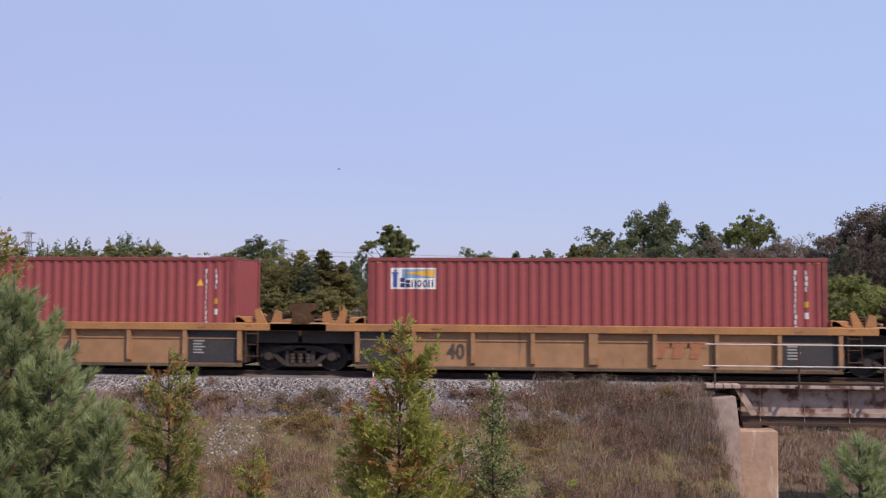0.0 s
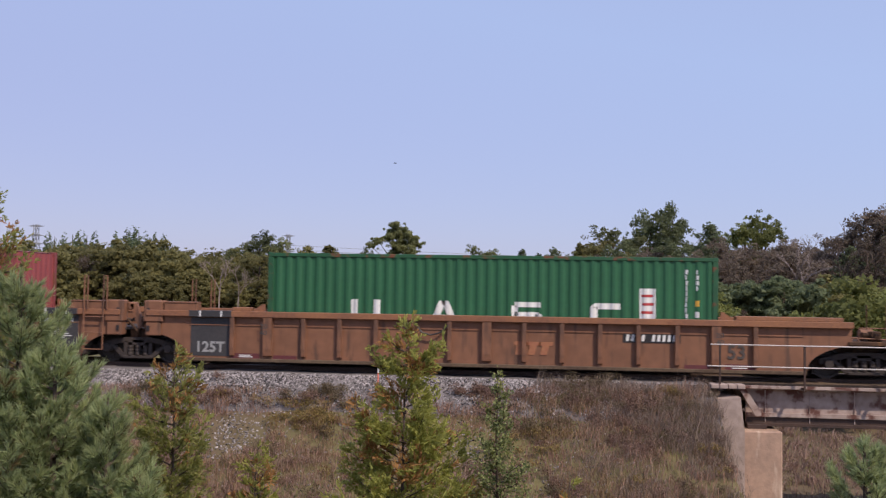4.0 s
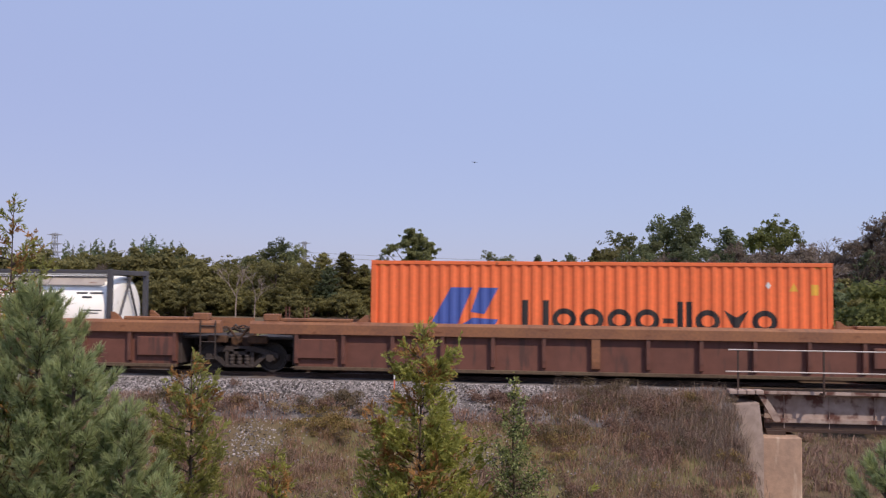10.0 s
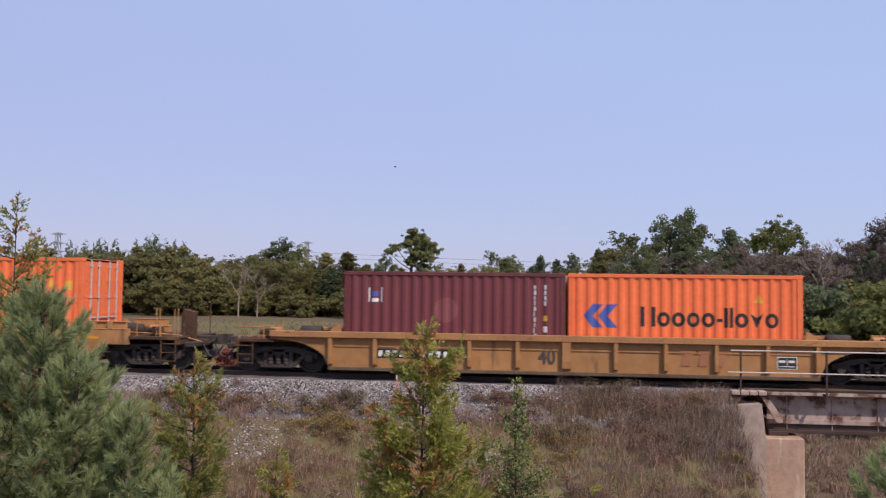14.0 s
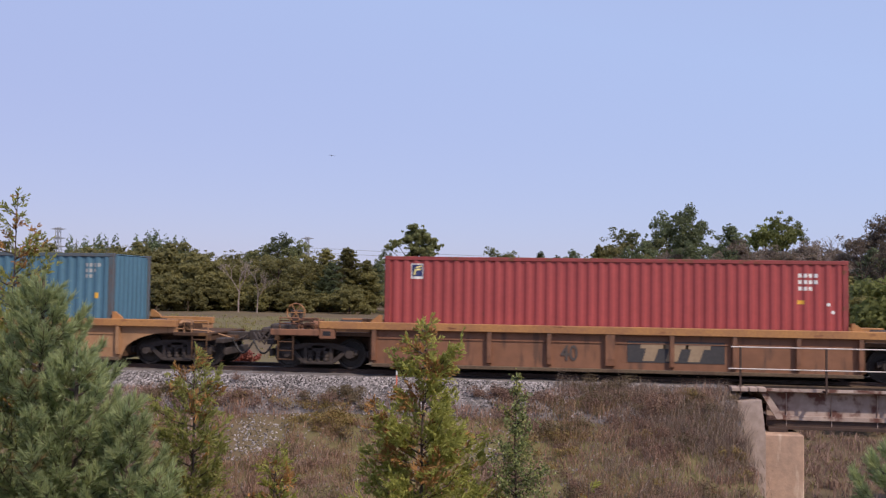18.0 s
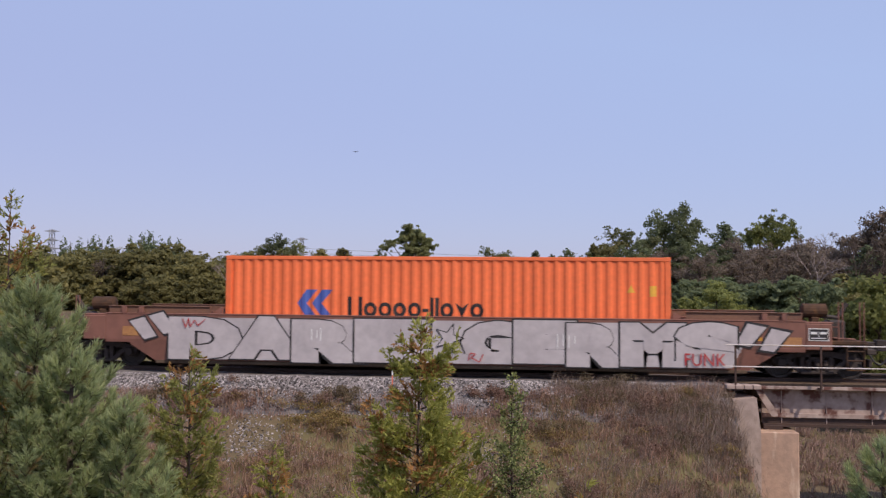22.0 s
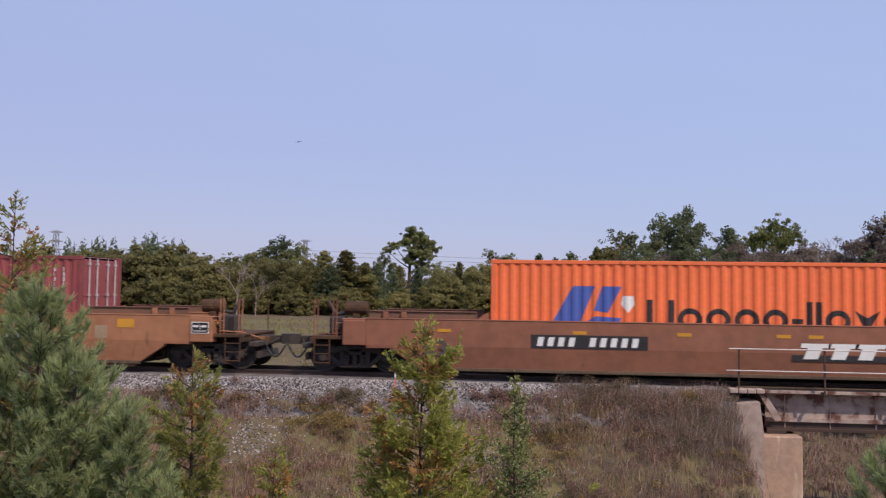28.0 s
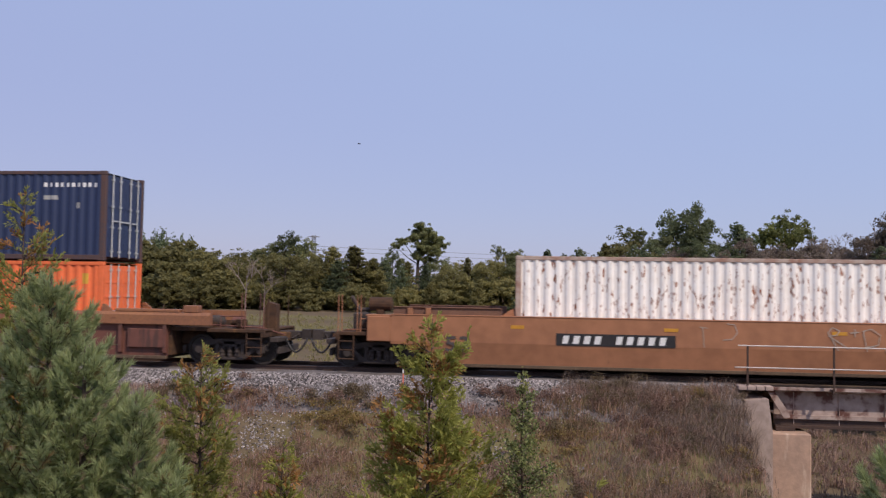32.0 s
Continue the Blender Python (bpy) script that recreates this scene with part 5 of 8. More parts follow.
# three dark brown cars with deep orange chords
U7, U8, U9 = -146.57, -166.25, -185.9
for u, l, r in ((U7, "shared", "own"), (U8, "shared", "shared"), (U9, "own", "shared")):
    c = well_car(u, "box48", "dark", l, r, "dark brown well car with a deep orange-brown top chord", CHORD_ORANGE)
    if u == U9:
        bar(c, "box48", -7.72, 0.58, 0.44, 0.28, surface("pale_green_notice", (0.62, 0.70, 0.34), (0.55, 0.62, 0.3), rough=0.5, bump=0), "notice_plate", -1.476)
        part("small_print", lambda s: [s.box(-7.68, -7.68 + w, -1.486, -1.482, 0.62 + i * 0.08, 0.66 + i * 0.08) for i, w in enumerate((0.36, 0.30, 0.34))], NAVYMARK, c)
    if u == U8:
        part("hanging_strap", lambda s: s.tube([(1.7, -1.46, 1.08), (2.0, -1.5, 0.9), (2.4, -1.5, 0.9), (2.7, -1.46, 1.08)], 0.025), BLACK, c)
b = freight_box(U7, FORTY, HC, "orange", 1, "bright orange corrugated container with blue emblem and black lettering bars")
swoosh(b, -4.45, 1.15, 1.85, 1.02), word_shapes(b, BLACK, LINER, -1.95, 1.05, 0.80, 0.11), warning(b, 5.0, 2.15, 0.24)
mark(b, "yellow_label", YELLOW, [rect(5.55, 2.05, 0.2, 0.28)]), hatch(b, FORTY / 2, HC)
part("white_diamond", lambda s: painted(s, [(4.4, 2.3), (4.47, 2.2), (4.54, 2.3), (4.47, 2.4)], -1.219), WHITE, b)

CREAM = surface("cream_tank_jacket", (0.98, 0.95, 0.90), (0.93, 0.90, 0.84), rough=0.45, grain=4, rust=(0.45, 0.38, 0.3), rust_at=0.68, bump=0.04)
BLUEFRAME = surface("blue_frame_paint", (0.07, 0.10, 0.33), (0.05, 0.07, 0.24), rough=0.5, rust=RUST, rust_at=0.72)
DARKFRAME = surface("dark_frame_paint", (0.05, 0.055, 0.07), (0.09, 0.08, 0.08), rough=0.6, rust=RUST, rust_at=0.7)
PALEFRAME = surface("pale_blue_frame_paint", (0.38, 0.42, 0.55), (0.3, 0.32, 0.42), rough=0.55, rust=RUST, rust_at=0.7)
SKYTANK = surface("blue_tank_paint", (0.24, 0.33, 0.58), (0.17, 0.24, 0.45), rough=0.4, rust=RUST, rust_at=0.74, bump=0.04)
TH, TR_, TZ = 2.591, 1.12, 1.30


SHIELD = surface("dull_shield_sheet", (0.44, 0.39, 0.35), (0.30, 0.26, 0.24), rough=0.6, grain=4, rust=RUST, rust_at=0.62, streak=(0.6, 2, 2))
# slate shields carry the walkway's shade over the blue tank; its gussets share it
SLATE = surface("slate_blue_shield_shade_sheet", (0.085, 0.10, 0.16), (0.05, 0.06, 0.10), rough=0.6, grain=4)


def tank_box(u, frame_mat, shell_mat, label, bands, shield=SHIELD):
    root = thing("tank_container", (u, 0, BASE), label, "tank container", "boxes on the train")
    tank_frame(root, TWENTY / 2, TH, frame_mat)
    tank_shell(root, TWENTY / 2 - 0.15, TR_, TZ, shell_mat, bands)
    part("walkway", lambda s: [s.box(-2.7, 2.7, y - 0.16, y + 0.16, TH - 0.14, TH - 0.10) for y in (-0.5, 0.5)], RODS, root)
    for i in range(3):
        part("sun_shield", lambda s: s.extrude([(-0.84, 2.12), (-0.83, 2.15), (-0.50, 2.40), (-0.48, 2.37)], 0, -2.55 + i * 1.72, -2.55 + i * 1.72 + 1.68), shield, root, "sloping shield panel", key=f"shield{i}")
    part("manhole", lambda s: s.lathe([(2.40, 0.24), (2.48, 0.26), (2.53, 0.24)], 2, 16, (0.2, 0, 0)), RODS, root)
    part("vapour_pipe", lambda s: s.tube([(-2.6, -0.72, 2.18), (-1.2, -0.78, 2.12), (1.3, -0.80, 2.1), (2.6, -0.74, 2.17)], 0.025), RODS, root)
    rolls(root)
    return root


def stuck(root, name, material, polys):
    part(name, lambda s: [on_tank(s, p, TR_, TZ) for p in polys], material, root)


t = tank_box(U8 - 3.05, BLUEFRAME, CREAM, "cream tank container in a blue frame with a round eye emblem", (-1.6, -0.2, 1.25))
stuck(t, "eye_ring", NAVYMARK, [disc(-2.2, 1.62, 0.42)])
part("eye_white", lambda s: on_tank(s, disc(-2.2, 1.62, 0.35), TR_ + 0.006, TZ), WHITE, t)
part("eye_iris", lambda s: on_tank(s, disc(-2.2, 1.62, 0.25), TR_ + 0.012, TZ), NAVYMARK, t)
part("eye_core", lambda s: on_tank(s, disc(-2.2, 1.66, 0.11), TR_ + 0.018, TZ), BLUEMARK, t)
stuck(t, "grey_squares", GREY, [rect(-1.5, 1.72, 0.26, 0.22), rect(-1.45, 1.3, 0.3, 0.25)])
for p in (rect(-0.2, 1.80, 0.10, 0.12), rect(-0.06, 1.72, 0.06, 0.16), rect(0.05, 1.84, 0.85, 0.03), rect(0.05, 1.66, 0.8, 0.025), rect(1.4, 1.80, 0.7, 0.06), rect(1.4, 1.69, 0.6, 0.05), rect(1.5, 1.56, 0.3, 0.035), rect(1.4, 1.48, 0.5, 0.035), rect(1.45, 1.40, 0.35, 0.035)):
    stuck(t, "black_stroke", BLACK, [p])
t = tank_box(U8 + 3.06, DARKFRAME, CREAM, "cream tank container with red and yellow sign", ())
stuck(t, "red_block", REDMARK, [rect(-1.2, 1.15, 0.85, 0.52)])
part("white_stroke", lambda s: on_tank(s, [(-1.0, 1.3), (-0.86, 1.22), (-0.52, 1.52), (-0.66, 1.6)], TR_ + 0.006, TZ), WHITE, t)
stuck(t, "ochre_block", YELLOW, [rect(-0.3, 1.2, 1.5, 0.46)])
part("sign_lettering_bars", lambda s: [on_tank(s, rect(-0.22 + x, 1.26, w, h), TR_ + 0.006, TZ) for x, w, h in
                                       ((0, 0.24, 0.32), (0.3, 0.17, 0.3), (0.53, 0.24, 0.24), (0.83, 0.1, 0.34), (0.99, 0.17, 0.3))], BLACK, t)
stuck(t, "red_print_bars", REDMARK, [rect(-1.3 + i * 0.02, 1.95 - i * 0.08, 1.9, 0.025) for i in range(3)])
for p in (rect(1.85, 1.88, 0.34, 0.05), rect(2.25, 1.88, 0.4, 0.05), rect(2.05, 1.76, 0.3, 0.05), rect(2.1, 1.4, 0.6, 0.03), rect(2.1, 1.32, 0.5, 0.03)):
    stuck(t, "code_bar", BLACK, [p])
stuck(t, "diamond_label", BLACK, [[(0.85, 1.93), (1.0, 1.78), (1.15, 1.93), (1.0, 2.08)]])
part("diamond_field", lambda s: on_tank(s, [(0.88, 1.93), (1.0, 1.81), (1.12, 1.93), (1.0, 2.05)], TR_ + 0.006, TZ), WHITE, t)

b = freight_box(U9 - 3.06, TWENTY, STD, "navy", -1, "navy blue short container with white emblem and lettering bars")
mark(b, "white_emblem", WHITE, [[(-2.88, 1.93), (-2.68, 1.87), (-2.53, 2.11), (-2.78, 2.06)], disc(-2.45, 2.0, 0.14, 8), disc(-2.22, 2.03, 0.12, 8),
                                [(-2.2, 1.98), (-1.98, 1.93), (-2.1, 2.14)], rect(-2.5, 1.80, 0.06, 0.2, -0.08), rect(-2.2, 1.80, 0.06, 0.2, 0.1), [(-2.62, 1.84), (-2.3, 1.84), (-2.36, 1.90), (-2.58, 1.90)]])
word_shapes(b, WHITE, "OHOHOO", -1.86, 1.85, 0.29, 0.19, 0.19, 0.74)
id_bars(b, TWENTY / 2, STD)
t = tank_box(U9 + 3.05, DARKFRAME, CREAM, "cream tank container in a dark frame with lettering bars", ())
for i, (kind, mat) in enumerate((("O", REDMARK), ("B", REDMARK), ("o", BLACK), ("o", BLACK), ("o", BLACK), ("o", BLACK), ("o", BLACK))):
    stuck(t, "letter_shape", mat, strokes_of(kind, -2.72 + i * 0.175, 1.80, 0.15, 0.19 if mat is BLACK else 0.15, 0.034))
stuck(t, "small_print_bars", CHARCOAL, [rect(2.0, 1.8 - i * 0.1, 0.6 - 0.05 * (i % 2), 0.04) for i in range(5)])
stuck(t, "diamond_label", GREY, [[(-1.15, 1.84), (-1.0, 1.76), (-0.85, 1.84), (-1.0, 1.92)], rect(-1.3, 1.2, 0.2, 0.16)])

# ochre ribbed short car with two short boxes
U10 = -207.85
c = well_car(U10, "rib40", "gold", "own", "own", "ochre ribbed well car with curved end cut-outs", CHORD, poles=False)
number_bars(c, "rib40", -5.2, 0.5, 2.2, 0.24), letter(c, "rib40", "40", -0.75, 0.42, 0.46, 0.42, CHARCOAL), maker_bars(c, "rib40", 2.9, 0.45, 1.4, 0.42, FADEDRED), tag_box(c, "rib40", 5.4, 0.42)
b = freight_box(U10 + 3.07, TWENTY, STD, "orange", 1, "bright orange short container with blue emblem and black lettering bars")
chevrons(b, -2.62, 1.15, 0.92, 0.62), word_shapes(b, BLACK, LINER, -1.12, 1.2, 0.52, 0.08, 0.18, 0.66), warning(b, 1.8, 1.85, 0.24)
b = freight_box(U10 - 3.06, TWENTY, STD, "maroon", 1, "dark maroon short container with a faded round stain")
id_bars(b, TWENTY / 2, STD), mark(b, "faded_stain", surface("faded_maroon", (0.24, 0.075, 0.075), (0.20, 0.055, 0.06), rough=0.6, bump=0), [disc(-0.2, 1.55, 0.34)], "faded pale round patch")
mark(b, "small_sign", WHITE, [rect(-2.35, 1.75, 0.04, 0.4), rect(-2.0, 1.75, 0.04, 0.4), rect(-2.25, 1.75, 0.18, 0.1)])
mark(b, "blue_square", BLUEMARK, [rect(-2.25, 1.9, 0.18, 0.14)])

# ochre smooth short car
U11 = -227.65
c = well_car(U11, "smooth40", "gold", "own", "own", "ochre smooth-sided well car with red faded mark", poles=True)
maker_bars(c, "smooth40", 0.25, 0.55, 1.7, 0.5, FADEDRED), letter(c, "smooth40", "40", 4.75, 0.62, 0.46, 0.34, CHARCOAL), tag_box(c, "smooth40", 5.4, 0.55), reflectors(c, "smooth40", (6.4,), 0.86)
b = freight_box(U11, FORTY, HC, "orange", 1, "bright orange corrugated container with blue emblem and black lettering bars")
swoosh(b, -4.6, 1.05, 1.8, 1.0), word_shapes(b, BLACK, LINER, -2.1, 1.12, 0.84, 0.11), warning(b, 5.0, 2.05, 0.24)
mark(b, "yellow_label", YELLOW, [rect(5.55, 1.95, 0.2, 0.28)])

# two single ochre cars
U12, U13 = -247.84, -267.88
c = posted(U12, "own", "own", brake="left", dark=False)
number_bars(c, "p40", -5.8, 0.42, 2.4, 0.26), letter(c, "p40", "40", -0.98, 0.42, 0.46, 0.42, CHARCOAL), maker_bars(c, "p40", 0.6, 0.5, 1.4, 0.36, FADEDRED)
b = freight_box(U12, FORTY, HC, "red", 1, "brick-red corrugated steel container with a small square plate")
leaf_logo(b, FORTY / 2, HC), id_bars(b, FORTY / 2, HC), hatch(b, FORTY / 2, HC), warning(b, 4.75, 1.8, 0.22)
c = posted(U13, "own", "own", colour="brown", brake="left", dark=False, label="rust-brown well car with yellow top chord and ribbed sides")
bar(c, "p40", 0.45, 0.42, 2.5, 0.56, DARKPANEL, "mark_field"), maker_bars(c, "p40", 0.75, 0.46, 1.9, 0.46, TAN), letter(c, "p40", "40", -1.3, 0.42, 0.46, 0.42, CHARCOAL)
b = freight_box(U13, FORTY, HC, "crimson", 1, "red corrugated steel container with a small blue plate")
leaf_logo(b, FORTY / 2, HC)
mark(b, "code_bar", WHITE, [rect(4.85 + i * 0.13, 2.45 - j * 0.17, 0.09, 0.1) for j in range(3) for i in range(4 - (j > 1))])
mark(b, "yellow_label", YELLOW, [rect(4.82, 1.75, 0.18, 0.1)]), mark(b, "white_spots", WHITE, [disc(5.6, 1.75, 0.05, 8), disc(5.72, 1.55, 0.05, 8)])

# ochre ribbed short car with a teal box
U14 = -287.92
STYLES["rib40b"] = dict(STYLES["rib40"], zt=1.30, chord=0.20)
c = well_car(U14, "rib40b", "yellow", "own", "own", "ochre ribbed well car with curved end cut-outs", CHORD, poles=False)
number_bars(c, "rib40b", -6.0, 0.62, 2.0, 0.26), maker_bars(c, "rib40b", 1.3, 0.5, 1.1, 0.38, FADEDRED), tag_box(c, "rib40b", 4.1, 0.5)
letter(c, "rib40b", "40", -1.2, 0.55, 0.42, 0.4, CHARCOAL)
b = freight_box(U14, FORTY, HC, "teal", -1, "teal corrugated container with red and white lettering bars", frame_paint=surface("rusty_teal_frame", (0.10, 0.075, 0.07), (0.07, 0.12, 0.15), rough=0.7))
word_shapes(b, REDMARK, "OB", -5.62, 2.03, 0.49, 0.08, 0.26, 0.78), word_shapes(b, WHITE, "ooooo", -4.74, 2.03, 0.58, 0.06, 0.21, 0.70)
mark(b, "faded_code_bars", GREY, [rect(5.25 + i * 0.12, 2.5 - j * 0.16, 0.08, 0.1) for j in range(3) for i in range(4 - j)])
mark(b, "yellow_plate", YELLOW, [rect(5.55, 1.6, 0.11, 0.16)])

# wine-red smooth car
ROSE = surface("rose_marking", (0.26, 0.10, 0.09), (0.20, 0.07, 0.065), rough=0.6, bump=0)
FADEDROSE = surface("faded_rose_marking", (0.17, 0.06, 0.052), (0.14, 0.045, 0.04), rough=0.6, bump=0)
U15 = -310.07
c = well_car(U15, "smooth53", "wine", "own", "own", "dark wine-red smooth-sided well car", poles=True)
part("lettering_bars", lambda s: [s.box(-5.2 + i * 0.2, -5.2 + i * 0.2 + 0.14, -1.512, -1.508, 1.18, 1.36) for i in range(9) if i != 2], WHITE, c)
letter(c, "smooth53", "53", -8.0, 0.55, 0.7, 0.44, GREY), reflectors(c, "smooth53", (-8.9, -6.0, -2.6, 2.6, 6.0), 1.15), tag_box(c, "smooth53", 9.52, 1.04)
part("round_seal", lambda s: [s.extrude(p, 1, -1.509, -1.505) for p in ring(-3.35, 0.78, 0.36, 0.36, 0.035)] + [s.box(-3.28, -3.06, -1.509, -1.505, 0.93, 0.97)], ROSE, c)
for i in range(46):
    part("faded_dash", lambda s: s.box(0, 0.16, -1.5075, -1.503, 0, 0.075), ROSE if i % 3 else FADEDROSE, c, key=f"dash{i % 3 > 0}", at=(-5.6 + i * 0.262, 0, 1.05))
small_print(c, "smooth53", -1.0, 0.86, 0.6, 0.07, GREY, 1), bar(c, "smooth53", 8.80, 0.84, 0.42, 0.13, AMBER, "amber_plate")
small_print(c, "smooth53", 7.4, 0.7, 0.7, 0.5, GREY, 6)
letter(c, "smooth53", "40", 4.9, 1.2, 0.24, 0.14, WHITE), letter(c, "smooth53", "53", 6.95, 1.2, 0.24, 0.14, WHITE), letter(c, "smooth53", "48", 6.1, 1.2, 0.24, 0.14, WHITE)
b = freight_box(U15 - 3.3, TWENTY, STD, "orange", 1, "bright orange short container with blue emblem and black lettering bars")
swoosh(b, -2.6, 1.25, 0.95, 0.62), word_shapes(b, BLACK, LINER, -1.15, 1.16, 0.62, 0.08, 0.18, 0.66), mark(b, "yellow_label", YELLOW, [rect(1.9, 1.75, 0.18, 0.26)])
t = tank_box(U15 + 3.3, PALEFRAME, SKYTANK, "blue tank container in a pale blue open frame", (-0.9, 1.4), SLATE)
part("near_strut", lambda s: [s.box(x - 0.05, x + 0.05, -1.2, -1.12, 0.13, TH - 0.13) for x in (1.15, 1.75)], PALEFRAME, t)
part("corner_gusset", lambda s: [s.extrude([(e * 2.85, 2.42), (e * 2.85, 1.95), (e * 1.9, 2.1)], 1, -1.19, -1.16) for e in (-1, 1)], SLATE, t)
stuck(t, "pale_label", SKYP, [rect(-1.15, 1.5, 0.42, 0.5)])
stuck(t, "white_label", WHITE, [rect(-0.62, 1.74, 0.52, 0.08), rect(0.2, 1.42, 0.98, 0.28), rect(1.95, 1.42, 0.66, 0.58)])
part("label_print", lambda s: [on_tank(s, p, TR_ + 0.006, TZ) for p in (rect(2.15, 1.84, 0.42, 0.04), rect(2.28, 1.64, 0.33, 0.08), rect(2.28, 1.50, 0.33, 0.06), rect(0.3, 1.60, 0.8, 0.035), rect(0.27, 1.50, 0.85, 0.035))], SKYTANK, t)
part("print_bars", lambda s: [on_tank(s, rect(-0.55 + i * 0.1, 1.91, 0.06, 0.11), TR_ + 0.006, TZ) for i in range(4)], BLACK, t)
part("diamond_upper", lambda s: on_tank(s, [(0.11, 1.92), (0.45, 1.92), (0.28, 2.07)], TR_ + 0.006, TZ), WHITE, t)
stuck(t, "orange_label", surface("orange_label", (0.75, 0.22, 0.04), rough=0.5, bump=0), [rect(-0.6, 1.86, 0.52, 0.22)])
stuck(t, "black_diamond", BLACK, [[(0.08, 1.9), (0.28, 1.7), (0.48, 1.9), (0.28, 2.1)]])
stuck(t, "red_diamond", REDMARK, [[(0.52, 1.9), (0.72, 1.7), (0.92, 1.9), (0.72, 2.1)]])

# smooth car under silver graffiti
U16 = -334.14
c = well_car(U16, "smooth53", "umber", "own", "own", "dull brown smooth well car covered in silver graffiti", poles=True)


def ribbon_flat(s, pts, w):
    """A thin painted stroke through points, as one zigzag of short bars."""
    for i, ((ax, az), (bx, bz)) in enumerate(zip(pts, pts[1:])):
        d = math.hypot(bx - ax, bz - az)
        ox, oz = -(bz - az) / d * w, (bx - ax) / d * w
        s.extrude([(ax + ox, az + oz), (ax - ox, az - oz), (bx - ox, bz - oz), (bx + ox, bz + oz)], 1, -1.545 - 0.0006 * i, -1.5447 - 0.0006 * i)


def graffiti(car, word, x, w, z, h, fill, rim):
    share = [0.5 if ch == "I" else 1.0 for ch in word]
    for i, ch in enumerate(word):
        step = w * share[i] / sum(share)
        x += w * share[i - 1] / sum(share) if i else 0
        dz = 0.04 * math.sin(i * 2.1)
        part("graffiti_outline", lambda s: text_solid(s, ch, x - 0.05, z + dz - 0.035, -1.518 - 0.002 * i, step * 1.2 + 0.10, h + 0.07, 0.13), rim, car)
        part("graffiti_letter", lambda s: text_solid(s, ch, x, z + dz, -1.519 - 0.002 * i, step * 1.2, h, 0.10), fill, car)


part("graffiti_field", lambda s: s.extrude([(-7.3, 0.28), (-7.5, 0.75), (-7.2, 1.42), (7.5, 1.42), (8.0, 1.1), (7.6, 0.28)], 1, -1.513, -1.507), SILVER, c)
graffiti(c, "DARE", -7.6, 7.0, 0.27, 1.17, SILVER, BLACK)
graffiti(c, "GERMS", 0.55, 7.0, 0.28, 1.15, SILVER, BLACK)
part("graffiti_star", lambda s: s.extrude([(0.22 + q * math.cos(i * 0.628), 0.95 + q * math.sin(i * 0.628)) for i, q in enumerate((0.44, 0.18) * 5)], 1, -1.5345, -1.5325), BLACK, c)
part("graffiti_star", lambda s: s.extrude([(0.22 + q * math.cos(i * 0.628), 0.95 + q * math.sin(i * 0.628)) for i, q in enumerate((0.36, 0.15) * 5)], 1, -1.539, -1.536), SILVER, c)
part("graffiti_drips", lambda s: [s.box(x, x + 0.03, -1.536, -1.534, z, z + h) for x, z, h in ((-3.55, 0.85, 0.3), (-3.4, 0.9, 0.22), (-3.3, 0.84, 0.34), (3.1, 0.7, 0.4), (3.25, 0.8, 0.3), (3.4, 0.75, 0.34), (3.55, 0.86, 0.2))], WHITE, c)
for x, z in ((-8.3, 0.80), (-7.75, 0.95)):
    part("graffiti_outline", lambda s: s.extrude([(x + 0.02, z - 0.06), (x + 0.42, z + 0.06), (x + 0.0, z + 0.68), (x - 0.5, z + 0.54)], 1, -1.5165, -1.5135), BLACK, c)
    part("graffiti_stroke", lambda s: s.extrude([(x, z), (x + 0.35, z + 0.1), (x - 0.02, z + 0.62), (x - 0.45, z + 0.5)], 1, -1.522, -1.518), SILVER, c)
for x, z in ((8.05, 0.85), (8.65, 0.72)):
    part("graffiti_outline", lambda s: s.extrude([(x + 0.04, z - 0.06), (x - 0.43, z + 0.0), (x - 0.1, z + 0.66), (x + 0.5, z + 0.56)], 1, -1.5165, -1.5135), BLACK, c)
    part("graffiti_stroke", lambda s: s.extrude([(x, z), (x - 0.35, z + 0.05), (x - 0.05, z + 0.6), (x + 0.42, z + 0.5)], 1, -1.522, -1.518), SILVER, c)
part("pale_patch", lambda s: s.box(-8.95, -8.5, -1.509, -1.504, 0.9, 1.16), CHORD, c, "yellowed paint patch")
part("pale_patch", lambda s: s.box(8.55, 9.35, -1.509, -1.504, 0.86, 1.1), CHORD, c, "yellowed paint patch")
part("red_tag", lambda s: [ribbon_flat(s, [(x + a * 0.5, 1.14 + b * 0.3) for a, b in pts], 0.014) for x, pts in ((-7.2, ((0, 0.8), (0.2, 0), (0.35, 0.9), (0.45, 0.1), (0.7, 0.7), (0.9, 0.2), (1.3, 0.8))), (0.75, ((0, -2.6), (0.1, -1.9), (0.4, -2.0), (0.15, -2.3), (0.6, -2.7), (0.8, -2.0))))], REDMARK, c)
part("red_tag", lambda s: text_solid(s, "FUNK", 6.4, 0.33, -1.546, 1.05, 0.32), REDMARK, c)
reflectors(c, "smooth53", (-8.4, 8.0), 1.0), tag_box(c, "smooth53", 9.52, 1.02)
b = freight_box(U16, FORTY, HC, "orange", 1, "bright orange corrugated container with blue emblem and small lettering bars")
chevrons(b, -4.05, 1.2, 1.02, 0.76), word_shapes(b, BLACK, LINER, -2.62, 1.22, 0.55, 0.08, 0.18, 0.66), warning(b, 4.95, 1.95, 0.22), mark(b, "yellow_label", YELLOW, [rect(5.55, 1.85, 0.18, 0.28)])

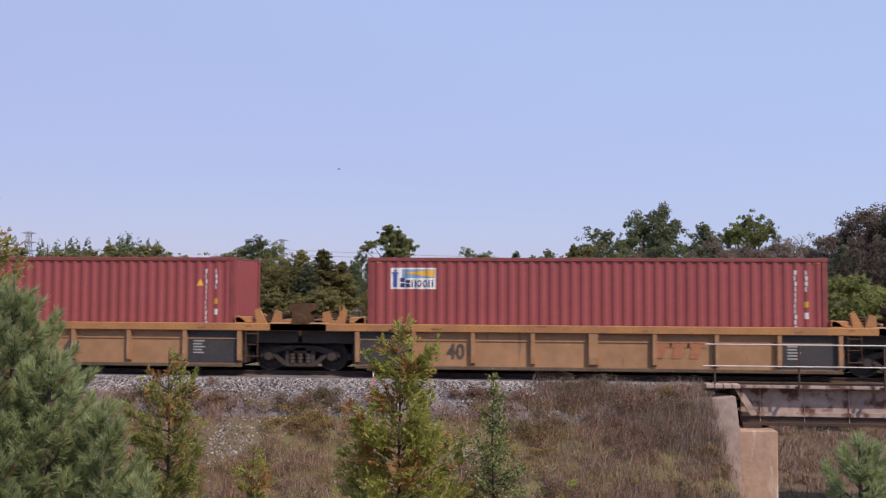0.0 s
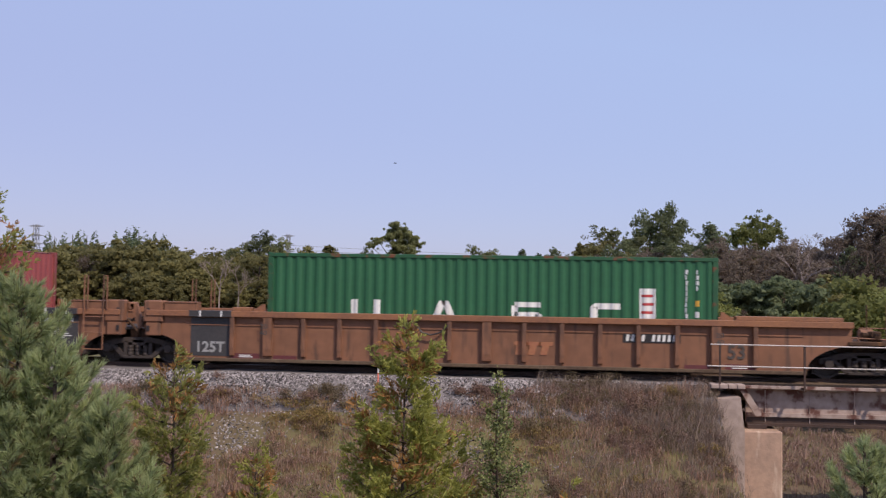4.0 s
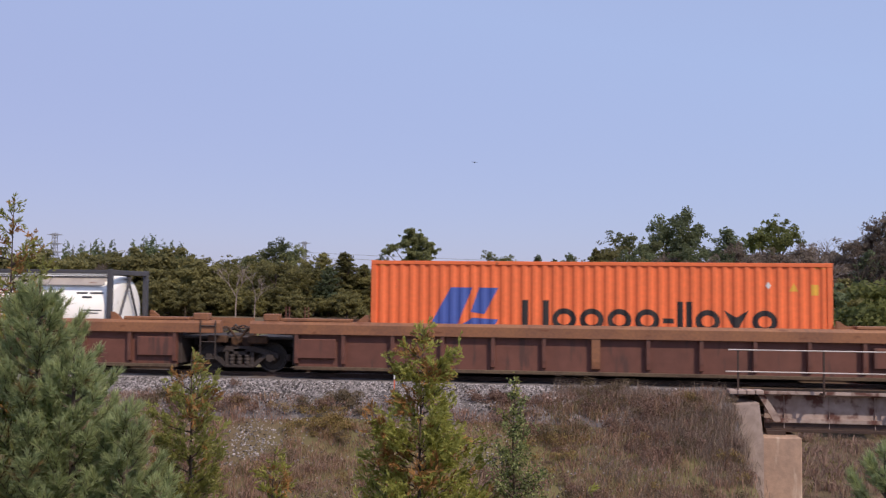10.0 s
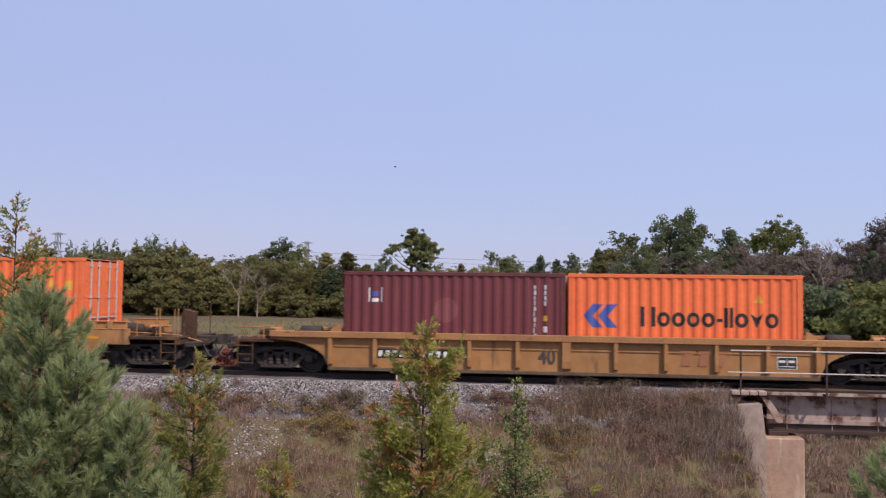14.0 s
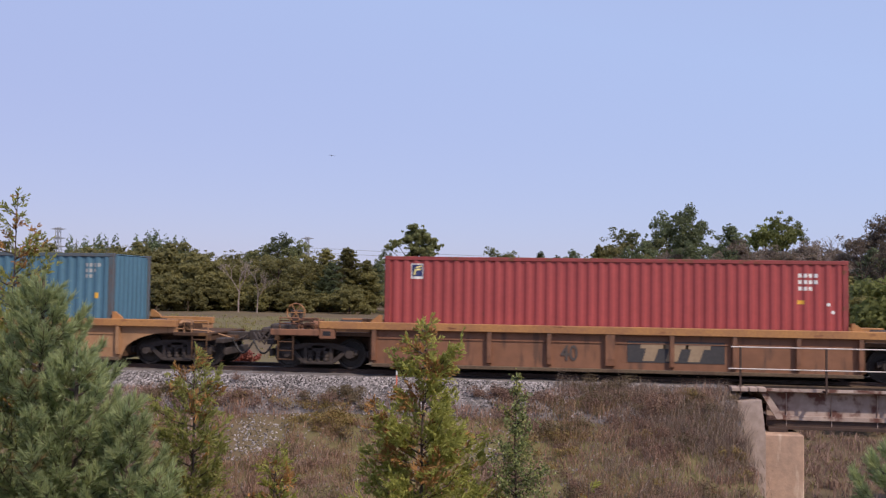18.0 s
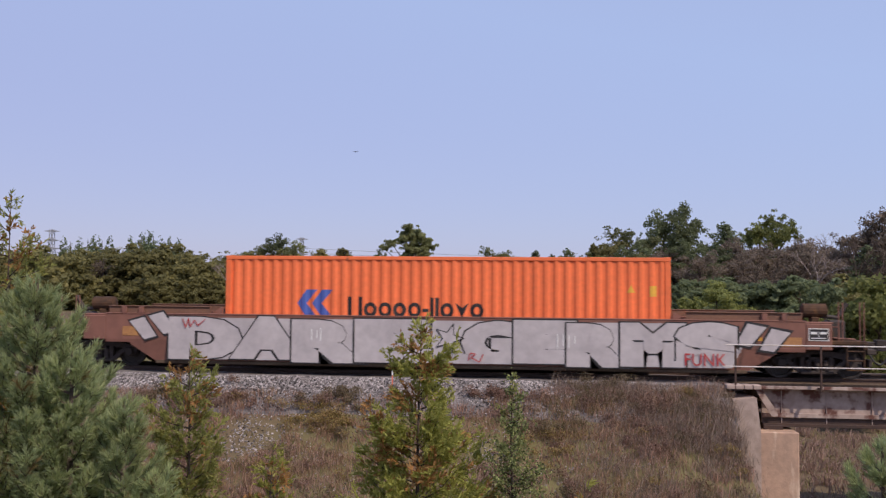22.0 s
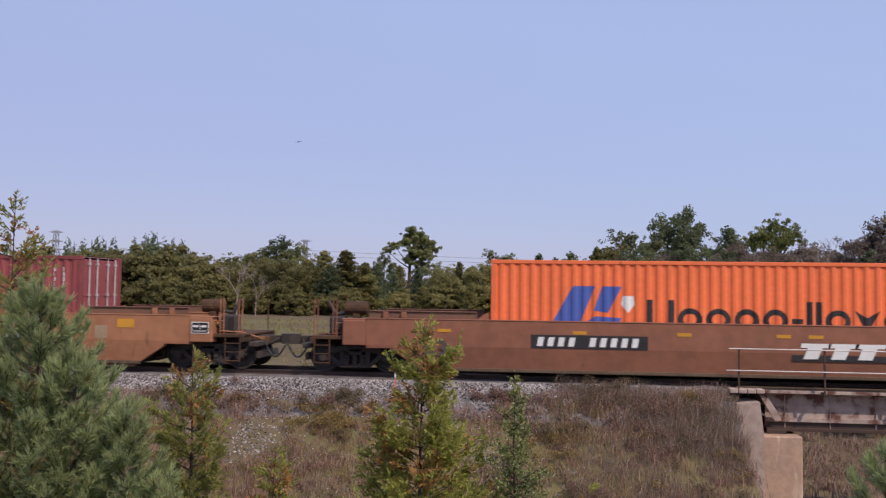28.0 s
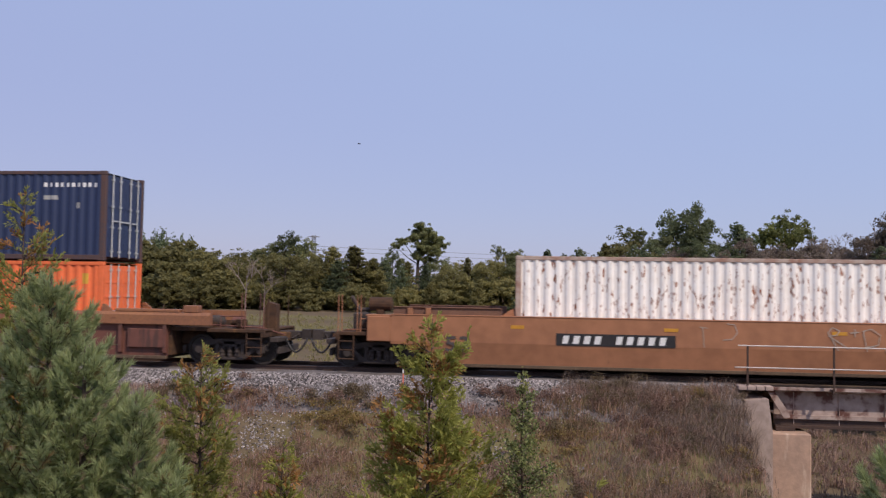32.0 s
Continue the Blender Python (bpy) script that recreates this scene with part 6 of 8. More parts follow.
# three ochre ribbed cars that share trucks
U17, U18, U19 = -357.59, -377.51, -397.06
for u, l, r in ((U17, "shared", "own"), (U18, "shared", "shared"), (U19, "own", "shared")):
    c = well_car(u, "rib53", "yellow", l, r, "ochre well car with ribbed sides and black end panels", CHORD)
    letter(c, "rib53", "53", 6.3, 0.52, 0.46, 0.38, BLACK)
    bar(c, "rib53", 5.9, 0.24, 1.6, 0.22, FADEDRED, "faded_red_patch", -1.364)
    if u != U19:
        bar(c, "rib53", -8.2, 0.26, 1.14, 1.10, DARKPANEL, "black_end_panel")
        letter(c, "rib53", "125T", -8.05, 0.44, 0.82, 0.3, WHITE, 0.03)
        letter(c, "rib53", "53", -8.1, 1.05, 0.18, 0.11, WHITE), letter(c, "rib53", "48", -7.35, 1.05, 0.18, 0.11, WHITE)
    if u != U17:
        bar(c, "rib53", 7.06, 0.26, 1.14, 1.10, DARKPANEL, "black_end_panel")
        panel_print(c, "rib53", 7.12, 0.66)
    else:
        number_bars(c, "rib53", 3.55, 0.74, 1.55, 0.24)
    if u == U18:
        [part("owner_mark", lambda s: s.extrude([(a - 0.09, 0.50), (a + 0.09, 0.50), (a + 0.09, 0.94), (a + 0.27, 0.94), (a + 0.27, 1.08), (a - 0.27, 1.08), (a - 0.27, 0.94), (a - 0.09, 0.94)], 1, -1.374, -1.366), FADEDRED, c, "faded red block") for a in (1.42, 1.7 + 0.42, 2.72)]
        part("hanging_strap", lambda s: s.tube([(-1.95, -1.46, 1.28), (-1.6, -1.5, 0.98), (-1.4, -1.5, 0.98), (-1.0, -1.46, 1.28)], 0.025), BLACK, c)
b = freight_box(U17, FORTY, HC, "cherry", 1, "red corrugated steel container with white door rods")
id_bars(b, FORTY / 2, HC), warning(b, 5.55, 1.0, 0.14)
b = freight_box(U18, FORTY, HC, "cherry", -1, "red corrugated steel container without emblem")
id_bars(b, FORTY / 2, HC), warning(b, 5.5, 1.0, 0.14)
b = freight_box(U19, FORTY, HC, "royal", -1, "royal blue corrugated container with white lettering bars", frame_paint=surface("rusty_blue_frame", (0.16, 0.09, 0.09), (0.10, 0.10, 0.2), rough=0.7))
word_shapes(b, REDMARK, "OB", -5.62, 2.03, 0.49, 0.08, 0.26, 0.78), word_shapes(b, WHITE, "ooooo", -4.74, 2.03, 0.58, 0.06, 0.21, 0.70)
mark(b, "code_bar", WHITE, [rect(5.2 + i * 0.1, 2.42, 0.07, 0.12) for i in range(6)] + [rect(5.2, 2.2, 0.2, 0.1), rect(5.22, 2.0, 0.14, 0.14)])
mark(b, "yellow_plate", YELLOW, [rect(5.55, 1.6, 0.1, 0.16)])

# rust-brown smooth car
U20 = -420.99
c = well_car(U20, "smooth53", "amber", "own", "own", "rust-brown smooth-sided well car with black number plate", poles=True)
number_bars(c, "smooth53", -5.0, 0.80, 3.05, 0.36), bar(c, "smooth53", 1.68, 0.60, 2.6, 0.52, BLACK, "mark_field", -1.49), maker_bars(c, "smooth53", 1.85, 0.66, 2.2, 0.40, WHITE)
letter(c, "smooth53", "53", -7.9, 0.55, 0.66, 0.42, CHARCOAL), reflectors(c, "smooth53", (-7.5, -3.9, -1.2, 1.3, 2.1, 5.1, 7.5), 1.18), tag_box(c, "smooth53", 9.52, 1.02)
b = freight_box(U20, FORTY, HC, "orange", 1, "bright orange corrugated container with blue emblem and black lettering bars")
swoosh(b, -4.45, 1.2, 1.85, 1.0), word_shapes(b, BLACK, LINER, -1.95, 1.06, 0.80, 0.11), warning(b, 4.95, 2.05, 0.24), mark(b, "yellow_label", YELLOW, [rect(5.55, 2.0, 0.18, 0.3)])
mark(b, "white_shield", WHITE, [[(-2.62, 1.72), (-2.44, 1.5), (-2.26, 1.72), (-2.3, 1.95), (-2.58, 1.95)]])

def ribbon(s, pts, w, y):
    """A painted stroke of constant width with round joints; each piece lies a hair before the last."""
    for i, (ax, az) in enumerate(pts):
        s.add([(ax + w * math.cos(k * 0.5236), y - i * 0.00012, az + w * math.sin(k * 0.5236)) for k in range(12)], [tuple(range(12))])
        if i:
            bx, bz = pts[i - 1]
            d = math.hypot(ax - bx, az - bz) + 1e-6
            nx_, nz = -(az - bz) / d * w, (ax - bx) / d * w
            s.add([(ax + nx_, y - i * 0.00012 - 0.00006, az + nz), (ax - nx_, y - i * 0.00012 - 0.00006, az - nz), (bx - nx_, y - i * 0.00012 - 0.00006, bz - nz), (bx + nx_, y - i * 0.00012 - 0.00006, bz + nz)], [(0, 1, 2, 3)])


STROKES = {
    "E": [[(0.95, 0.92), (0.25, 0.95), (0.12, 0.5), (0.12, 0.08), (0.95, 0.02)], [(0.15, 0.5), (0.72, 0.52)]], "A": [[(0.05, 0.02), (0.42, 0.95), (0.85, 0.02)], [(0.25, 0.34), (0.7, 0.34)]],
    "S": [[(0.92, 0.85), (0.5, 1.0), (0.15, 0.78), (0.35, 0.55), (0.75, 0.42), (0.85, 0.18), (0.5, 0.0), (0.05, 0.12)]], "I": [[(0.5, 0.02), (0.5, 0.66)], [(0.5, 0.98), (0.53, 1.0)]],
    "L": [[(0.2, 1.0), (0.25, 0.5), (0.22, 0.1), (0.7, 0.2), (1.15, 0.25), (1.25, 0.0)]],
    "a": [[(0.0, 1.0), (0.25, 0.6), (0.1, 0.35), (0.3, 0.0)], [(0.95, 1.05), (0.35, 0.55), (0.75, 0.35), (1.05, 0.0)]], "b": [[(1.0, 0.9), (0.3, 1.0), (0.05, 0.55), (0.5, 0.45), (0.1, 0.1), (0.95, 0.0)]],
    "c": [[(0.45, 1.08), (0.05, 0.6), (0.4, 0.0), (0.95, 0.35), (0.7, 0.95), (0.35, 0.8)]], "d": [[(-0.1, 0.95), (0.55, 0.6), (0.3, 0.3), (0.95, 0.05)], [(1.0, 1.05), (0.6, 0.7), (0.15, 0.0)]],
    "e": [[(1.0, 1.0), (0.2, 0.85), (0.55, 0.6), (0.15, 0.35), (0.6, 0.2), (1.05, 0.02)]], "f": [[(0.05, -0.02), (0.25, 0.6), (0.1, 1.0), (0.8, 0.85), (0.35, 0.5), (1.0, 0.15), (1.5, 0.3), (1.8, -0.02)]],
}


def bubble(car, word, x, w, z, h, thick, fill, rim, halo, accents=None, gleam=None):
    """Swollen sprayed letters: a pale halo behind all, then each letter's dark rim and fill, with small accents."""
    step = w / len(word)

    def placed(i, ch, grow=0.0):
        dz = 0.05 * math.sin(i * 2.3)
        return [[(x + (i + 0.08 + px * 0.84) * step, z + dz + pz * h) for px, pz in pts] for pts in STROKES[ch]]
    for i, ch in enumerate(word):
        part("graffiti_halo", lambda s: [ribbon(s, p, thick + 0.07, -1.5190 - 0.0001 * i - 0.002 * j) for j, p in enumerate(placed(i, ch))], halo, car)
    for i, ch in enumerate(word):
        y = -1.525 - 0.006 * i
        part("graffiti_outline", lambda s: [ribbon(s, p, thick + 0.045, y - 0.0012 * j) for j, p in enumerate(placed(i, ch))], rim, car)
        part("graffiti_letter", lambda s: [ribbon(s, p, thick, y - 0.0036 - 0.0011 * j) for j, p in enumerate(placed(i, ch))], fill, car)
        if gleam:
            part("graffiti_gleam", lambda s: [ribbon(s, [(a - thick * 0.4, b + thick * 0.45) for a, b in p[:max(2, len(p) // 2)]], thick * 0.13, y - 0.0058) for p in placed(i, ch)], gleam, car)
        if accents:
            part("graffiti_accent", lambda s: [s.extrude([(x + i * step - 0.04, z + h * q), (x + i * step + 0.09, z + h * q + 0.03), (x + i * step + 0.11, z + h * q + 0.12), (x + i * step - 0.02, z + h * q + 0.09)], 1, y - 0.0004, y + 0.0006) for q in (0.25, 0.6, 0.82)], accents, car)


def blobs(car, x0, x1, n, size, material, seed, y):
    """Sprayed clouds of paint."""
    g = random.Random(seed)

    def cloud(s):
        for i in range(n):
            x, z, q = g.uniform(x0, x1), g.uniform(0.36, 1.38), g.uniform(*size)
            q = min(q, 1.47 - z, z - 0.25)
            s.add([(x + q * math.cos(k * 0.45) * (1 + 0.15 * math.sin(k * 2.7 + i)), y - 0.00015 * i, z + q * math.sin(k * 0.45)) for k in range(14)], [tuple(range(14))])
    part("graffiti_field", cloud, material, car)


def scrawl(car, x, z, w, h, seed, material):
    """A quick illegible tag."""
    g = random.Random(seed)
    part("graffiti_scrawl", lambda s: [s.tube([(x + w * (k + 0.5 * g.random()) / 9, -1.537, z - j * h * 1.1 + g.uniform(0, h)) for k in range(10)], 0.010, 4) for j in range(2)], material, car)


# three smooth orange-brown cars that share trucks, with graffiti
U21, U22, U23 = -444.89, -464.5, -484.23
for u, l, r in ((U21, "shared", "own"), (U22, "shared", "shared"), (U23, "own", "shared")):
    c = well_car(u, "smooth53", "tawny", l, r, {U21: "orange-brown smooth well car with teal graffiti", U22: "orange-brown smooth well car with pink and dark blue graffiti",
                                                 U23: "orange-brown smooth-sided well car with scratched tags"}[u], poles=True)
    letter(c, "smooth53", "53", -7.95, 0.55, 0.66, 0.42, CHARCOAL)
    if u != U23:
        # black panel; its slanting lower part paints the shade under the slope
        part("black_end_panel", lambda s: s.extrude([(-9.44, 1.49), (-8.30, 1.49), (-8.30, 0.81), (-8.72, 0.81), (-9.0, 1.02), (-9.44, 1.02)], 1, -1.509, -1.502), DARKPANEL, c)
        part("end_bracket", lambda s: s.box(-9.66, -9.44, -1.50, -1.36, 1.04, 1.30, 0.02), DARKPANEL, c)
        bar(c, "smooth53", -8.46, 0.84, 0.18, 0.17, CREAM, "notice_plate", -1.512)
        letter(c, "smooth53", "125 T", -9.22, 1.16, 0.72, 0.20, WHITE)
    if u != U21:
        part("black_end_panel", lambda s: s.extrude([(8.52, 1.44), (9.44, 1.44), (9.44, 0.84), (8.60, 0.84), (8.52, 1.0)], 1, -1.509, -1.502), DARKPANEL, c)
    reflectors(c, "smooth53", (-6.2, -2.2, 2.0, 4.5, 7.4), 1.2)
    if u != U22:
        number_bars(c, "smooth53", 1.6 if u == U21 else -5.0, 0.78, 3.1, 0.32)
        bar(c, "smooth53", 7.35, 1.15, 0.5, 0.24, AMBER, "amber_plate", -1.506), bar(c, "smooth53", 6.7, 0.84, 0.36, 0.36, TAN, "pale_tag")
    if u == U21:
        blobs(c, -7.0, -6.2, 7, (0.08, 0.22), BOX["crimson"], 3, -1.509)
        part("graffiti_field", lambda s: s.extrude([(-6.35, 0.26), (-6.6, 0.7), (-6.4, 1.1), (-6.1, 1.47), (-1.5, 1.47), (-1.1, 1.1), (-1.3, 0.6), (-1.0, 0.26)], 1, -1.5075, -1.503), BOX["crimson"], c)
        bubble(c, "abcdef", -5.75, 4.6, 0.38, 0.98, 0.105, TEALP, INKP, WHITE, None, LIME)
        for i, x in enumerate((-8.2, -7.2, -0.2)):
            scrawl(c, x, 1.12, 0.55, 0.16, 40 + i, WHITE)
        tag_box(c, "smooth53", 9.52, 1.02)
    if u == U22:
        g = random.Random(9)
        blobs(c, -6.9, -2.4, 46, (0.15, 0.36), PINKP, 1, -1.507)
        blobs(c, -7.2, -1.9, 16, (0.08, 0.24), PURPLEP, 2, -1.5145)
        part("graffiti_field", lambda s: [s.extrude(p, 1, -1.5075, -1.503) for p in ([(1.23, 0.25), (1.13, 0.62), (1.34, 0.94), (1.18, 1.22), (1.39, 1.48), (2.66, 1.48), (2.66, 0.25)], [(6.59, 0.99), (6.68, 1.48), (6.95, 1.47), (7.61, 1.36), (7.56, 1.08), (7.23, 0.9), (7.2, 0.71), (7.51, 0.59), (7.41, 0.47), (7.82, 0.41), (8.3, 0.36), (8.25, 0.25), (6.59, 0.25)])], PINKP, c)
        blobs(c, 1.3, 2.0, 4, (0.05, 0.12), WHITE, 10, -1.511)
        blobs(c, 7.0, 7.9, 6, (0.04, 0.09), WHITE, 8, -1.5135)
        blobs(c, -3.0, -1.8, 5, (0.05, 0.12), PURPLEP, 9, -1.5135)
        for i, (x, z) in enumerate(((-7.75, 1.12), (-7.75, 0.42), (-2.35, 1.2), (1.15, 1.0), (0.85, 0.5), (8.1, 0.74), (-2.2, 0.45))):
            scrawl(c, x, z, 0.5, 0.15, 60 + i, WHITE)
        bubble(c, "EASIL", -6.35, 3.55, 0.45, 0.86, 0.165, SILVERDK, BLACK, WHITE, SKYP, GREY)
        bar(c, "smooth53", -1.5, 0.68, 2.5, 0.5, BLACK, "mark_field", -1.517), [part("owner_mark", lambda s: s.extrude([(a - 0.18, 0.73), (a + 0.20, 0.73), (a + 0.34, 1.02), (a + 0.52, 1.02), (a + 0.56, 1.13), (a - 0.24, 1.13), (a - 0.28, 1.02), (a - 0.04, 1.02)], 1, -1.531, -1.523), WHITE, c) for a in (-0.98, -0.25, 0.52)]
        part("mark_stripes", lambda s: [s.box(-1.0, 0.75, -1.5225, -1.5195, z, z + 0.016) for z in (0.82, 0.87, 0.92)], GREY, c)
        part("dark_graffiti", lambda s: [s.extrude(p, 1, -1.522, -1.518) for p in ([(2.11, 0.27), (2.11, 1.19), (2.83, 1.0), (2.83, 0.27)], [(2.83, 0.27), (2.83, 1.0), (2.56, 1.22), (2.61, 1.47), (4.3, 1.47), (4.3, 0.27)], [(4.3, 0.27), (4.3, 1.47), (6.7, 1.47), (6.57, 0.99), (7.09, 1.05), (7.07, 0.27)])], INKP, c)
        part("orange_gap", lambda s: s.extrude([(6.29, 1.35), (6.61, 1.38), (6.56, 1.09), (6.34, 1.12)], 1, -1.5255, -1.5225), CAR["tawny"], c)
        part("pale_blue_block", lambda s: [s.extrude(p, 1, -1.5285, -1.525) for p in ([(1.85, 1.19), (2.11, 1.18), (2.18, 0.27), (1.88, 0.27)], [(2.56, 1.45), (2.88, 1.46), (2.82, 1.05), (2.6, 1.18)], [(2.93, 0.8), (3.06, 1.0), (3.13, 0.73), (3.01, 0.69)], [(5.46, 1.14), (5.68, 1.15), (5.62, 1.04)])], SKYP, c)
        part("dark_graffiti_rim", lambda s: [ribbon(s, pts, 0.014, -1.53 - 0.003 * j) for j, pts in enumerate((
            [(3.43, 1.46), (3.35, 1.18), (3.43, 0.99), (3.33, 0.85)],
            [(3.86, 1.43), (3.89, 1.17), (4.14, 1.13), (4.3, 1.46)],
            [(4.55, 1.45), (4.55, 1.08), (4.65, 0.66), (4.87, 0.59), (4.91, 0.31)],
            [(4.81, 1.29), (4.96, 0.94), (4.83, 0.92), (5.07, 0.31)],
            [(5.17, 1.46), (5.11, 1.08), (5.07, 0.57), (5.17, 0.29)],
            [(5.72, 1.45), (5.57, 1.08), (5.82, 0.59), (5.8, 0.29)],
            [(6.7, 1.46), (6.47, 0.8), (6.24, 0.77), (6.31, 0.95)],
            [(6.57, 0.99), (7.08, 1.05), (7.07, 0.29)],
            [(1.86, 0.29), (1.85, 1.19), (2.13, 1.19)]))], SKYP, c)
        bar(c, "smooth53", 8.12, 0.96, 0.52, 0.40, COAMING, "brown_patch", -1.5125)
    if u == U23:
        part("scratched_tag", lambda s: [ribbon(s, [(x + a, 0.82 + b) for a, b in pts], 0.013, -1.510 - 0.002 * j) for j, (x, pts) in enumerate((
            (-1.3, ((0.12, 0), (0.08, 0.52), (0.0, 0.52), (0.2, 0.5))), (-0.7, ((0, 0.2), (0.22, 0.22), (0.36, 0.4), (0.28, 0.6), (0.1, 0.62))),
            (1.9, ((0.25, 0), (0.0, 0.45), (0.1, 0.58), (0.28, 0.5), (0.2, 0.38), (0.02, 0.36), (0.5, 0.05))), (2.45, ((0, 0.45), (0.2, 0.47))), (2.55, ((0, 0.36), (0, 0.54))),
            (2.75, ((0.1, 0), (0.0, 0.5), (0.2, 0.56), (0.42, 0.4), (0.36, 0.15), (0.1, 0.1))), (3.3, ((0.2, 0.6), (0.02, 0.52), (0.2, 0.42), (0.0, 0.0), (0.4, 0.06), (0.25, 0.55), (0.7, 0.02), (0.62, 0.5)))))], CHALK, c)
b = freight_box(U21, FORTY, HC, "red", 1, "brick-red corrugated steel container with a small square plate")
leaf_logo(b, FORTY / 2, HC), id_bars(b, FORTY / 2, HC), warning(b, 4.95, 1.8, 0.22)
b = freight_box(U22, FORTY, HC, "steel", 1, "steel-blue corrugated container with a dark slanting stain", frame_paint=surface("grey_brown_frame", (0.13, 0.10, 0.10), (0.09, 0.09, 0.11), rough=0.7))
mark(b, "slanting_stain", BOX["navy"], [[(-2.1, 0.95), (1.6, 0.95), (0.85, 1.2), (0.8, 2.25)]], "dark slanting stain")
id_bars(b, FORTY / 2, HC)
b = freight_box(U23, FORTY, HC, "white", 1, "white corrugated container bitten through with rust", frame_paint=surface("rusty_white_frame", (0.30, 0.14, 0.09), (0.5, 0.42, 0.36), rough=0.8, grain=6))

# last car in view, stacked two high
U24 = -508.21
c = well_car(U24, "box48", "dark", "shared", "own", "brown well car with boxes stacked two high", CHORD_ORANGE)
tag_box(c, "box48", 7.3, 0.5)
b = freight_box(U24, FORTY, STD, "orange", 1, "bright orange corrugated container under another")
mark(b, "yellow_label", YELLOW, [rect(5.45, 1.95, 0.2, 0.3)])
b = freight_box(U24, FORTY, STD, "ink", 1, "dark blue corrugated container stacked on an orange one", base=BASE + STD + 0.03, frame_paint=surface("rusty_ink_frame", (0.12, 0.06, 0.045), (0.06, 0.05, 0.06), rough=0.8))
mark(b, "code_bar", WHITE, [rect(4.2 + i * 0.17, 2.12, 0.09, 0.12) for i in range(10)])
mark(b, "pale_labels", GREY, [rect(4.2, 1.75, 0.42, 0.12), rect(5.2, 1.5, 0.12, 0.17)])

# ---- ground, track and bridge ----
GULLY_L, GULLY_R = 6.2, 17.5


def smooth(a, b, x):
    q = max(0.0, min(1.0, (x - a) / (b - a)))
    return q * q * (3 - 2 * q)


def lerp_rows(rows, x):
    for (a, p), (b, q) in zip(rows, rows[1:]):
        if x <= b:
            return p + (q - p) * max(0.0, (x - a)) / (b - a)
    return rows[-1][1]


PROFILE = [(-400, 0.6), (-40, 0.9), (-25.4, 0.75), (-11.5, -3.6), (-10, -3.7), (-3.5, -0.78), (-2.9, -0.52), (-2.2, -0.40), (2.2, -0.40), (3.4, -0.75), (6, -0.95), (30, -0.8), (90, -0.9), (400, 1.0), (2500, 6.0)]


def ground_z(x, y):
    z = lerp_rows(PROFILE, y)
    cut = smooth(GULLY_L - 1.0, GULLY_L + 0.2, x) * (1 - smooth(GULLY_R - 0.2, GULLY_R + 1.0, x)) if -1.75 < y < 2.6 else \
        smooth(4.52, 4.72 + 0.12 * max(0.0, -3.5 - y), x) * (1 - smooth(GULLY_R - 1.0, GULLY_R + 3.0, x))
    low = -4.2 + 3.2 * smooth(12, 34, y) + (0.25 * (y + 30) / 20 if y < -10 else 0)
    z = z + (min(z, low) - z) * cut * (1 - smooth(30, 45, y))
    n = noise.noise((x * 0.35, y * 0.35, 0)) * 0.12 + noise.noise((x * 1.3, y * 1.3, 4)) * 0.05
    return z + n * smooth(2.6, 4.5, abs(y)) if abs(y) < 60 else z + noise.noise((x * 0.01, y * 0.01, 2)) * 1.2 * smooth(60, 200, abs(y))


def spread(a, b, steps):
    return [a + (b - a) * i / steps for i in range(steps)]


gx = spread(-2500, -640, 6) + spread(-640, -60, 40) + spread(-60, -20, 20) + spread(-20, 4.4, 61) + spread(4.4, 4.9, 6) + spread(4.9, 24, 48) + spread(24, 80, 24) + spread(80, 2500, 8) + [2500]
gy = spread(-900, -60, 6) + spread(-60, -12, 24) + spread(-12, 12, 70) + spread(12, 60, 30) + spread(60, 200, 20) + spread(200, 3500, 10) + [3500]
verts = [(x, y, ground_z(x, y)) for y in gy for x in gx]
nx = len(gx)
faces = [(j * nx + i, j * nx + i + 1, (j + 1) * nx + i + 1, (j + 1) * nx + i) for j in range(len(gy) - 1) for i in range(nx - 1)]
FIELD = surface("dry_field", (0.155, 0.115, 0.07), (0.10, 0.074, 0.046), rough=1.0, grain=3, blotch=0.12, rust=(0.15, 0.13, 0.06), rust_at=0.5, rust_scale=0.06, bump=0.5, bump_scale=5)
tagged(new("ground", big_mesh("ground", verts, faces, FIELD, True)), "dry grassy ground with an embankment and a gully", "ground", kind="structure")


BEDPROF = [(-3.45, -0.70), (-3.0, -0.46), (-2.6, -0.30), (-2.2, -0.14), (-1.9, -0.04), (-1.6, -0.02)]


def top_z(x, y):
    """Height of what lies on top at (x, y): the ground or the ballast's shoulder."""
    return max(ground_z(x, y), lerp_rows(BEDPROF, y) if x < 4.6 and -3.45 < y < -1.6 else -9)


def bed_sheet(x0, x1, steps):
    prof = [(-3.9, -1.25), (-3.45, -0.74), (-3.0, -0.47), (-2.6, -0.30), (-2.2, -0.14), (-1.9, -0.04), (-1.6, -0.02), (0, -0.02), (1.6, -0.02), (1.9, -0.04), (2.6, -0.30), (3.45, -0.70)]
    v, f, m = [], [], len(prof)
    for i in range(steps + 1):
        x = x0 + (x1 - x0) * i / steps
        for y, z in prof:
            v.append((x, y + noise.noise((x * 0.7, y, 1)) * 0.12 * (abs(y) > 2), z + noise.noise((x * 2.2, y * 2.2, 5)) * 0.03))
    for i in range(steps):
        for j in range(m - 1):
            f.append((i * m + j, (i + 1) * m + j, (i + 1) * m + j + 1, i * m + j + 1))
    return v, f


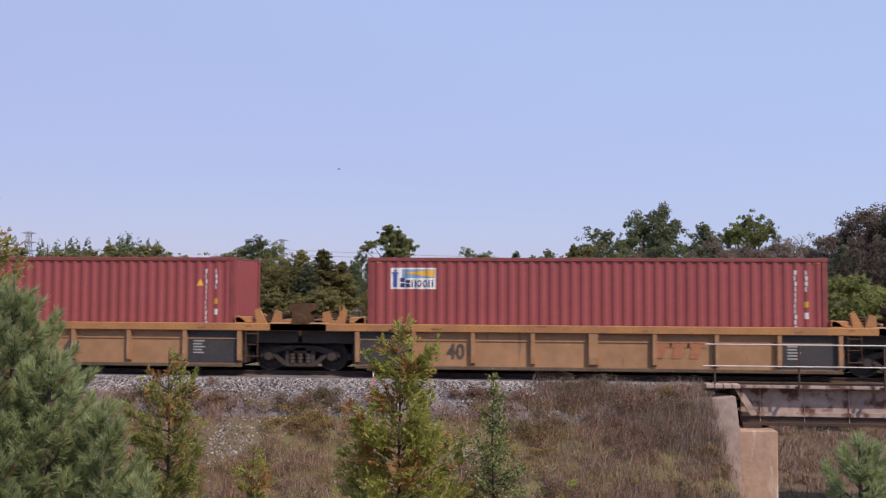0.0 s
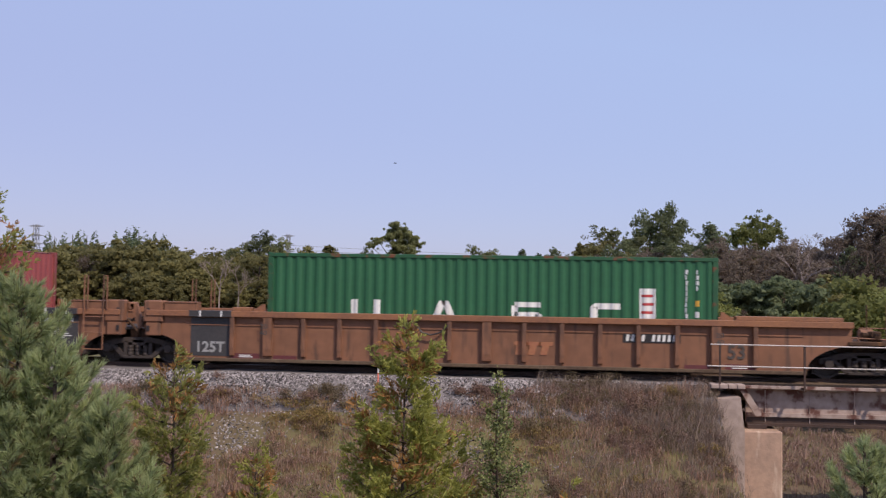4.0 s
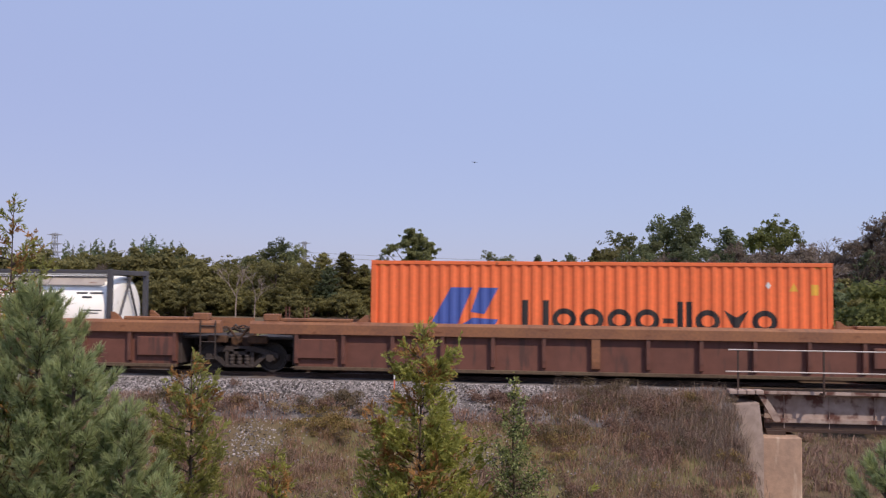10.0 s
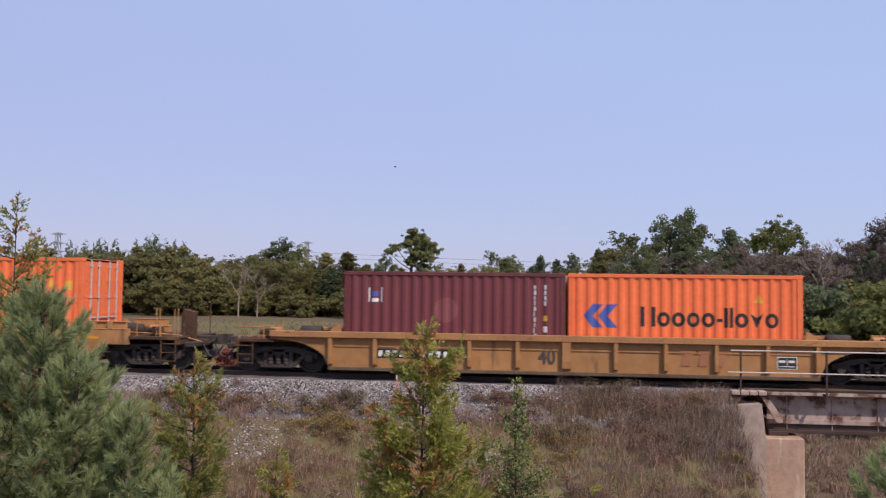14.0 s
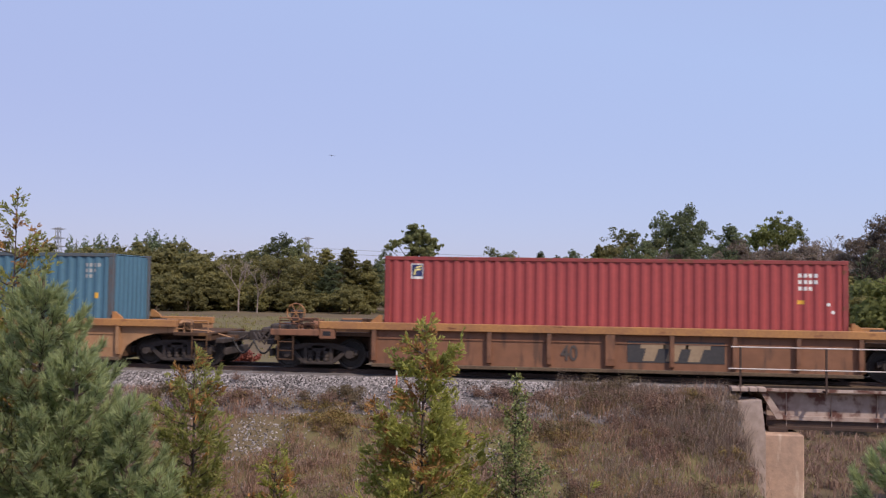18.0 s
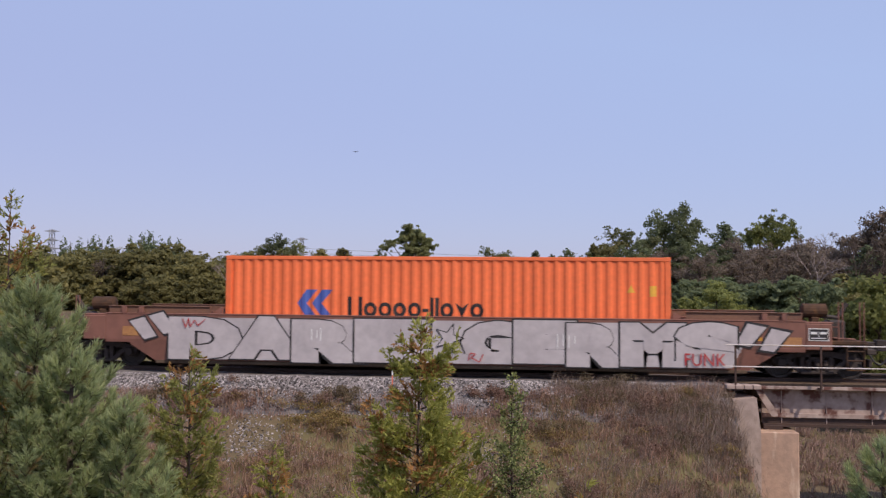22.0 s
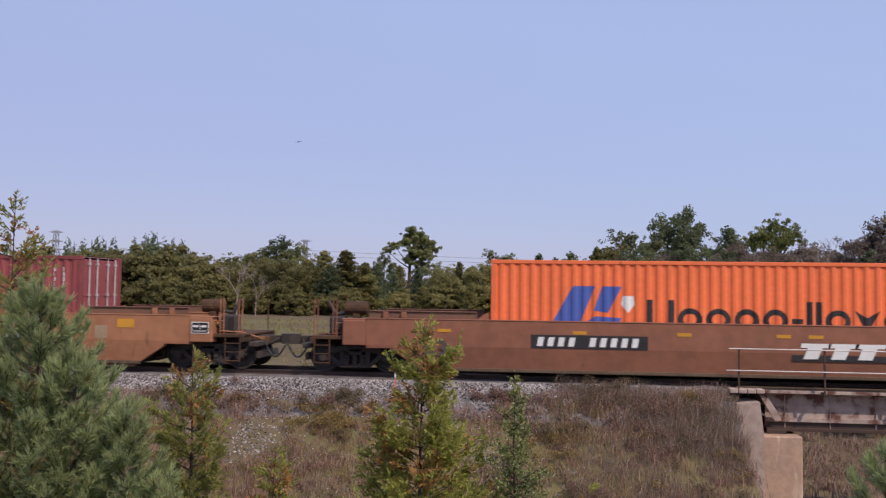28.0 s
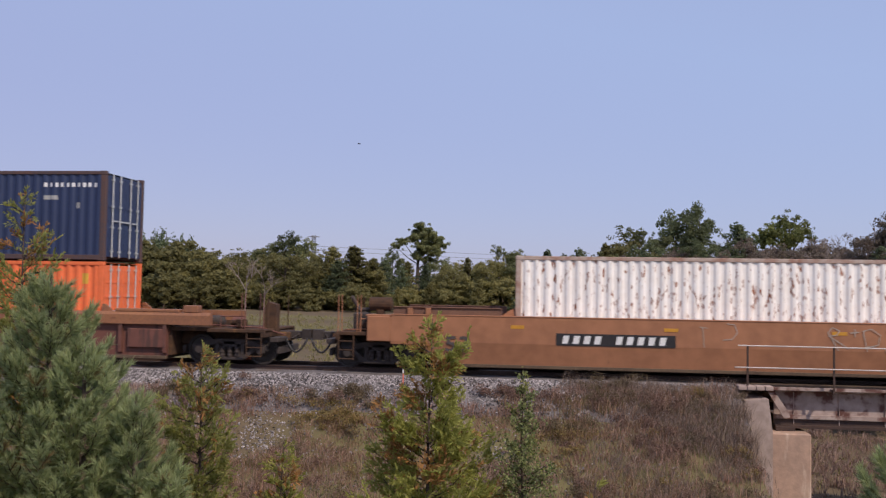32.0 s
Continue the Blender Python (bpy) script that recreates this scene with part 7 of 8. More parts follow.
tagged(new("ballast_bed", big_mesh("ballast_bed", *bed_sheet(-640, 4.66, 1200), BALLAST, True)), "grey crushed-stone ballast shoulder", "ballast", kind="structure")
tagged(new("ballast_bed", big_mesh("ballast_bed", *bed_sheet(18.3, 120, 100), BALLAST, True)), "grey crushed-stone ballast shoulder", "ballast", kind="structure")

# loose stones on the near shoulder
rs = np.random.RandomState(3)
N = 20000
sx = rs.uniform(-17.5, 4.6, N)
sy = -1.75 - np.abs(rs.normal(0, 0.75, N))
keep = sy > -3.9
px_ = np.concatenate([rs.normal(-6.95, 0.5, 420), rs.normal(-1.3, 0.35, 180), rs.uniform(-16, 3, 3000)])
py_ = np.concatenate([rs.normal(-4.45, 0.5, 420), rs.normal(-5.0, 0.35, 180), rs.uniform(-6.5, -3.2, 3000)])
sx, sy = np.concatenate([sx[keep], px_]), np.concatenate([sy[keep], py_])
sv, sf = [], []
octa = [(1, 0, 0), (-1, 0, 0), (0, 1, 0), (0, -1, 0), (0, 0, 1), (0, 0, -1)]
of = [(0, 2, 4), (2, 1, 4), (1, 3, 4), (3, 0, 4), (2, 0, 5), (1, 2, 5), (3, 1, 5), (0, 3, 5)]
for x, y in zip(sx, sy):
    z = top_z(x, y)
    r = rs.uniform(0.017, 0.048)
    a, ca = rs.uniform(0, 6.28), rs.uniform(0.6, 1.0, 3)
    o = len(sv)
    for p in octa:
        q = (p[0] * ca[0] * r, p[1] * ca[1] * r, p[2] * ca[2] * r * 0.8)
        sv.append((x + q[0] * math.cos(a) - q[1] * math.sin(a) + q[2] * 0.4, y + q[0] * math.sin(a) + q[1] * math.cos(a), z + q[2] + q[0] * 0.4 + r * 0.25))
    sf += [tuple(i + o for i in t) for t in of]
tagged(new("loose_stones", big_mesh("loose_stones", sv, sf, STONE)), "loose grey ballast stones on the shoulder", "stones", kind="stuff")

track = thing("track", (0, 0, RZ), "single railway track with rusty rails and dark ties", "track", kind="structure")


def rail(s):
    s.extrude([(-0.075, -0.185), (0.075, -0.185), (0.075, -0.165), (0.012, -0.145), (0.012, -0.045), (0.036, -0.035), (0.036, -0.004), (0.03, 0), (-0.03, 0), (-0.036, -0.004), (-0.036, -0.035), (-0.012, -0.045),
               (-0.012, -0.145), (-0.075, -0.165)], 0, -640, 120)


for a in (-1, 1):
    part("rail", rail, RAILSTEEL, track, at=(0, a * 0.7535, 0))
ties = Solid()
x = -640.0
while x < 120:
    if -20 < x < 12:
        part("tie", lambda s: s.box(-0.115, 0.115, -1.3, 1.3, -0.33, -0.175, 0.012), TIE, track, key="tie", at=(x, 0, 0))
    else:
        ties.box(x - 0.115, x + 0.115, -1.3, 1.3, -0.33, -0.175)
    x += 0.55
far = new("far_ties", ties.mesh("far_ties", TIE))
far.parent = track
far["kind"] = "stuff"

# bridge
bridge = thing("bridge", (0, 0, RZ), "short steel girder railway bridge on concrete abutments", "bridge", kind="structure")


def girder(s):
    s.box(5.62, 18.0, -0.02, 0.02, -1.05, -0.22)
    s.box(5.62, 18.0, -0.17, 0.17, -0.22, -0.16, 0.006)
    s.box(5.62, 18.0, -0.10, -0.02, -0.90, -0.80)


for y in (-1.75, 1.75):
    g = part("girder", girder, GIRDER, bridge, "peeling pale paint with rust", at=(0, y, 0))
    part("bottom_flange", lambda s: s.box(5.62, 18.0, -0.17, 0.17, -1.13, -1.05, 0.006), RAILSTEEL, g, "rusty bottom flange", key="bflange")
    part("rust_band", lambda s: s.box(5.62, 18.0, -0.027, -0.0205, -1.05, -0.92), RAILSTEEL, g, "rust-eaten band along the web", key="rband")
    for i in range(11):
        part("stiffener", lambda s: s.box(-0.008, 0.008, -0.05, 0.05, -1.05, -0.22), GIRDER, g, key="stiff", at=(6.1 + i * 1.1, 0, 0))
part("deck", lambda s: [s.box(5.0, 18.3, -2.06, 2.25, -0.16, -0.10), s.box(5.0, 18.3, -2.06, -1.96, -0.10, -0.02)], SILL, bridge)
part("deck_edge", lambda s: s.box(5.35, 18.3, -2.11, -2.062, -0.17, -0.09, 0.005), GIRDER, bridge)
part("gusset", lambda s: s.extrude([(5.36, -0.12), (5.52, -0.12), (5.95, -0.76), (5.95, -0.86), (5.80, -0.86)], 1, -2.02, -1.94), GIRDER, bridge)
for i in range(4):
    part("coping_block", lambda s: s.box(0, 0.20, -2.42, -2.0, -0.16, -0.05, 0.015), CONCRETE, bridge, key="coping", at=(4.62 + i * 0.215, 0, 0))
ab = tagged(new("abutment"), "weathered concrete bridge abutment with a lower bearing pier", "abutment", kind="structure")


def wing(s):
    s.extrude([(4.74, -0.30), (5.30, -0.24), (5.40, -1.10), (5.40, -6.2), (4.74, -6.2)], 1, -2.62, -1.95)


part("wing_wall", wing, CONCRETE, ab)
part("breast_wall", lambda s: s.box(4.9, 5.42, -1.94, 2.2, -6.0, -0.30, 0.02), CONCRETE, ab)
# the pier's tan holds the warmth of its sunlit face; the streaks are stains
PIER = surface("sunlit_tan_stained_concrete", (0.50, 0.335, 0.245), (0.34, 0.235, 0.18), rough=0.9, grain=6, blotch=1.1, rust=(0.60, 0.46, 0.36), rust_at=0.58, streak=(1.6, 1.6, 0.4), rust_scale=1.6, bump=0.4, bump_scale=14)
part("bearing_pier", lambda s: s.box(5.404, 6.38, -2.35, 2.2, -6.0, -1.10, 0.03), PIER, ab)
part("bearing_plate", lambda s: s.box(5.62, 6.1, -1.95, -1.55, -1.10, -0.99, 0.01), RAILSTEEL, ab)
part("far_breast_wall", lambda s: s.box(17.6, 18.4, -2.35, 2.2, -6.0, -1.05, 0.03), CONCRETE, ab)
fence = thing("hand_railing", (0, 0, RZ), "thin two-bar hand railing along the bridge deck", "railing")
for z in (0.94, 0.40):
    part("bar", lambda s: s.tube([(4.62 if z > 0.5 else 4.55, -2.36, z), (18.2, -2.36, z)], 0.017), RAILING, fence)
for i in range(7):
    post = part("post", lambda s: s.box(-0.022, 0.022, -2.345, -2.30, -0.20, 0.95), RAILSTEEL, fence, key="railpost", at=(4.86 + i * 2.06, 0, 0))
    part("bracket", lambda s: s.box(-0.03, 0.03, -2.30, -2.06, -0.16, -0.11), RAILSTEEL, post, key="railbracket")

pole = thing("marker_post", (-3.72, -2.95, top_z(-3.72, -2.95)), "slender orange marker post in the ballast", "post")
ORANGE = surface("orange_post_paint", (0.75, 0.16, 0.09), (0.65, 0.2, 0.14), rough=0.5)
part("shaft", lambda s: s.box(-0.016, 0.016, -0.010, 0.010, -0.2, 0.72, 0.004), ORANGE, pole)
part("white_band", lambda s: s.box(-0.019, 0.019, -0.013, 0.013, 0.62, 0.73, 0.004), WHITE, pole)

# ---- weeds on the bank ----
DRY = leaf("dry_weed", (0.43, 0.262, 0.195), (0.20, 0.115, 0.078), 0.25, 0.0)
STRAW = leaf("straw_weed", (0.36, 0.24, 0.15), (0.22, 0.14, 0.08), 0.2, 0.0)
GULLYW = leaf("gully_weed", (0.38, 0.26, 0.21), (0.22, 0.145, 0.11), 0.3, 0.0)
PALE = leaf("pale_weed_heads", (0.44, 0.305, 0.245), (0.27, 0.18, 0.135), 0.3, 0.0)
MEADOW = leaf("meadow_grass", (0.30, 0.25, 0.11), (0.20, 0.185, 0.07), 0.3, 0.0)
OLIVE = leaf("olive_weed", (0.12, 0.12, 0.04), (0.19, 0.15, 0.06), 0.25, 0.0)


def weeds(name, count, where, tall, material, seed, width=0.0055, tuft=7):
    """Tufts of bent thin blades, some with a loose seed head."""
    r = random.Random(seed)
    v, f = [], []
    for _ in range(count):
        x, y = where(r)
        z = top_z(x, y)
        h0 = r.uniform(*tall) * (0.75 + 0.75 * noise.noise((x * 0.6, y * 0.6, seed)))
        for _ in range(tuft):
            a, lean = r.uniform(0, 6.28), r.uniform(0.1, 0.9)
            h = h0 * r.uniform(0.35, 1.1)
            bx, by = x + r.gauss(0, 0.10), y + r.gauss(0, 0.10)
            dx, dy = math.cos(a) * lean * h, math.sin(a) * lean * h
            w = width * r.uniform(0.6, 1.5)
            wx, wy = -math.sin(a + 0.9) * w, math.cos(a + 0.9) * w
            o = len(v)
            v += [(bx - wx, by - wy, z - 0.03), (bx + wx, by + wy, z - 0.03), (bx + dx * 0.4 + wx, by + dy * 0.4 + wy, z + h * 0.6),
                  (bx + dx * 0.4 - wx, by + dy * 0.4 - wy, z + h * 0.6), (bx + dx, by + dy, z + h * 0.95)]
            f += [(o, o + 1, o + 2, o + 3), (o + 3, o + 2, o + 4)]
            for _ in range(r.choice((0, 1, 2, 4))):
                o = len(v)
                q = r.uniform(0.010, 0.026) * width / 0.006
                k = r.uniform(0.6, 1.0)
                tx, ty, tz = bx + dx * k + r.gauss(0, 0.02), by + dy * k + r.gauss(0, 0.02), z + h * k + r.gauss(0, 0.02)
                e = [r.uniform(-1, 1) * q for _ in range(6)]
                v += [(tx, ty, tz), (tx + e[0], ty + e[1], tz + e[2]), (tx + e[3], ty + e[4], tz + e[5])]
                f += [(o, o + 1, o + 2)]
    return tagged(new(name, big_mesh(name, v, f, material)), kind="stuff")


def on_bank(r):
    while True:
        x, y = r.uniform(-18, 4.55), r.uniform(-7.6, -2.1)
        d = noise.noise((x * 0.5, y * 0.8, 9))
        edge = -3.0 + 0.95 * smooth(-2.0, 0.6, x) + 0.45 * d
        if y > edge:
            continue
        if (((x + 6.95) / 0.85) ** 2 + ((y + 4.45) / 0.8) ** 2 < 1 + d or ((x + 1.3) / 0.55) ** 2 + ((y + 5.0) / 0.5) ** 2 < 1 + d) and r.random() < 0.95:
            continue
        if noise.noise((x * 1.7, y * 2.4, 21)) < -0.18 and r.random() < 0.75:
            continue
        return x, y


def patch(where, seed, least):
    """Keeps only places where a slow noise is high, so that a kind of weed grows in patches."""
    def pick(r):
        while True:
            x, y = where(r)
            if noise.noise((x * 0.45, y * 0.7, seed * 3.7)) > least:
                return x, y
    return pick


def in_gully(r):
    return r.uniform(6.5, 18), r.uniform(-6.0, 34) if r.random() < 0.8 else r.uniform(8, 36)


def by_wall(r):
    while True:
        x, y = r.uniform(-0.5, 4.6), r.uniform(-6.2, -2.05)
        if r.random() < smooth(-0.5, 3.8, x) and noise.noise((x * 1.1, y * 1.3, 33)) > -0.25:
            return x, y


BRUSH = leaf("grey_brush", (0.37, 0.28, 0.225), (0.18, 0.135, 0.10), 0.3, 0.0)
tagged(weeds("dry_brush", 1300, by_wall, (0.10, 0.42), BRUSH, 12, 0.0045, 9), "wispy grey-brown dry brush beside the abutment", "brush")
tagged(weeds("tall_brush", 190, lambda r: (min(4.55, r.gauss(4.1, 0.5)), r.uniform(-4.8, -2.8)), (0.25, 0.8), BRUSH, 14, 0.004, 9), "tall wispy brush before the wing wall", "brush")
tagged(weeds("tall_stalks", 150, lambda r: (r.uniform(0.2, 4.5), r.uniform(-2.5, -2.05)), (0.3, 0.6), BRUSH, 15, 0.004, 5), "thin dry stalks along the ballast's edge", "grass")
tagged(weeds("dry_weeds", 5200, on_bank, (0.08, 0.36), DRY, 1), "dense dry mauve-brown weeds on the bank", "weeds")
tagged(weeds("pale_weeds", 2200, patch(on_bank, 5, 0.05), (0.14, 0.40), PALE, 8, 0.005, 6), "pale pinkish seed heads among the weeds", "weeds")
tagged(weeds("straw_grass", 2400, patch(on_bank, 3, 0.05), (0.12, 0.34), STRAW, 2), "pale dry grass among the weeds", "grass")
tagged(weeds("olive_weeds", 800, patch(on_bank, 7, 0.15), (0.12, 0.30), OLIVE, 3), "olive-green weeds in patches on the bank", "weeds")
tagged(weeds("gully_weeds", 2800, in_gully, (0.3, 0.8), GULLYW, 4, 0.014), "dry brown weeds in the gully under the bridge", "weeds")
tagged(weeds("field_grass", 3600, lambda r: (r.uniform(-60, 35), 6 + 60 * r.random() ** 1.4), (0.2, 0.5), MEADOW, 6, 0.018, 7), "straw-coloured field grass behind the track", "grass")

# ---- trees ----
def leaves(g, clumps, size, per):
    """Small leaf faces in clumps (x, y, z, radius, and the lobe's middle), facing mostly outwards from their lobe."""
    cs = np.array(clumps)
    n = np.maximum(3, (per * (cs[:, 3] / cs[:, 3].mean()) ** 2).astype(int))
    c = np.repeat(cs, n, axis=0)
    m = len(c)
    u = g.normal(0, 1, (m, 3))
    u /= np.linalg.norm(u, axis=1)[:, None]
    p = c[:, :3] + u * (c[:, 3] * g.uniform(0.15, 1.0, m) ** 0.5)[:, None] * np.array([1, 1, 0.8])
    d = p - c[:, 4:7]
    d = d / (np.linalg.norm(d, axis=1)[:, None] + 1e-6) * 0.6 + u * 0.4 + g.normal(0, 0.6, (m, 3))
    a = np.cross(d, g.normal(0, 1, (m, 3)))
    a /= np.linalg.norm(a, axis=1)[:, None] + 1e-9
    b = np.cross(d, a)
    b /= np.linalg.norm(b, axis=1)[:, None] + 1e-9
    s = (size * g.uniform(0.6, 1.4, m))[:, None]
    v = np.stack([p - a * s, p + b * s * 1.1, p + a * s], axis=1).reshape(-1, 3)
    return v.tolist(), np.arange(3 * m).reshape(-1, 3).tolist()


def weed_clumps(name, label, material, spots, scatter, seed, size=0.020):
    """Low rounded weed bushes on the bank, at given spots (x, y, spread, count) and scattered."""
    r = random.Random(seed)
    places = [(r.gauss(x, d), r.gauss(y, d * 0.5)) for x, y, d, n in spots for _ in range(n)] + [on_bank(r) for _ in range(scatter)]
    cs = []
    for x, y in places:
        if abs(x + 3.75) < 0.4 and y < -2.7:
            continue
        q = r.uniform(0.10, 0.27)
        z = top_z(x, y)
        for _ in range(5):
            cs.append((x + r.gauss(0, q * 0.6), y + r.gauss(0, q * 0.6), z + q * r.uniform(0.3, 0.9), q * r.uniform(0.45, 0.8), x, y, z - 0.1))
    tagged(new(name, big_mesh(name, *leaves(np.random.RandomState(seed), cs, size, 46), material)), label, "weeds", kind="stuff")


MAUVE = leaf("mauve_brown_weed", (0.25, 0.155, 0.12), (0.14, 0.085, 0.062), 0.3, 0.0)
DUSK = leaf("dark_olive_weed", (0.12, 0.095, 0.055), (0.18, 0.13, 0.08), 0.3, 0.0)
GOLDEN = leaf("golden_weed", (0.28, 0.22, 0.07), (0.22, 0.13, 0.06), 0.3, 0.0)
weed_clumps("mauve_weed_clumps", "rounded mauve-brown weed clumps on the bank", MAUVE, ((-1.2, -2.75, 0.25, 12), (1.6, -3.0, 0.8, 22), (-8.6, -3.2, 0.7, 14), (3.0, -4.2, 0.8, 20)), 90, 51)
weed_clumps("dark_weed_clumps", "dark olive weed clumps on the bank", DUSK, ((-5.2, -2.95, 0.5, 16), (1.4, -2.35, 0.6, 14), (0.3, -3.9, 0.5, 12), (-9.8, -3.4, 0.6, 8), (3.6, -3.0, 0.6, 14)), 60, 52)
weed_clumps("golden_weed_clumps", "yellowing weed clumps on the bank", GOLDEN, ((-4.9, -3.9, 0.35, 14), (-5.6, -3.5, 0.5, 10), (0.2, -4.6, 0.5, 8)), 36, 53)


FAN = [(0.25, 0.0, 0.89, 0.46), (0.62, 0.1, 0.80, 0.44), (-0.10, 0.1, 0.83, 0.34), (0.72, -0.1, 0.64, 0.38), (0.25, -0.2, 0.70, 0.34), (-0.62, 0.0, 0.77, 0.27),
       (-0.95, 0.1, 0.71, 0.20), (0.50, 0.2, 0.54, 0.28), (-0.75, -0.1, 0.50, 0.20), (0.95, 0.0, 0.74, 0.28), (0.40, 0.1, 0.44, 0.30), (0.05, -0.1, 0.58, 0.28)]


def tree_proto(name, seed, high, wide, material, shape="round", low=0.25, label="", category="tree", per=22, size=0.112, lobes=12, base_r=None):
    """A tree: a tapered trunk, limbs, and a crown of lobes or boughs set with clumps of leaves."""
    r = random.Random(seed)
    g = np.random.RandomState(seed)
    clumps, ends = [], []
    if shape in ("round", "fan"):
        if shape == "fan":
            mids = [(x * wide, y * wide, z * high, w * wide) for x, y, z, w in FAN]
        else:
            mids = []
            for i in range(lobes):
                q = (i + 0.5) / lobes
                w = wide * math.sqrt(max(0.04, 1 - (2 * q - 0.75) ** 2 / 1.6)) * r.uniform(0.45, 0.95)
                a = i * 2.4 + r.uniform(-0.5, 0.5)
                mids.append((w * math.cos(a), w * math.sin(a), high * (low + (0.90 - low) * q) + r.uniform(-0.04, 0.05) * high, wide * r.uniform(0.30, 0.48)))
        for x, y, z, w in mids:
            ends.append((x, y, z))
            for _ in range(34):
                d = Vector((r.gauss(0, 1), r.gauss(0, 1), r.gauss(0.3, 0.9))).normalized() * w * (r.uniform(0.25, 1.0) + 0.55 * r.random() ** 5)
                clumps.append((x + d.x * 1.08, y + d.y * 1.08, z + d.z, w * r.uniform(0.14, 0.42), x, y, z))
    elif shape == "cone":
        for i in range(64):
            q = (i + r.random()) / 64
            l = wide * ((1 - q) ** 0.6 * r.uniform(0.4, 1.2) + 0.05)
            a, up = i * 2.4 + r.uniform(-0.4, 0.4), r.uniform(0.35, 1.0)
            z = high * (low + (0.96 - low) * q)
            ends.append((l * math.cos(a), l * math.sin(a), z + l * up * 0.5))
            for k in (0.3, 0.55, 0.8, 1.0):
                clumps.append((l * k * math.cos(a), l * k * math.sin(a), z + l * k * up * 0.8, wide * (0.30 - 0.17 * k) * (1.1 - 0.45 * q), 0, 0, z - 0.1 * high))
        clumps += [(0, 0, high * k, wide * 0.10, 0, 0, high * 0.8) for k in (0.94, 0.97, 0.99)]
        ends = ends[::4]
    else:
        for k in range(6):
            a = k * 2.4
            top = high * (0.78 + 0.22 * math.sin(k * 4.1 + 1) ** 2)
            bx, by = math.cos(a) * wide * 0.7, math.sin(a) * wide * 0.7
            ends.append((bx, by, top * 0.6))
            for j in range(34):
                q = j / 33
                w = wide * 0.62 * (math.sin(math.pi * min(1.0, 0.25 + 0.75 * q)) + 0.10)
                e = r.uniform(0, 6.283)
                x, y, z = bx * (0.5 + 0.6 * q), by * (0.5 + 0.6 * q), top * (low + (1 - low) * q)
                clumps.append((x + math.cos(e) * w * 0.7, y + math.sin(e) * w * 0.7, z, w * 0.45 + 0.08, x, y, z - 0.3))
    root = thing(name, (0, 0, 0), label, category)
    br = base_r or high * 0.02

    def wood(s):
        s.tube([(0, 0, -0.3), (r.uniform(-0.1, 0.1), 0, high * 0.3), (r.uniform(-0.15, 0.15), r.uniform(-0.1, 0.1), high * 0.6), (0, 0, high * 0.92)], [br * 1.2, br, br * 0.6, br * 0.1], 6)
        for x, y, z in ends:
            q = min(0.8, max(0.12, z / high - 0.22))
            s.tube([(0, 0, high * q), (x * 0.45, y * 0.45, (high * q + z) * 0.5 - 0.03 * high), (x, y, z)], [br * (1 - q) * 0.6 + 0.01, br * 0.22 + 0.008, 0.012], 5)
    part("trunk", wood, BARK, root)
    ob = new("crown", big_mesh("crown", *leaves(g, clumps, size, per), material))
    ob.parent = root
    return root


# these leaf colours are lightened and greyed to carry the haze of distance
GREEN_A = leaf("mid_green_leaves", (0.175, 0.19, 0.082), (0.245, 0.25, 0.115), 0.55)
GREEN_B = leaf("dark_green_leaves", (0.13, 0.152, 0.072), (0.18, 0.20, 0.10), 0.55)
GREEN_C = leaf("olive_leaves", (0.30, 0.265, 0.10), (0.20, 0.19, 0.08), 0.55)
GREEN_D = leaf("yellow_green_leaves", (0.22, 0.23, 0.07), (0.165, 0.185, 0.062), 0.5)
BROWNISH = leaf("bronzed_leaves", (0.225, 0.165, 0.13), (0.165, 0.14, 0.10), 0.5)
BLUEGREEN = leaf("blue_green_leaves", (0.13, 0.158, 0.082), (0.18, 0.21, 0.112), 0.55)

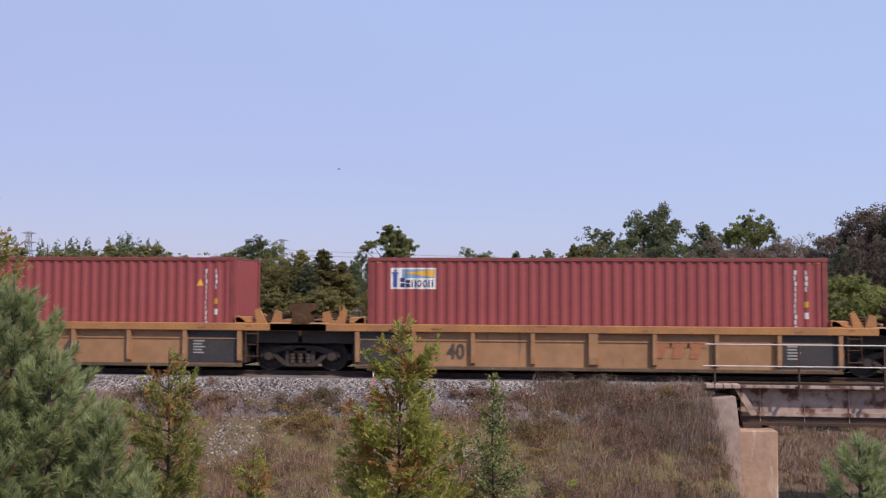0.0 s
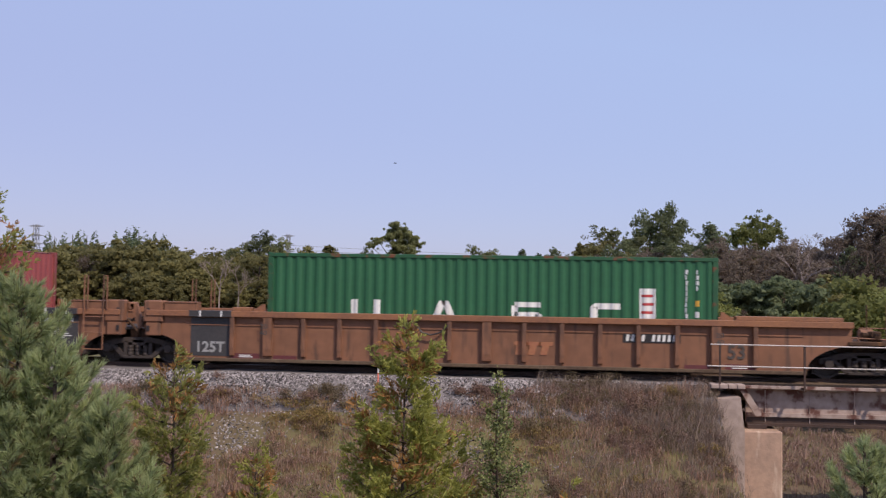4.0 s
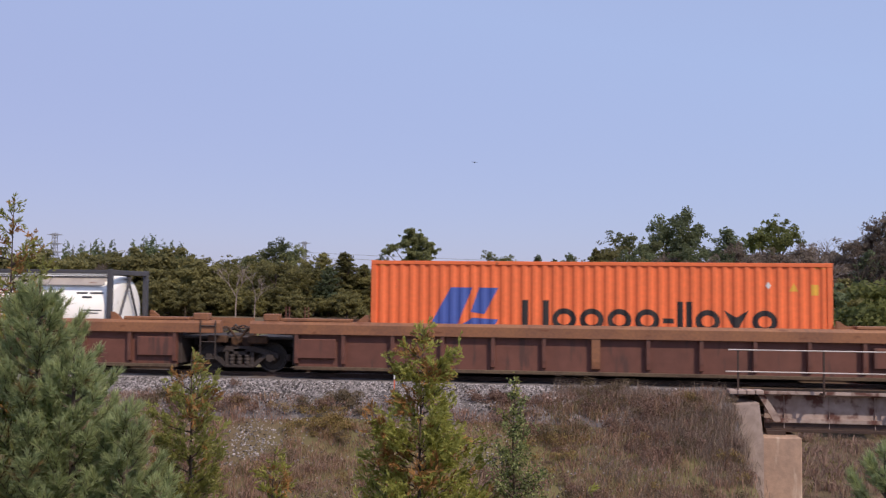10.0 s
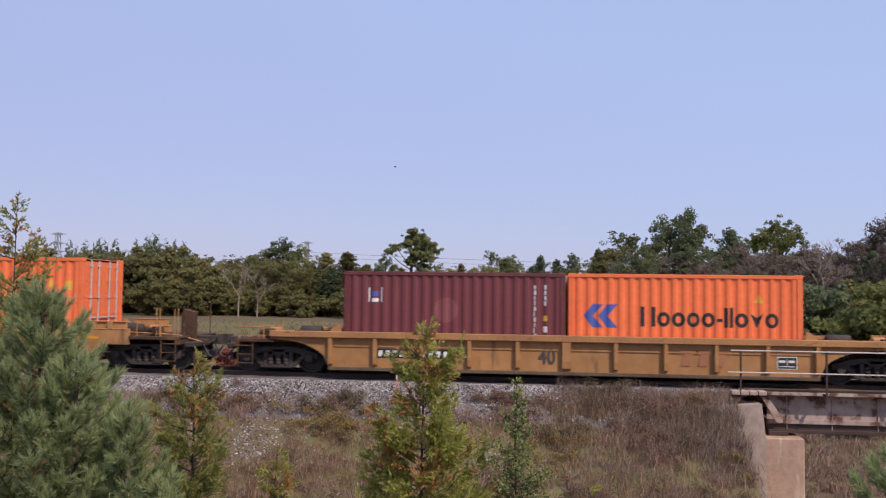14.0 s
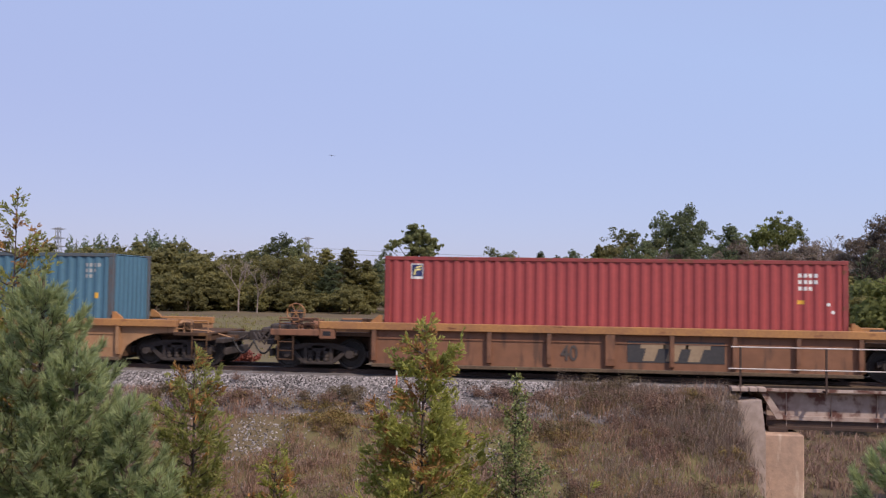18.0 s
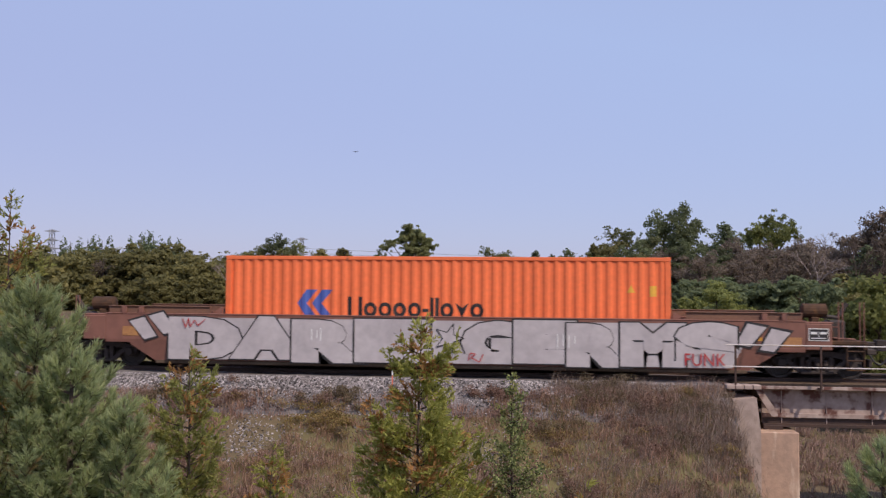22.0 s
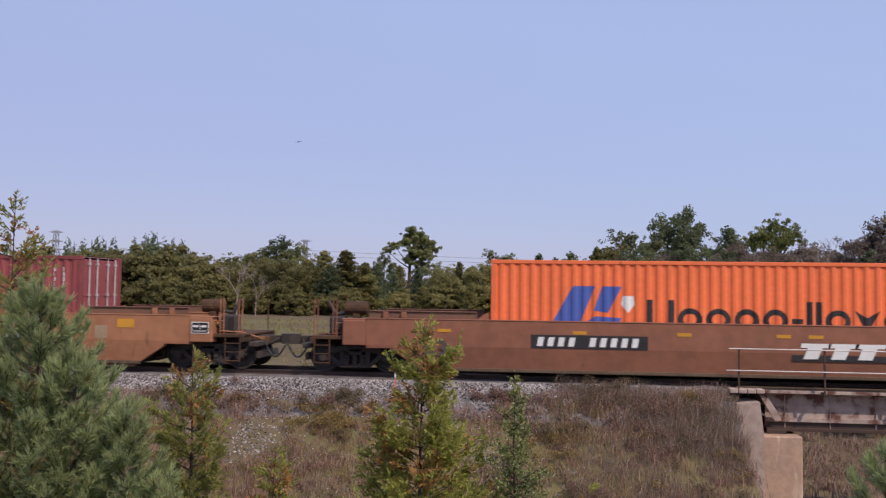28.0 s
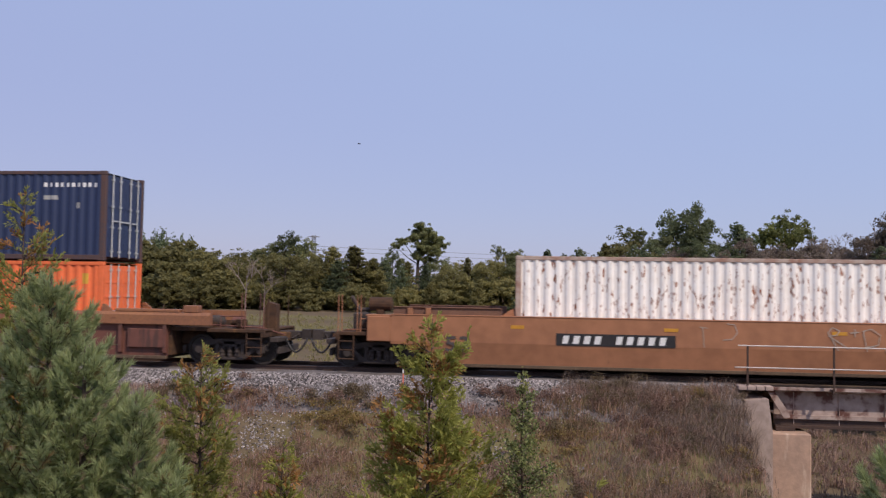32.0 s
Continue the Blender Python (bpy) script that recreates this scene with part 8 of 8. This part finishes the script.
PROTOS = dict(
    round_a=tree_proto("broadleaf_tree", 11, 9.0, 2.6, GREEN_A, label="mid-green broadleaf tree behind the railway"),
    round_b=tree_proto("broadleaf_tree", 12, 9.0, 2.7, GREEN_B, label="dark green broadleaf tree behind the railway"),
    olive=tree_proto("broadleaf_tree", 13, 7.0, 2.7, GREEN_C, low=0.06, label="olive-green bushy tree behind the field", lobes=13),
    yellow=tree_proto("broadleaf_tree", 14, 9.5, 2.5, GREEN_D, low=0.35, label="yellow-green rounded tree behind the railway"),
    cone=tree_proto("cedar_tree", 15, 6.5, 1.5, GREEN_C, "cone", 0.03, label="narrow olive-green conifer behind the railway", per=24, size=0.095),
    cone_dark=tree_proto("cedar_tree", 16, 7.0, 1.8, BLUEGREEN, "cone", 0.03, label="dusky green conifer behind the railway", per=24, size=0.095),
    poplar=tree_proto("poplar_tree", 17, 14.0, 2.3, BLUEGREEN, "multi", 0.1, label="far-off tree with several upright leaders", per=48, size=0.19),
    bronze=tree_proto("broadleaf_tree", 18, 8.0, 2.4, BROWNISH, low=0.2, label="bronzed thin-leaved tree behind the railway", per=20, size=0.085),
    shrub=tree_proto("shrub", 19, 2.6, 1.5, GREEN_D, low=0.1, label="bright yellow-green shrub beside the railway", category="shrub", lobes=8, per=30, size=0.06),
    red_shrub=tree_proto("shrub", 27, 1.2, 0.62, leaf("reddened_leaves", (0.46, 0.115, 0.085), (0.36, 0.16, 0.12), 0.4), low=0.1, label="low reddened shrub beyond the track", category="shrub", lobes=7, per=26, size=0.04),
    bush=tree_proto("bush", 22, 3.0, 2.0, GREEN_C, low=0.1, label="olive bush at the edge of the wood", category="bush", lobes=8, per=34),
    dark_bush=tree_proto("bush", 23, 3.0, 2.0, BLUEGREEN, low=0.1, label="dusky green bush at the edge of the wood", category="bush", lobes=8, per=34),
    spread=tree_proto("broadleaf_tree", 20, 13.0, 3.4, GREEN_A, "fan", 0.50, label="tall spreading tree with gaps in its crown", base_r=0.30, per=62, size=0.125),
)
for p in PROTOS.values():
    p.matrix_basis = Matrix.Translation((0, 900, -60))
USED = set()
TREES = random.Random(21)


def plant(kind, x, y, top, wide=1.0):
    """Stands a tree of that kind at (x, y) so that its top is at height top."""
    p = PROTOS[kind]
    size = {"round_a": 9, "round_b": 9, "olive": 7, "yellow": 9.5, "cone": 6.5, "cone_dark": 7, "poplar": 14, "bronze": 8, "shrub": 2.6, "red_shrub": 1.2, "spread": 13, "bush": 3.0, "dark_bush": 3.0}[kind]
    z = ground_z(x, y)
    k = (top - z) / size
    m = Matrix.Translation((x, y, z)) @ Matrix.Rotation(TREES.uniform(0, 6.28) if kind != "spread" else 0.1, 4, "Z")
    ob = p if kind not in USED else copy_thing(p, m)
    USED.add(kind)
    ob.matrix_basis = m
    ob.scale = (k * wide, k * wide, k)
    ob["group"] = "trees behind the railway"
    return ob


def at_frame(px, y):
    """World x of a bearing (0 to 1 across the view) at depth y."""
    half = math.tan(radians(W_DEG / 2))
    a = (2 * px - 1) * half
    t = radians(-6.1)
    d = Vector((math.sin(t) + a * math.cos(t), math.cos(t) - a * math.sin(t)))
    return d.x / d.y * (y - EYE[1])


# far skyline, bearing (hundredths of the view), depth, top above the eye in hundredths of the depth
for kind, b, y, h, w in (("poplar", 7.6, 210, 5.8, 1.1), ("poplar", 9.6, 215, 6.1, 1.3), ("poplar", 11.2, 210, 6.0, 1.2), ("poplar", 15.6, 200, 6.4, 1.4), ("poplar", 17.0, 205, 6.5, 1.4),
                         ("poplar", 18.9, 200, 5.9, 1.2), ("poplar", 4.2, 190, 5.4, 1.3), ("poplar", 13.6, 210, 4.9, 1.4), ("poplar", 19.2, 200, 5.5, 1), ("olive", 9.5, 160, 4.4, 1.5), ("olive", 13, 160, 4.3, 1.5), ("olive", 17, 160, 4.5, 1.5), ("olive", 22, 160, 4.0, 1.5), ("olive", 2, 150, 4.3, 1.5), ("olive", 26, 150, 3.9, 1.5), ("olive", 50, 150, 2.9, 1.5), ("cone", 52.5, 120, 2.8, 1.6), ("round_a", 48.5, 125, 3.2, 1.0),
                         ("round_b", 30.5, 120, 5.55, 1.5), ("round_a", 32.5, 118, 5.1, 1.3), ("round_a", 28.4, 118, 4.7, 1.2), ("spread", 45.6, 130, 7.1, 1.15), ("round_b", 42.8, 122, 3.9, 0.75), ("round_b", 41.9, 120, 3.2, 0.8),
                         ("cone", 36.0, 95, 4.5, 1.9), ("cone", 38.4, 92, 4.6, 2.0), ("olive", 34.2, 96, 3.9, 1.0), ("cone", 40.6, 95, 3.2, 1.9),
                         ("round_a", 55.3, 100, 4.6, 0.9), ("round_a", 57.2, 98, 4.2, 0.9), ("cone_dark", 60.2, 92, 4.35, 1.2), ("cone_dark", 63.8, 90, 4.6, 1.2), ("cone_dark", 62.0, 94, 3.9, 1.3)):
    plant(kind, at_frame(b / 100, y), y, EYE[2] + (y - EYE[1]) * h / 100, w)
# right-hand wood
for kind, b, y, h, w in (("round_a", 70.5, 75, 6.7, 1.3), ("olive", 68.5, 72, 5.6, 1.3), ("round_b", 77.3, 78, 8.8, 1.05), ("round_b", 74.8, 80, 8.0, 1.1), ("cone_dark", 81.6, 76, 7.5, 1.4),
                         ("yellow", 87.3, 84, 8.8, 1.1), ("yellow", 85.4, 86, 8.0, 1.0), ("bronze", 83.6, 70, 6.0, 1.3), ("bronze", 88.6, 68, 5.7, 1.4), ("bronze", 91.8, 70, 5.9, 1.3),
                         ("bronze", 99.4, 62, 9.6, 0.95), ("round_b", 103.8, 60, 9.5, 1.0), ("bronze", 97.2, 64, 7.4, 1.1), ("bronze", 102.2, 64, 10.6, 1.25), ("bronze", 94.8, 72, 6.3, 1.2), ("bronze", 100.5, 52, 6.0, 1.2)):
    plant(kind, at_frame(b / 100, y), y, EYE[2] + (y - EYE[1]) * h / 100, w)
# the wood's lower front, all along
for i in range(74):
    b = -6 + i * 1.54 + TREES.uniform(-0.6, 0.6)
    if not -3.5 < b < 103.5:
        continue
    y = TREES.uniform(88, 104) if b < 62 else TREES.uniform(52, 70)
    kind = TREES.choice(("olive", "bush", "bronze", "olive", "round_a") if b < 24 else ("cone", "olive", "olive", "cone_dark", "cone") if b < 56 else ("cone_dark", "round_a", "cone_dark", "cone")
                        if b < 68 else ("round_b", "bronze", "bronze", "cone_dark", "round_a"))
    h = (TREES.uniform(2.4, 3.6) if b < 24 else TREES.uniform(2.0, 3.9) if b < 42 else TREES.uniform(2.2, 3.2) if b < 50 else TREES.uniform(2.0, 3.4) if b < 66 else TREES.uniform(3.6, 5.4))
    plant(kind, at_frame(b / 100, y), y, EYE[2] + (y - EYE[1]) * h / 100, TREES.uniform(1.1, 1.6))
for i in range(64):
    b = -6 + i * 1.8 + TREES.uniform(-0.9, 0.9)
    if not -3.5 < b < 103.5:
        continue
    y = TREES.uniform(82, 90) if b < 62 else TREES.uniform(44, 52)
    plant(TREES.choice(("bush", "cone", "bush") if b < 56 else ("dark_bush", "cone_dark", "bush")), at_frame(b / 100, y), y, ground_z(0, y) + TREES.uniform(2.0, 4.4), TREES.uniform(1.1, 1.6))
for b, y, h in ((99.3, 18, -0.7), (97.6, 20, -1.6), (80.5, 34, 0.1), (66.5, 40, -0.4)):
    plant("shrub", at_frame(b / 100, y), y, EYE[2] + (y - EYE[1]) * h / 100, 1.2)
plant("red_shrub", -10.75, 4.2, 0.30, 1.45)
FARWOOD = leaf("far_wood_leaves", (0.05, 0.075, 0.04), (0.07, 0.09, 0.045))
fr = random.Random(31)
tops = [(fr.uniform(-500, 420), fr.uniform(230, 330), ground_z(0, 280) + fr.uniform(0.5, 6.0), fr.uniform(2, 4)) for _ in range(520)]
fv, ff = leaves(np.random.RandomState(31), [(*c, c[0], c[1], c[2] - 2) for c in tops], 0.6, 60)
tagged(new("far_wood", big_mesh("far_wood", fv, ff, FARWOOD)), "hazy far woodland on the horizon", "wood", kind="stuff")


def dead_tree(bearing, y, first, seed, thick=0.13, depth=4, material=PALEBARK, label="pale bare tree without leaves"):
    x = at_frame(bearing, y)
    root = thing("bare_tree", (x, y, ground_z(x, y)), label, "tree")
    r = random.Random(seed)

    def grow(s):
        def twig(p, d, l, rad, depth):
            e = p + d * l
            s.tube([p, (p + e) / 2 + Vector((r.uniform(-0.1, 0.1), 0, 0.05)) * l * 0.4, e], [rad, rad * 0.8, rad * 0.6], 5)
            if depth:
                for _ in range(3 if depth > 1 else 4):
                    n = (d + Vector((r.uniform(-0.9, 0.9), r.uniform(-0.9, 0.9), r.uniform(-0.2, 0.6)))).normalized()
                    twig(e - d * l * r.uniform(0, 0.35), n, l * r.uniform(0.55, 0.75), rad * 0.58, depth - 1)
        twig(Vector((0, 0, -0.2)), Vector((0.03, 0, 1)), first, thick, depth)
    part("trunk", grow, material, root)


dead_tree(0.945, 66, 4.6, 4)
dead_tree(0.915, 50, 3.4, 5, 0.09)
dead_tree(0.975, 48, 3.6, 6, 0.10, 4, BARK, "dark bare tree at the wood's edge")
dead_tree(0.860, 49, 3.0, 7, 0.08, 4, BARK, "dark bare tree at the wood's edge")
dead_tree(0.262, 80, 3.2, 8, 0.10)
dead_tree(0.283, 81, 2.8, 9, 0.08)

# ---- pylons and lines on the skyline ----
PYLON = surface("far_pylon_steel", (0.30, 0.31, 0.34), (0.26, 0.27, 0.3), rough=0.7)


def pylon(x, y, top):
    z = ground_z(x, y)
    root = thing("pylon", (x, y, z), "far-off lattice power pylon", "pylon", "pylons on the skyline")
    h = top - z

    def lattice(s):
        for a in (-1, 1):
            for c in (-1, 1):
                s.tube([(a * 2.4, c * 2.4, 0), (a * 0.9, c * 0.9, h * 0.7), (a * 0.7, c * 0.7, h)], 0.16, 4)
        n = 9
        for i in range(n):
            w0, w1 = 2.4 - 1.6 * min(1, i / n / 0.75), 2.4 - 1.6 * min(1, (i + 1) / n / 0.75)
            for c in (-1, 1):
                s.tube([(-w0, c * w0, h * i / n), (w1, c * w1, h * (i + 1) / n)], 0.1, 4)
                s.tube([(w0, c * w0, h * i / n), (-w1, c * w1, h * (i + 1) / n)], 0.1, 4)
    part("tower", lattice, PYLON, root)
    for q in (0.68, 0.82, 0.97):
        part("cross_arm", lambda s: s.extrude([(-3.6, h * q), (0, h * q - 0.5), (3.6, h * q), (0, h * q + 0.6)], 1, -0.4, 0.4), PYLON, root)


PA, PB = (at_frame(0.338, 420), 420), (at_frame(0.055, 330), 330)
pylon(*PA, EYE[2] + 445 * 0.0575)
pylon(*PB, EYE[2] + 355 * 0.0665)
lines = thing("power_lines", (0, 0, 0), "thin power lines sagging between far pylons", "cable")
far_r = (at_frame(1.3, 520), 520)
for i, h in enumerate((0.040, 0.045, 0.030)):
    def cable(s):
        pts = []
        for (x0, y0), (x1, y1) in ((PB, PA), (PA, far_r)):
            for j in range(13):
                q = j / 12
                y = y0 + (y1 - y0) * q
                pts.append((x0 + (x1 - x0) * q, y, EYE[2] + (y - EYE[1]) * (h - 0.012 * 4 * q * (1 - q))))
        s.tube(pts, 0.10, 4)
    part("cable", cable, PYLON, lines)

# ---- young trees before the camera ----
NEEDLE = leaf("pine_needles", (0.27, 0.33, 0.14), (0.50, 0.54, 0.28), 0.55, 0.1)
NEEDLE_OLD = leaf("old_pine_needles", (0.30, 0.21, 0.09), (0.22, 0.19, 0.09), 0.4, 0.1)
CEDAR = leaf("cedar_sprays", (0.23, 0.24, 0.05), (0.44, 0.43, 0.12), 0.5, 0.1)
CEDAR_DULL = leaf("cedar_sprays_dull", (0.25, 0.265, 0.07), (0.40, 0.39, 0.13), 0.55, 0.1)
CEDAR_RUST = leaf("cedar_sprays_rusty", (0.42, 0.20, 0.07), (0.26, 0.17, 0.06), 0.35, 0.1)
# the pale second green paints sunlit highlights onto some of the shrub's leaves
SAGE = leaf("sage_leaves", (0.075, 0.11, 0.035), (0.36, 0.385, 0.15), 0.3, 0.1)


def rnd3(r, k):
    return Vector((r.gauss(0, k), r.gauss(0, k), r.gauss(0, k)))


def pine(x, y, top, wide, seed, boughs=60):
    """A young pine: boughs sweep out and then up, each shoot set with long soft needles."""
    z = ground_z(x, y)
    h = top - z
    r = random.Random(seed)
    root = thing("young_pine", (x, y, z), "young pine with soft blue-green needles", "tree", "young trees on the slope")
    live, old = ([], []), ([], [])
    wood = Solid()
    wood.tube([(0, 0, -0.2), (0.02, 0, h * 0.5), (0, 0, h)], [0.07, 0.045, 0.012], 7)

    def needles(p, q, n, l, pool):
        v, f = pool
        d = (q - p).normalized()
        for _ in range(n if p.z + z > -0.5 else n // 4):
            k = r.random()
            o = p + (q - p) * k
            e = (d * (0.75 + 0.5 * k) + rnd3(r, 0.36)).normalized()
            w = e.cross(rnd3(r, 1)).normalized() * 0.005
            t = o + e * l * r.uniform(0.75, 1.15)
            i = len(v)
            v.extend([tuple(o - w), tuple(o + w), tuple(t)])
            f.append((i, i + 1, i + 2))

    def shoot(p, d, l, n):
        q = p + d * l
        wood.tube([p, q], [0.006, 0.004], 4)
        needles(p, q, n, 0.11, old if r.random() < 0.03 else live)
        return q
    for i in range(boughs):
        q = (i + r.random()) / boughs
        a = i * 2.4 + r.uniform(-0.5, 0.5)
        l = wide * ((1.0 - q) ** 0.8 * r.uniform(0.55, 1.1) + 0.05)
        out = Vector((math.cos(a), math.sin(a), 0))
        side = Vector((-math.sin(a), math.cos(a), 0))
        p0 = Vector((0, 0, h * (0.12 + 0.84 * q) - 0.25 * l))
        bend = r.uniform(0.45, 0.8)

        def along(k):
            return p0 + out * l * k + Vector((0, 0, l * (0.12 * k + bend * k * k)))
        wood.tube([along(k) for k in (0, 0.35, 0.7, 1.0)], [0.018, 0.013, 0.009, 0.005], 5)
        n = max(3, int(l / 0.10))
        for k in range(n):
            u = 0.25 + 0.75 * (k + 1) / n
            b, d = along(u), (along(u + 0.05) - along(u - 0.05)).normalized()
            needles(along(u - 0.75 / n), b, 34, 0.11, live)
            for sgn in (-1, 1):
                sd = (d + side * sgn * r.uniform(0.5, 1.0) + Vector((0, 0, r.uniform(0.1, 0.5)))).normalized()
                sl = (0.16 + 0.34 * (1 - u) * min(1, l)) * r.uniform(0.6, 1.2)
                e = shoot(b, sd, sl, 60)
                if sl > 0.16:
                    shoot(b + (e - b) * 0.5, (sd + d + rnd3(r, 0.2)).normalized(), sl * 0.6, 26)
        shoot(along(1.0), (out * 0.25 + Vector((0, 0, 1))).normalized(), 0.15, 70)
    shoot(Vector((0, 0, h - 0.12)), Vector((0, 0, 1)), 0.12, 90)
    for nm, me in (("trunk", wood.mesh("trunk", BARK)), ("needles", big_mesh("needles", *live, NEEDLE)), ("old_needles", big_mesh("old_needles", *old, NEEDLE_OLD))):
        new(nm, me).parent = root
    return root


def cedar(x, y, top, profile, seed, per_metre=26, rust=0.25, material=None, leafy=False, label="slim young cedar with yellow-green sprays, partly rusty", fill=1.0):
    """A slim young conifer: a bare stem and rising boughs whose twigs carry flat ragged sprays, gaps between them.
    profile: (metres below the top, reach of the boughs) rows."""
    z = ground_z(x, y)
    h = top - z
    r = random.Random(seed)
    root = thing("young_cedar" if not leafy else "young_shrub", (x, y, z), label, "tree" if not leafy else "shrub", "young trees on the slope")
    wood = Solid()
    bend = [(r.gauss(0, 0.02), r.gauss(0, 0.02)) for _ in range(5)]
    stem = [(bend[i][0] if 0 < i < 5 else 0, bend[i][1] if 0 < i < 5 else 0, h * i / 5 if i else -0.2) for i in range(5)] + [(0, 0, h)]
    wood.tube(stem, [0.045, 0.035, 0.026, 0.018, 0.011, 0.003], 7)
    fresh, rusty = ([], []), ([], [])

    def frond(p, d, l, wdt, pool):
        v, f = pool
        w = d.cross(rnd3(r, 1)).normalized() * wdt
        t = p + d * l
        o = len(v)
        v.extend([tuple(p), tuple(p + (t - p) * 0.55 + w), tuple(t), tuple(p + (t - p) * 0.55 - w)])
        f.append((o, o + 1, o + 2, o + 3))

    def spray(p, d, l, pool):
        """A small flat fan."""
        flat = d.cross(rnd3(r, 1)).normalized()
        for j in range(14):
            k = r.random()
            s = r.choice((-1, 1)) * r.uniform(0.2, 0.9)
            frond(p + d * l * k, (d + flat * s + rnd3(r, 0.12)).normalized(), l * (0.66 - 0.3 * k) * r.uniform(0.7, 1.2), 0.0085, pool)
    n = int(h * per_metre)
    for i in range(n):
        drop = h * 0.93 * ((i + r.random()) / n) ** 0.82
        reach = lerp_rows(profile, drop) * (0.35 + 0.75 * r.random() ** 0.7)
        a = i * 2.4 + r.uniform(-0.7, 0.7)
        out = Vector((math.cos(a), math.sin(a), 0))
        rise = reach * r.uniform(0.35, 1.0)
        tip = out * reach + Vector((0, 0, h - drop))
        p0 = Vector((0, 0, h - drop - rise))
        p1 = p0 + out * reach * 0.5 + Vector((0, 0, rise * 0.32))
        wood.tube([p0, p1, tip], [0.010, 0.006, 0.003], 4)
        turned = r.random() < rust * (2.2 if drop < 0.75 else 0.85)
        m = max(4, int(reach / 0.017 * fill)) if tip.z + z > -0.5 else max(3, int(reach / 0.06 * fill))
        for k in range(m):
            u = 0.22 + 0.78 * ((k + r.random()) / m) ** 0.8
            b = p0 + (p1 - p0) * (u / 0.5) if u < 0.5 else p1 + (tip - p1) * ((u - 0.5) / 0.5)
            b = b + rnd3(r, 0.05 * min(1.0, reach / 0.4))
            e = (out * 0.7 + rnd3(r, 0.45) + Vector((0, 0, 0.55))).normalized()
            pool = rusty if r.random() < (0.7 if turned else 0.05) else fresh
            if leafy:
                if r.random() < 0.25:
                    continue
                for _ in range(7):
                    frond(b + rnd3(r, 0.022), rnd3(r, 1).normalized(), r.uniform(0.022, 0.042), 0.011, pool)
            else:
                spray(b, e, r.uniform(0.09, 0.15), pool)
    for nm, me in (("trunk", wood.mesh("trunk", BARK)), ("sprays" if not leafy else "leaves", big_mesh("sprays", *fresh, material or CEDAR)),
                   ("rusty_sprays" if not leafy else "dull_leaves", big_mesh("rusty_sprays", *rusty, CEDAR_RUST if not leafy else CEDAR_DULL))):
        new(nm, me).parent = root
    return root


pine(-5.70, -15.8, 2.46, 1.65, 1, 105)
pine(-5.10, -16.1, 1.66, 1.2, 2, 56)
pine(-4.44, -16.2, 1.14, 1.05, 13, 46)
pine(-3.98, -16.4, 0.42, 0.85, 14, 30)
pine(-6.7, -16.6, 1.6, 1.4, 8, 40)
pine(3.62, -15.4, 0.76, 1.0, 3, 46)
cedar(-6.43, -15.2, 3.48, [(0, 0.03), (0.3, 0.26), (0.7, 0.36), (1.3, 0.5), (2.2, 0.7), (6, 0.9)], 4, 22, 0.2, CEDAR_DULL, fill=0.9)
cedar(-4.01, -15.5, 1.67, [(0, 0.03), (0.2, 0.28), (0.45, 0.42), (1.0, 0.44), (1.7, 0.5), (5, 0.7)], 5, 26, 0.09, CEDAR_DULL, fill=1.1)
cedar(-1.32, -15.5, 2.02, [(0, 0.04), (0.25, 0.34), (0.42, 0.42), (0.55, 0.26), (0.72, 0.24), (0.92, 0.52), (1.3, 0.70), (1.9, 0.88), (3, 1.0), (5, 0.9)], 6, 34, 0.15, fill=1.4)
cedar(-0.30, -15.5, 1.48, [(0, 0.03), (0.3, 0.14), (0.7, 0.24), (1.1, 0.35), (1.5, 0.43), (4, 0.5)], 8, 34, 0.1, SAGE, True, "thin young shrub with small grey-green leaves", fill=1.9)
cedar(-3.0, -15.5, 0.54, [(0, 0.03), (0.3, 0.18), (0.8, 0.28), (4, 0.4)], 9, 30, 0.1, fill=1.3)
cedar(0.49, -15.5, 0.28, [(0, 0.02), (0.2, 0.08), (3, 0.15)], 10, 12, 0.1)

# ---- a bird ----
bird = thing("bird", (-17.7, 60, 14.1), "small dark bird gliding high over the field", "bird")
FEATHER = surface("dark_feathers", (0.04, 0.035, 0.035), (0.06, 0.05, 0.05), rough=0.9)
part("body", lambda s: s.lathe([(-0.16, 0.01), (-0.1, 0.04), (0.02, 0.05), (0.12, 0.03), (0.17, 0.005)], 0, 8), FEATHER, bird)
for a in (-1, 1):
    part("wing", lambda s: s.extrude([(-0.05, a * 0.03), (0.06, a * 0.03), (0.04, a * 0.22), (-0.04, a * 0.34), (-0.06, a * 0.2)], 2, 0.01, 0.022), FEATHER, bird)
MOVING.append((bird, [(t, pose(x, 60, z, 0, 0, turn)) for t, x, z, turn in (
    (0, -17.7, 14.1, 0), (2, -16.0, 13.9, 0), (3.5, -13.7, 14.2, 0), (7, -8.0, 14.7, 0), (9, -6.3, 15.0, 60), (10, -6.6, 15.0, 120), (11, -8.0, 14.8, 180), (13, -12.5, 14.6, 180), (17, -19.9, 14.8, 180),
    (18, -21.0, 15.3, 120), (19, -21.0, 15.6, 60), (20, -19.9, 16.0, 0), (21, -18.5, 16.0, 0), (22, -18.0, 15.7, 80), (23, -18.6, 15.4, 150), (24, -20.1, 15.3, 180), (25, -22.6, 15.6, 180), (27, -24.6, 16.6, 120),
    (29, -23.3, 17.2, 40), (30, -22.2, 17.4, 0), (31, -20.4, 17.0, 0), (32, -18.9, 16.3, 0))]))

motions()
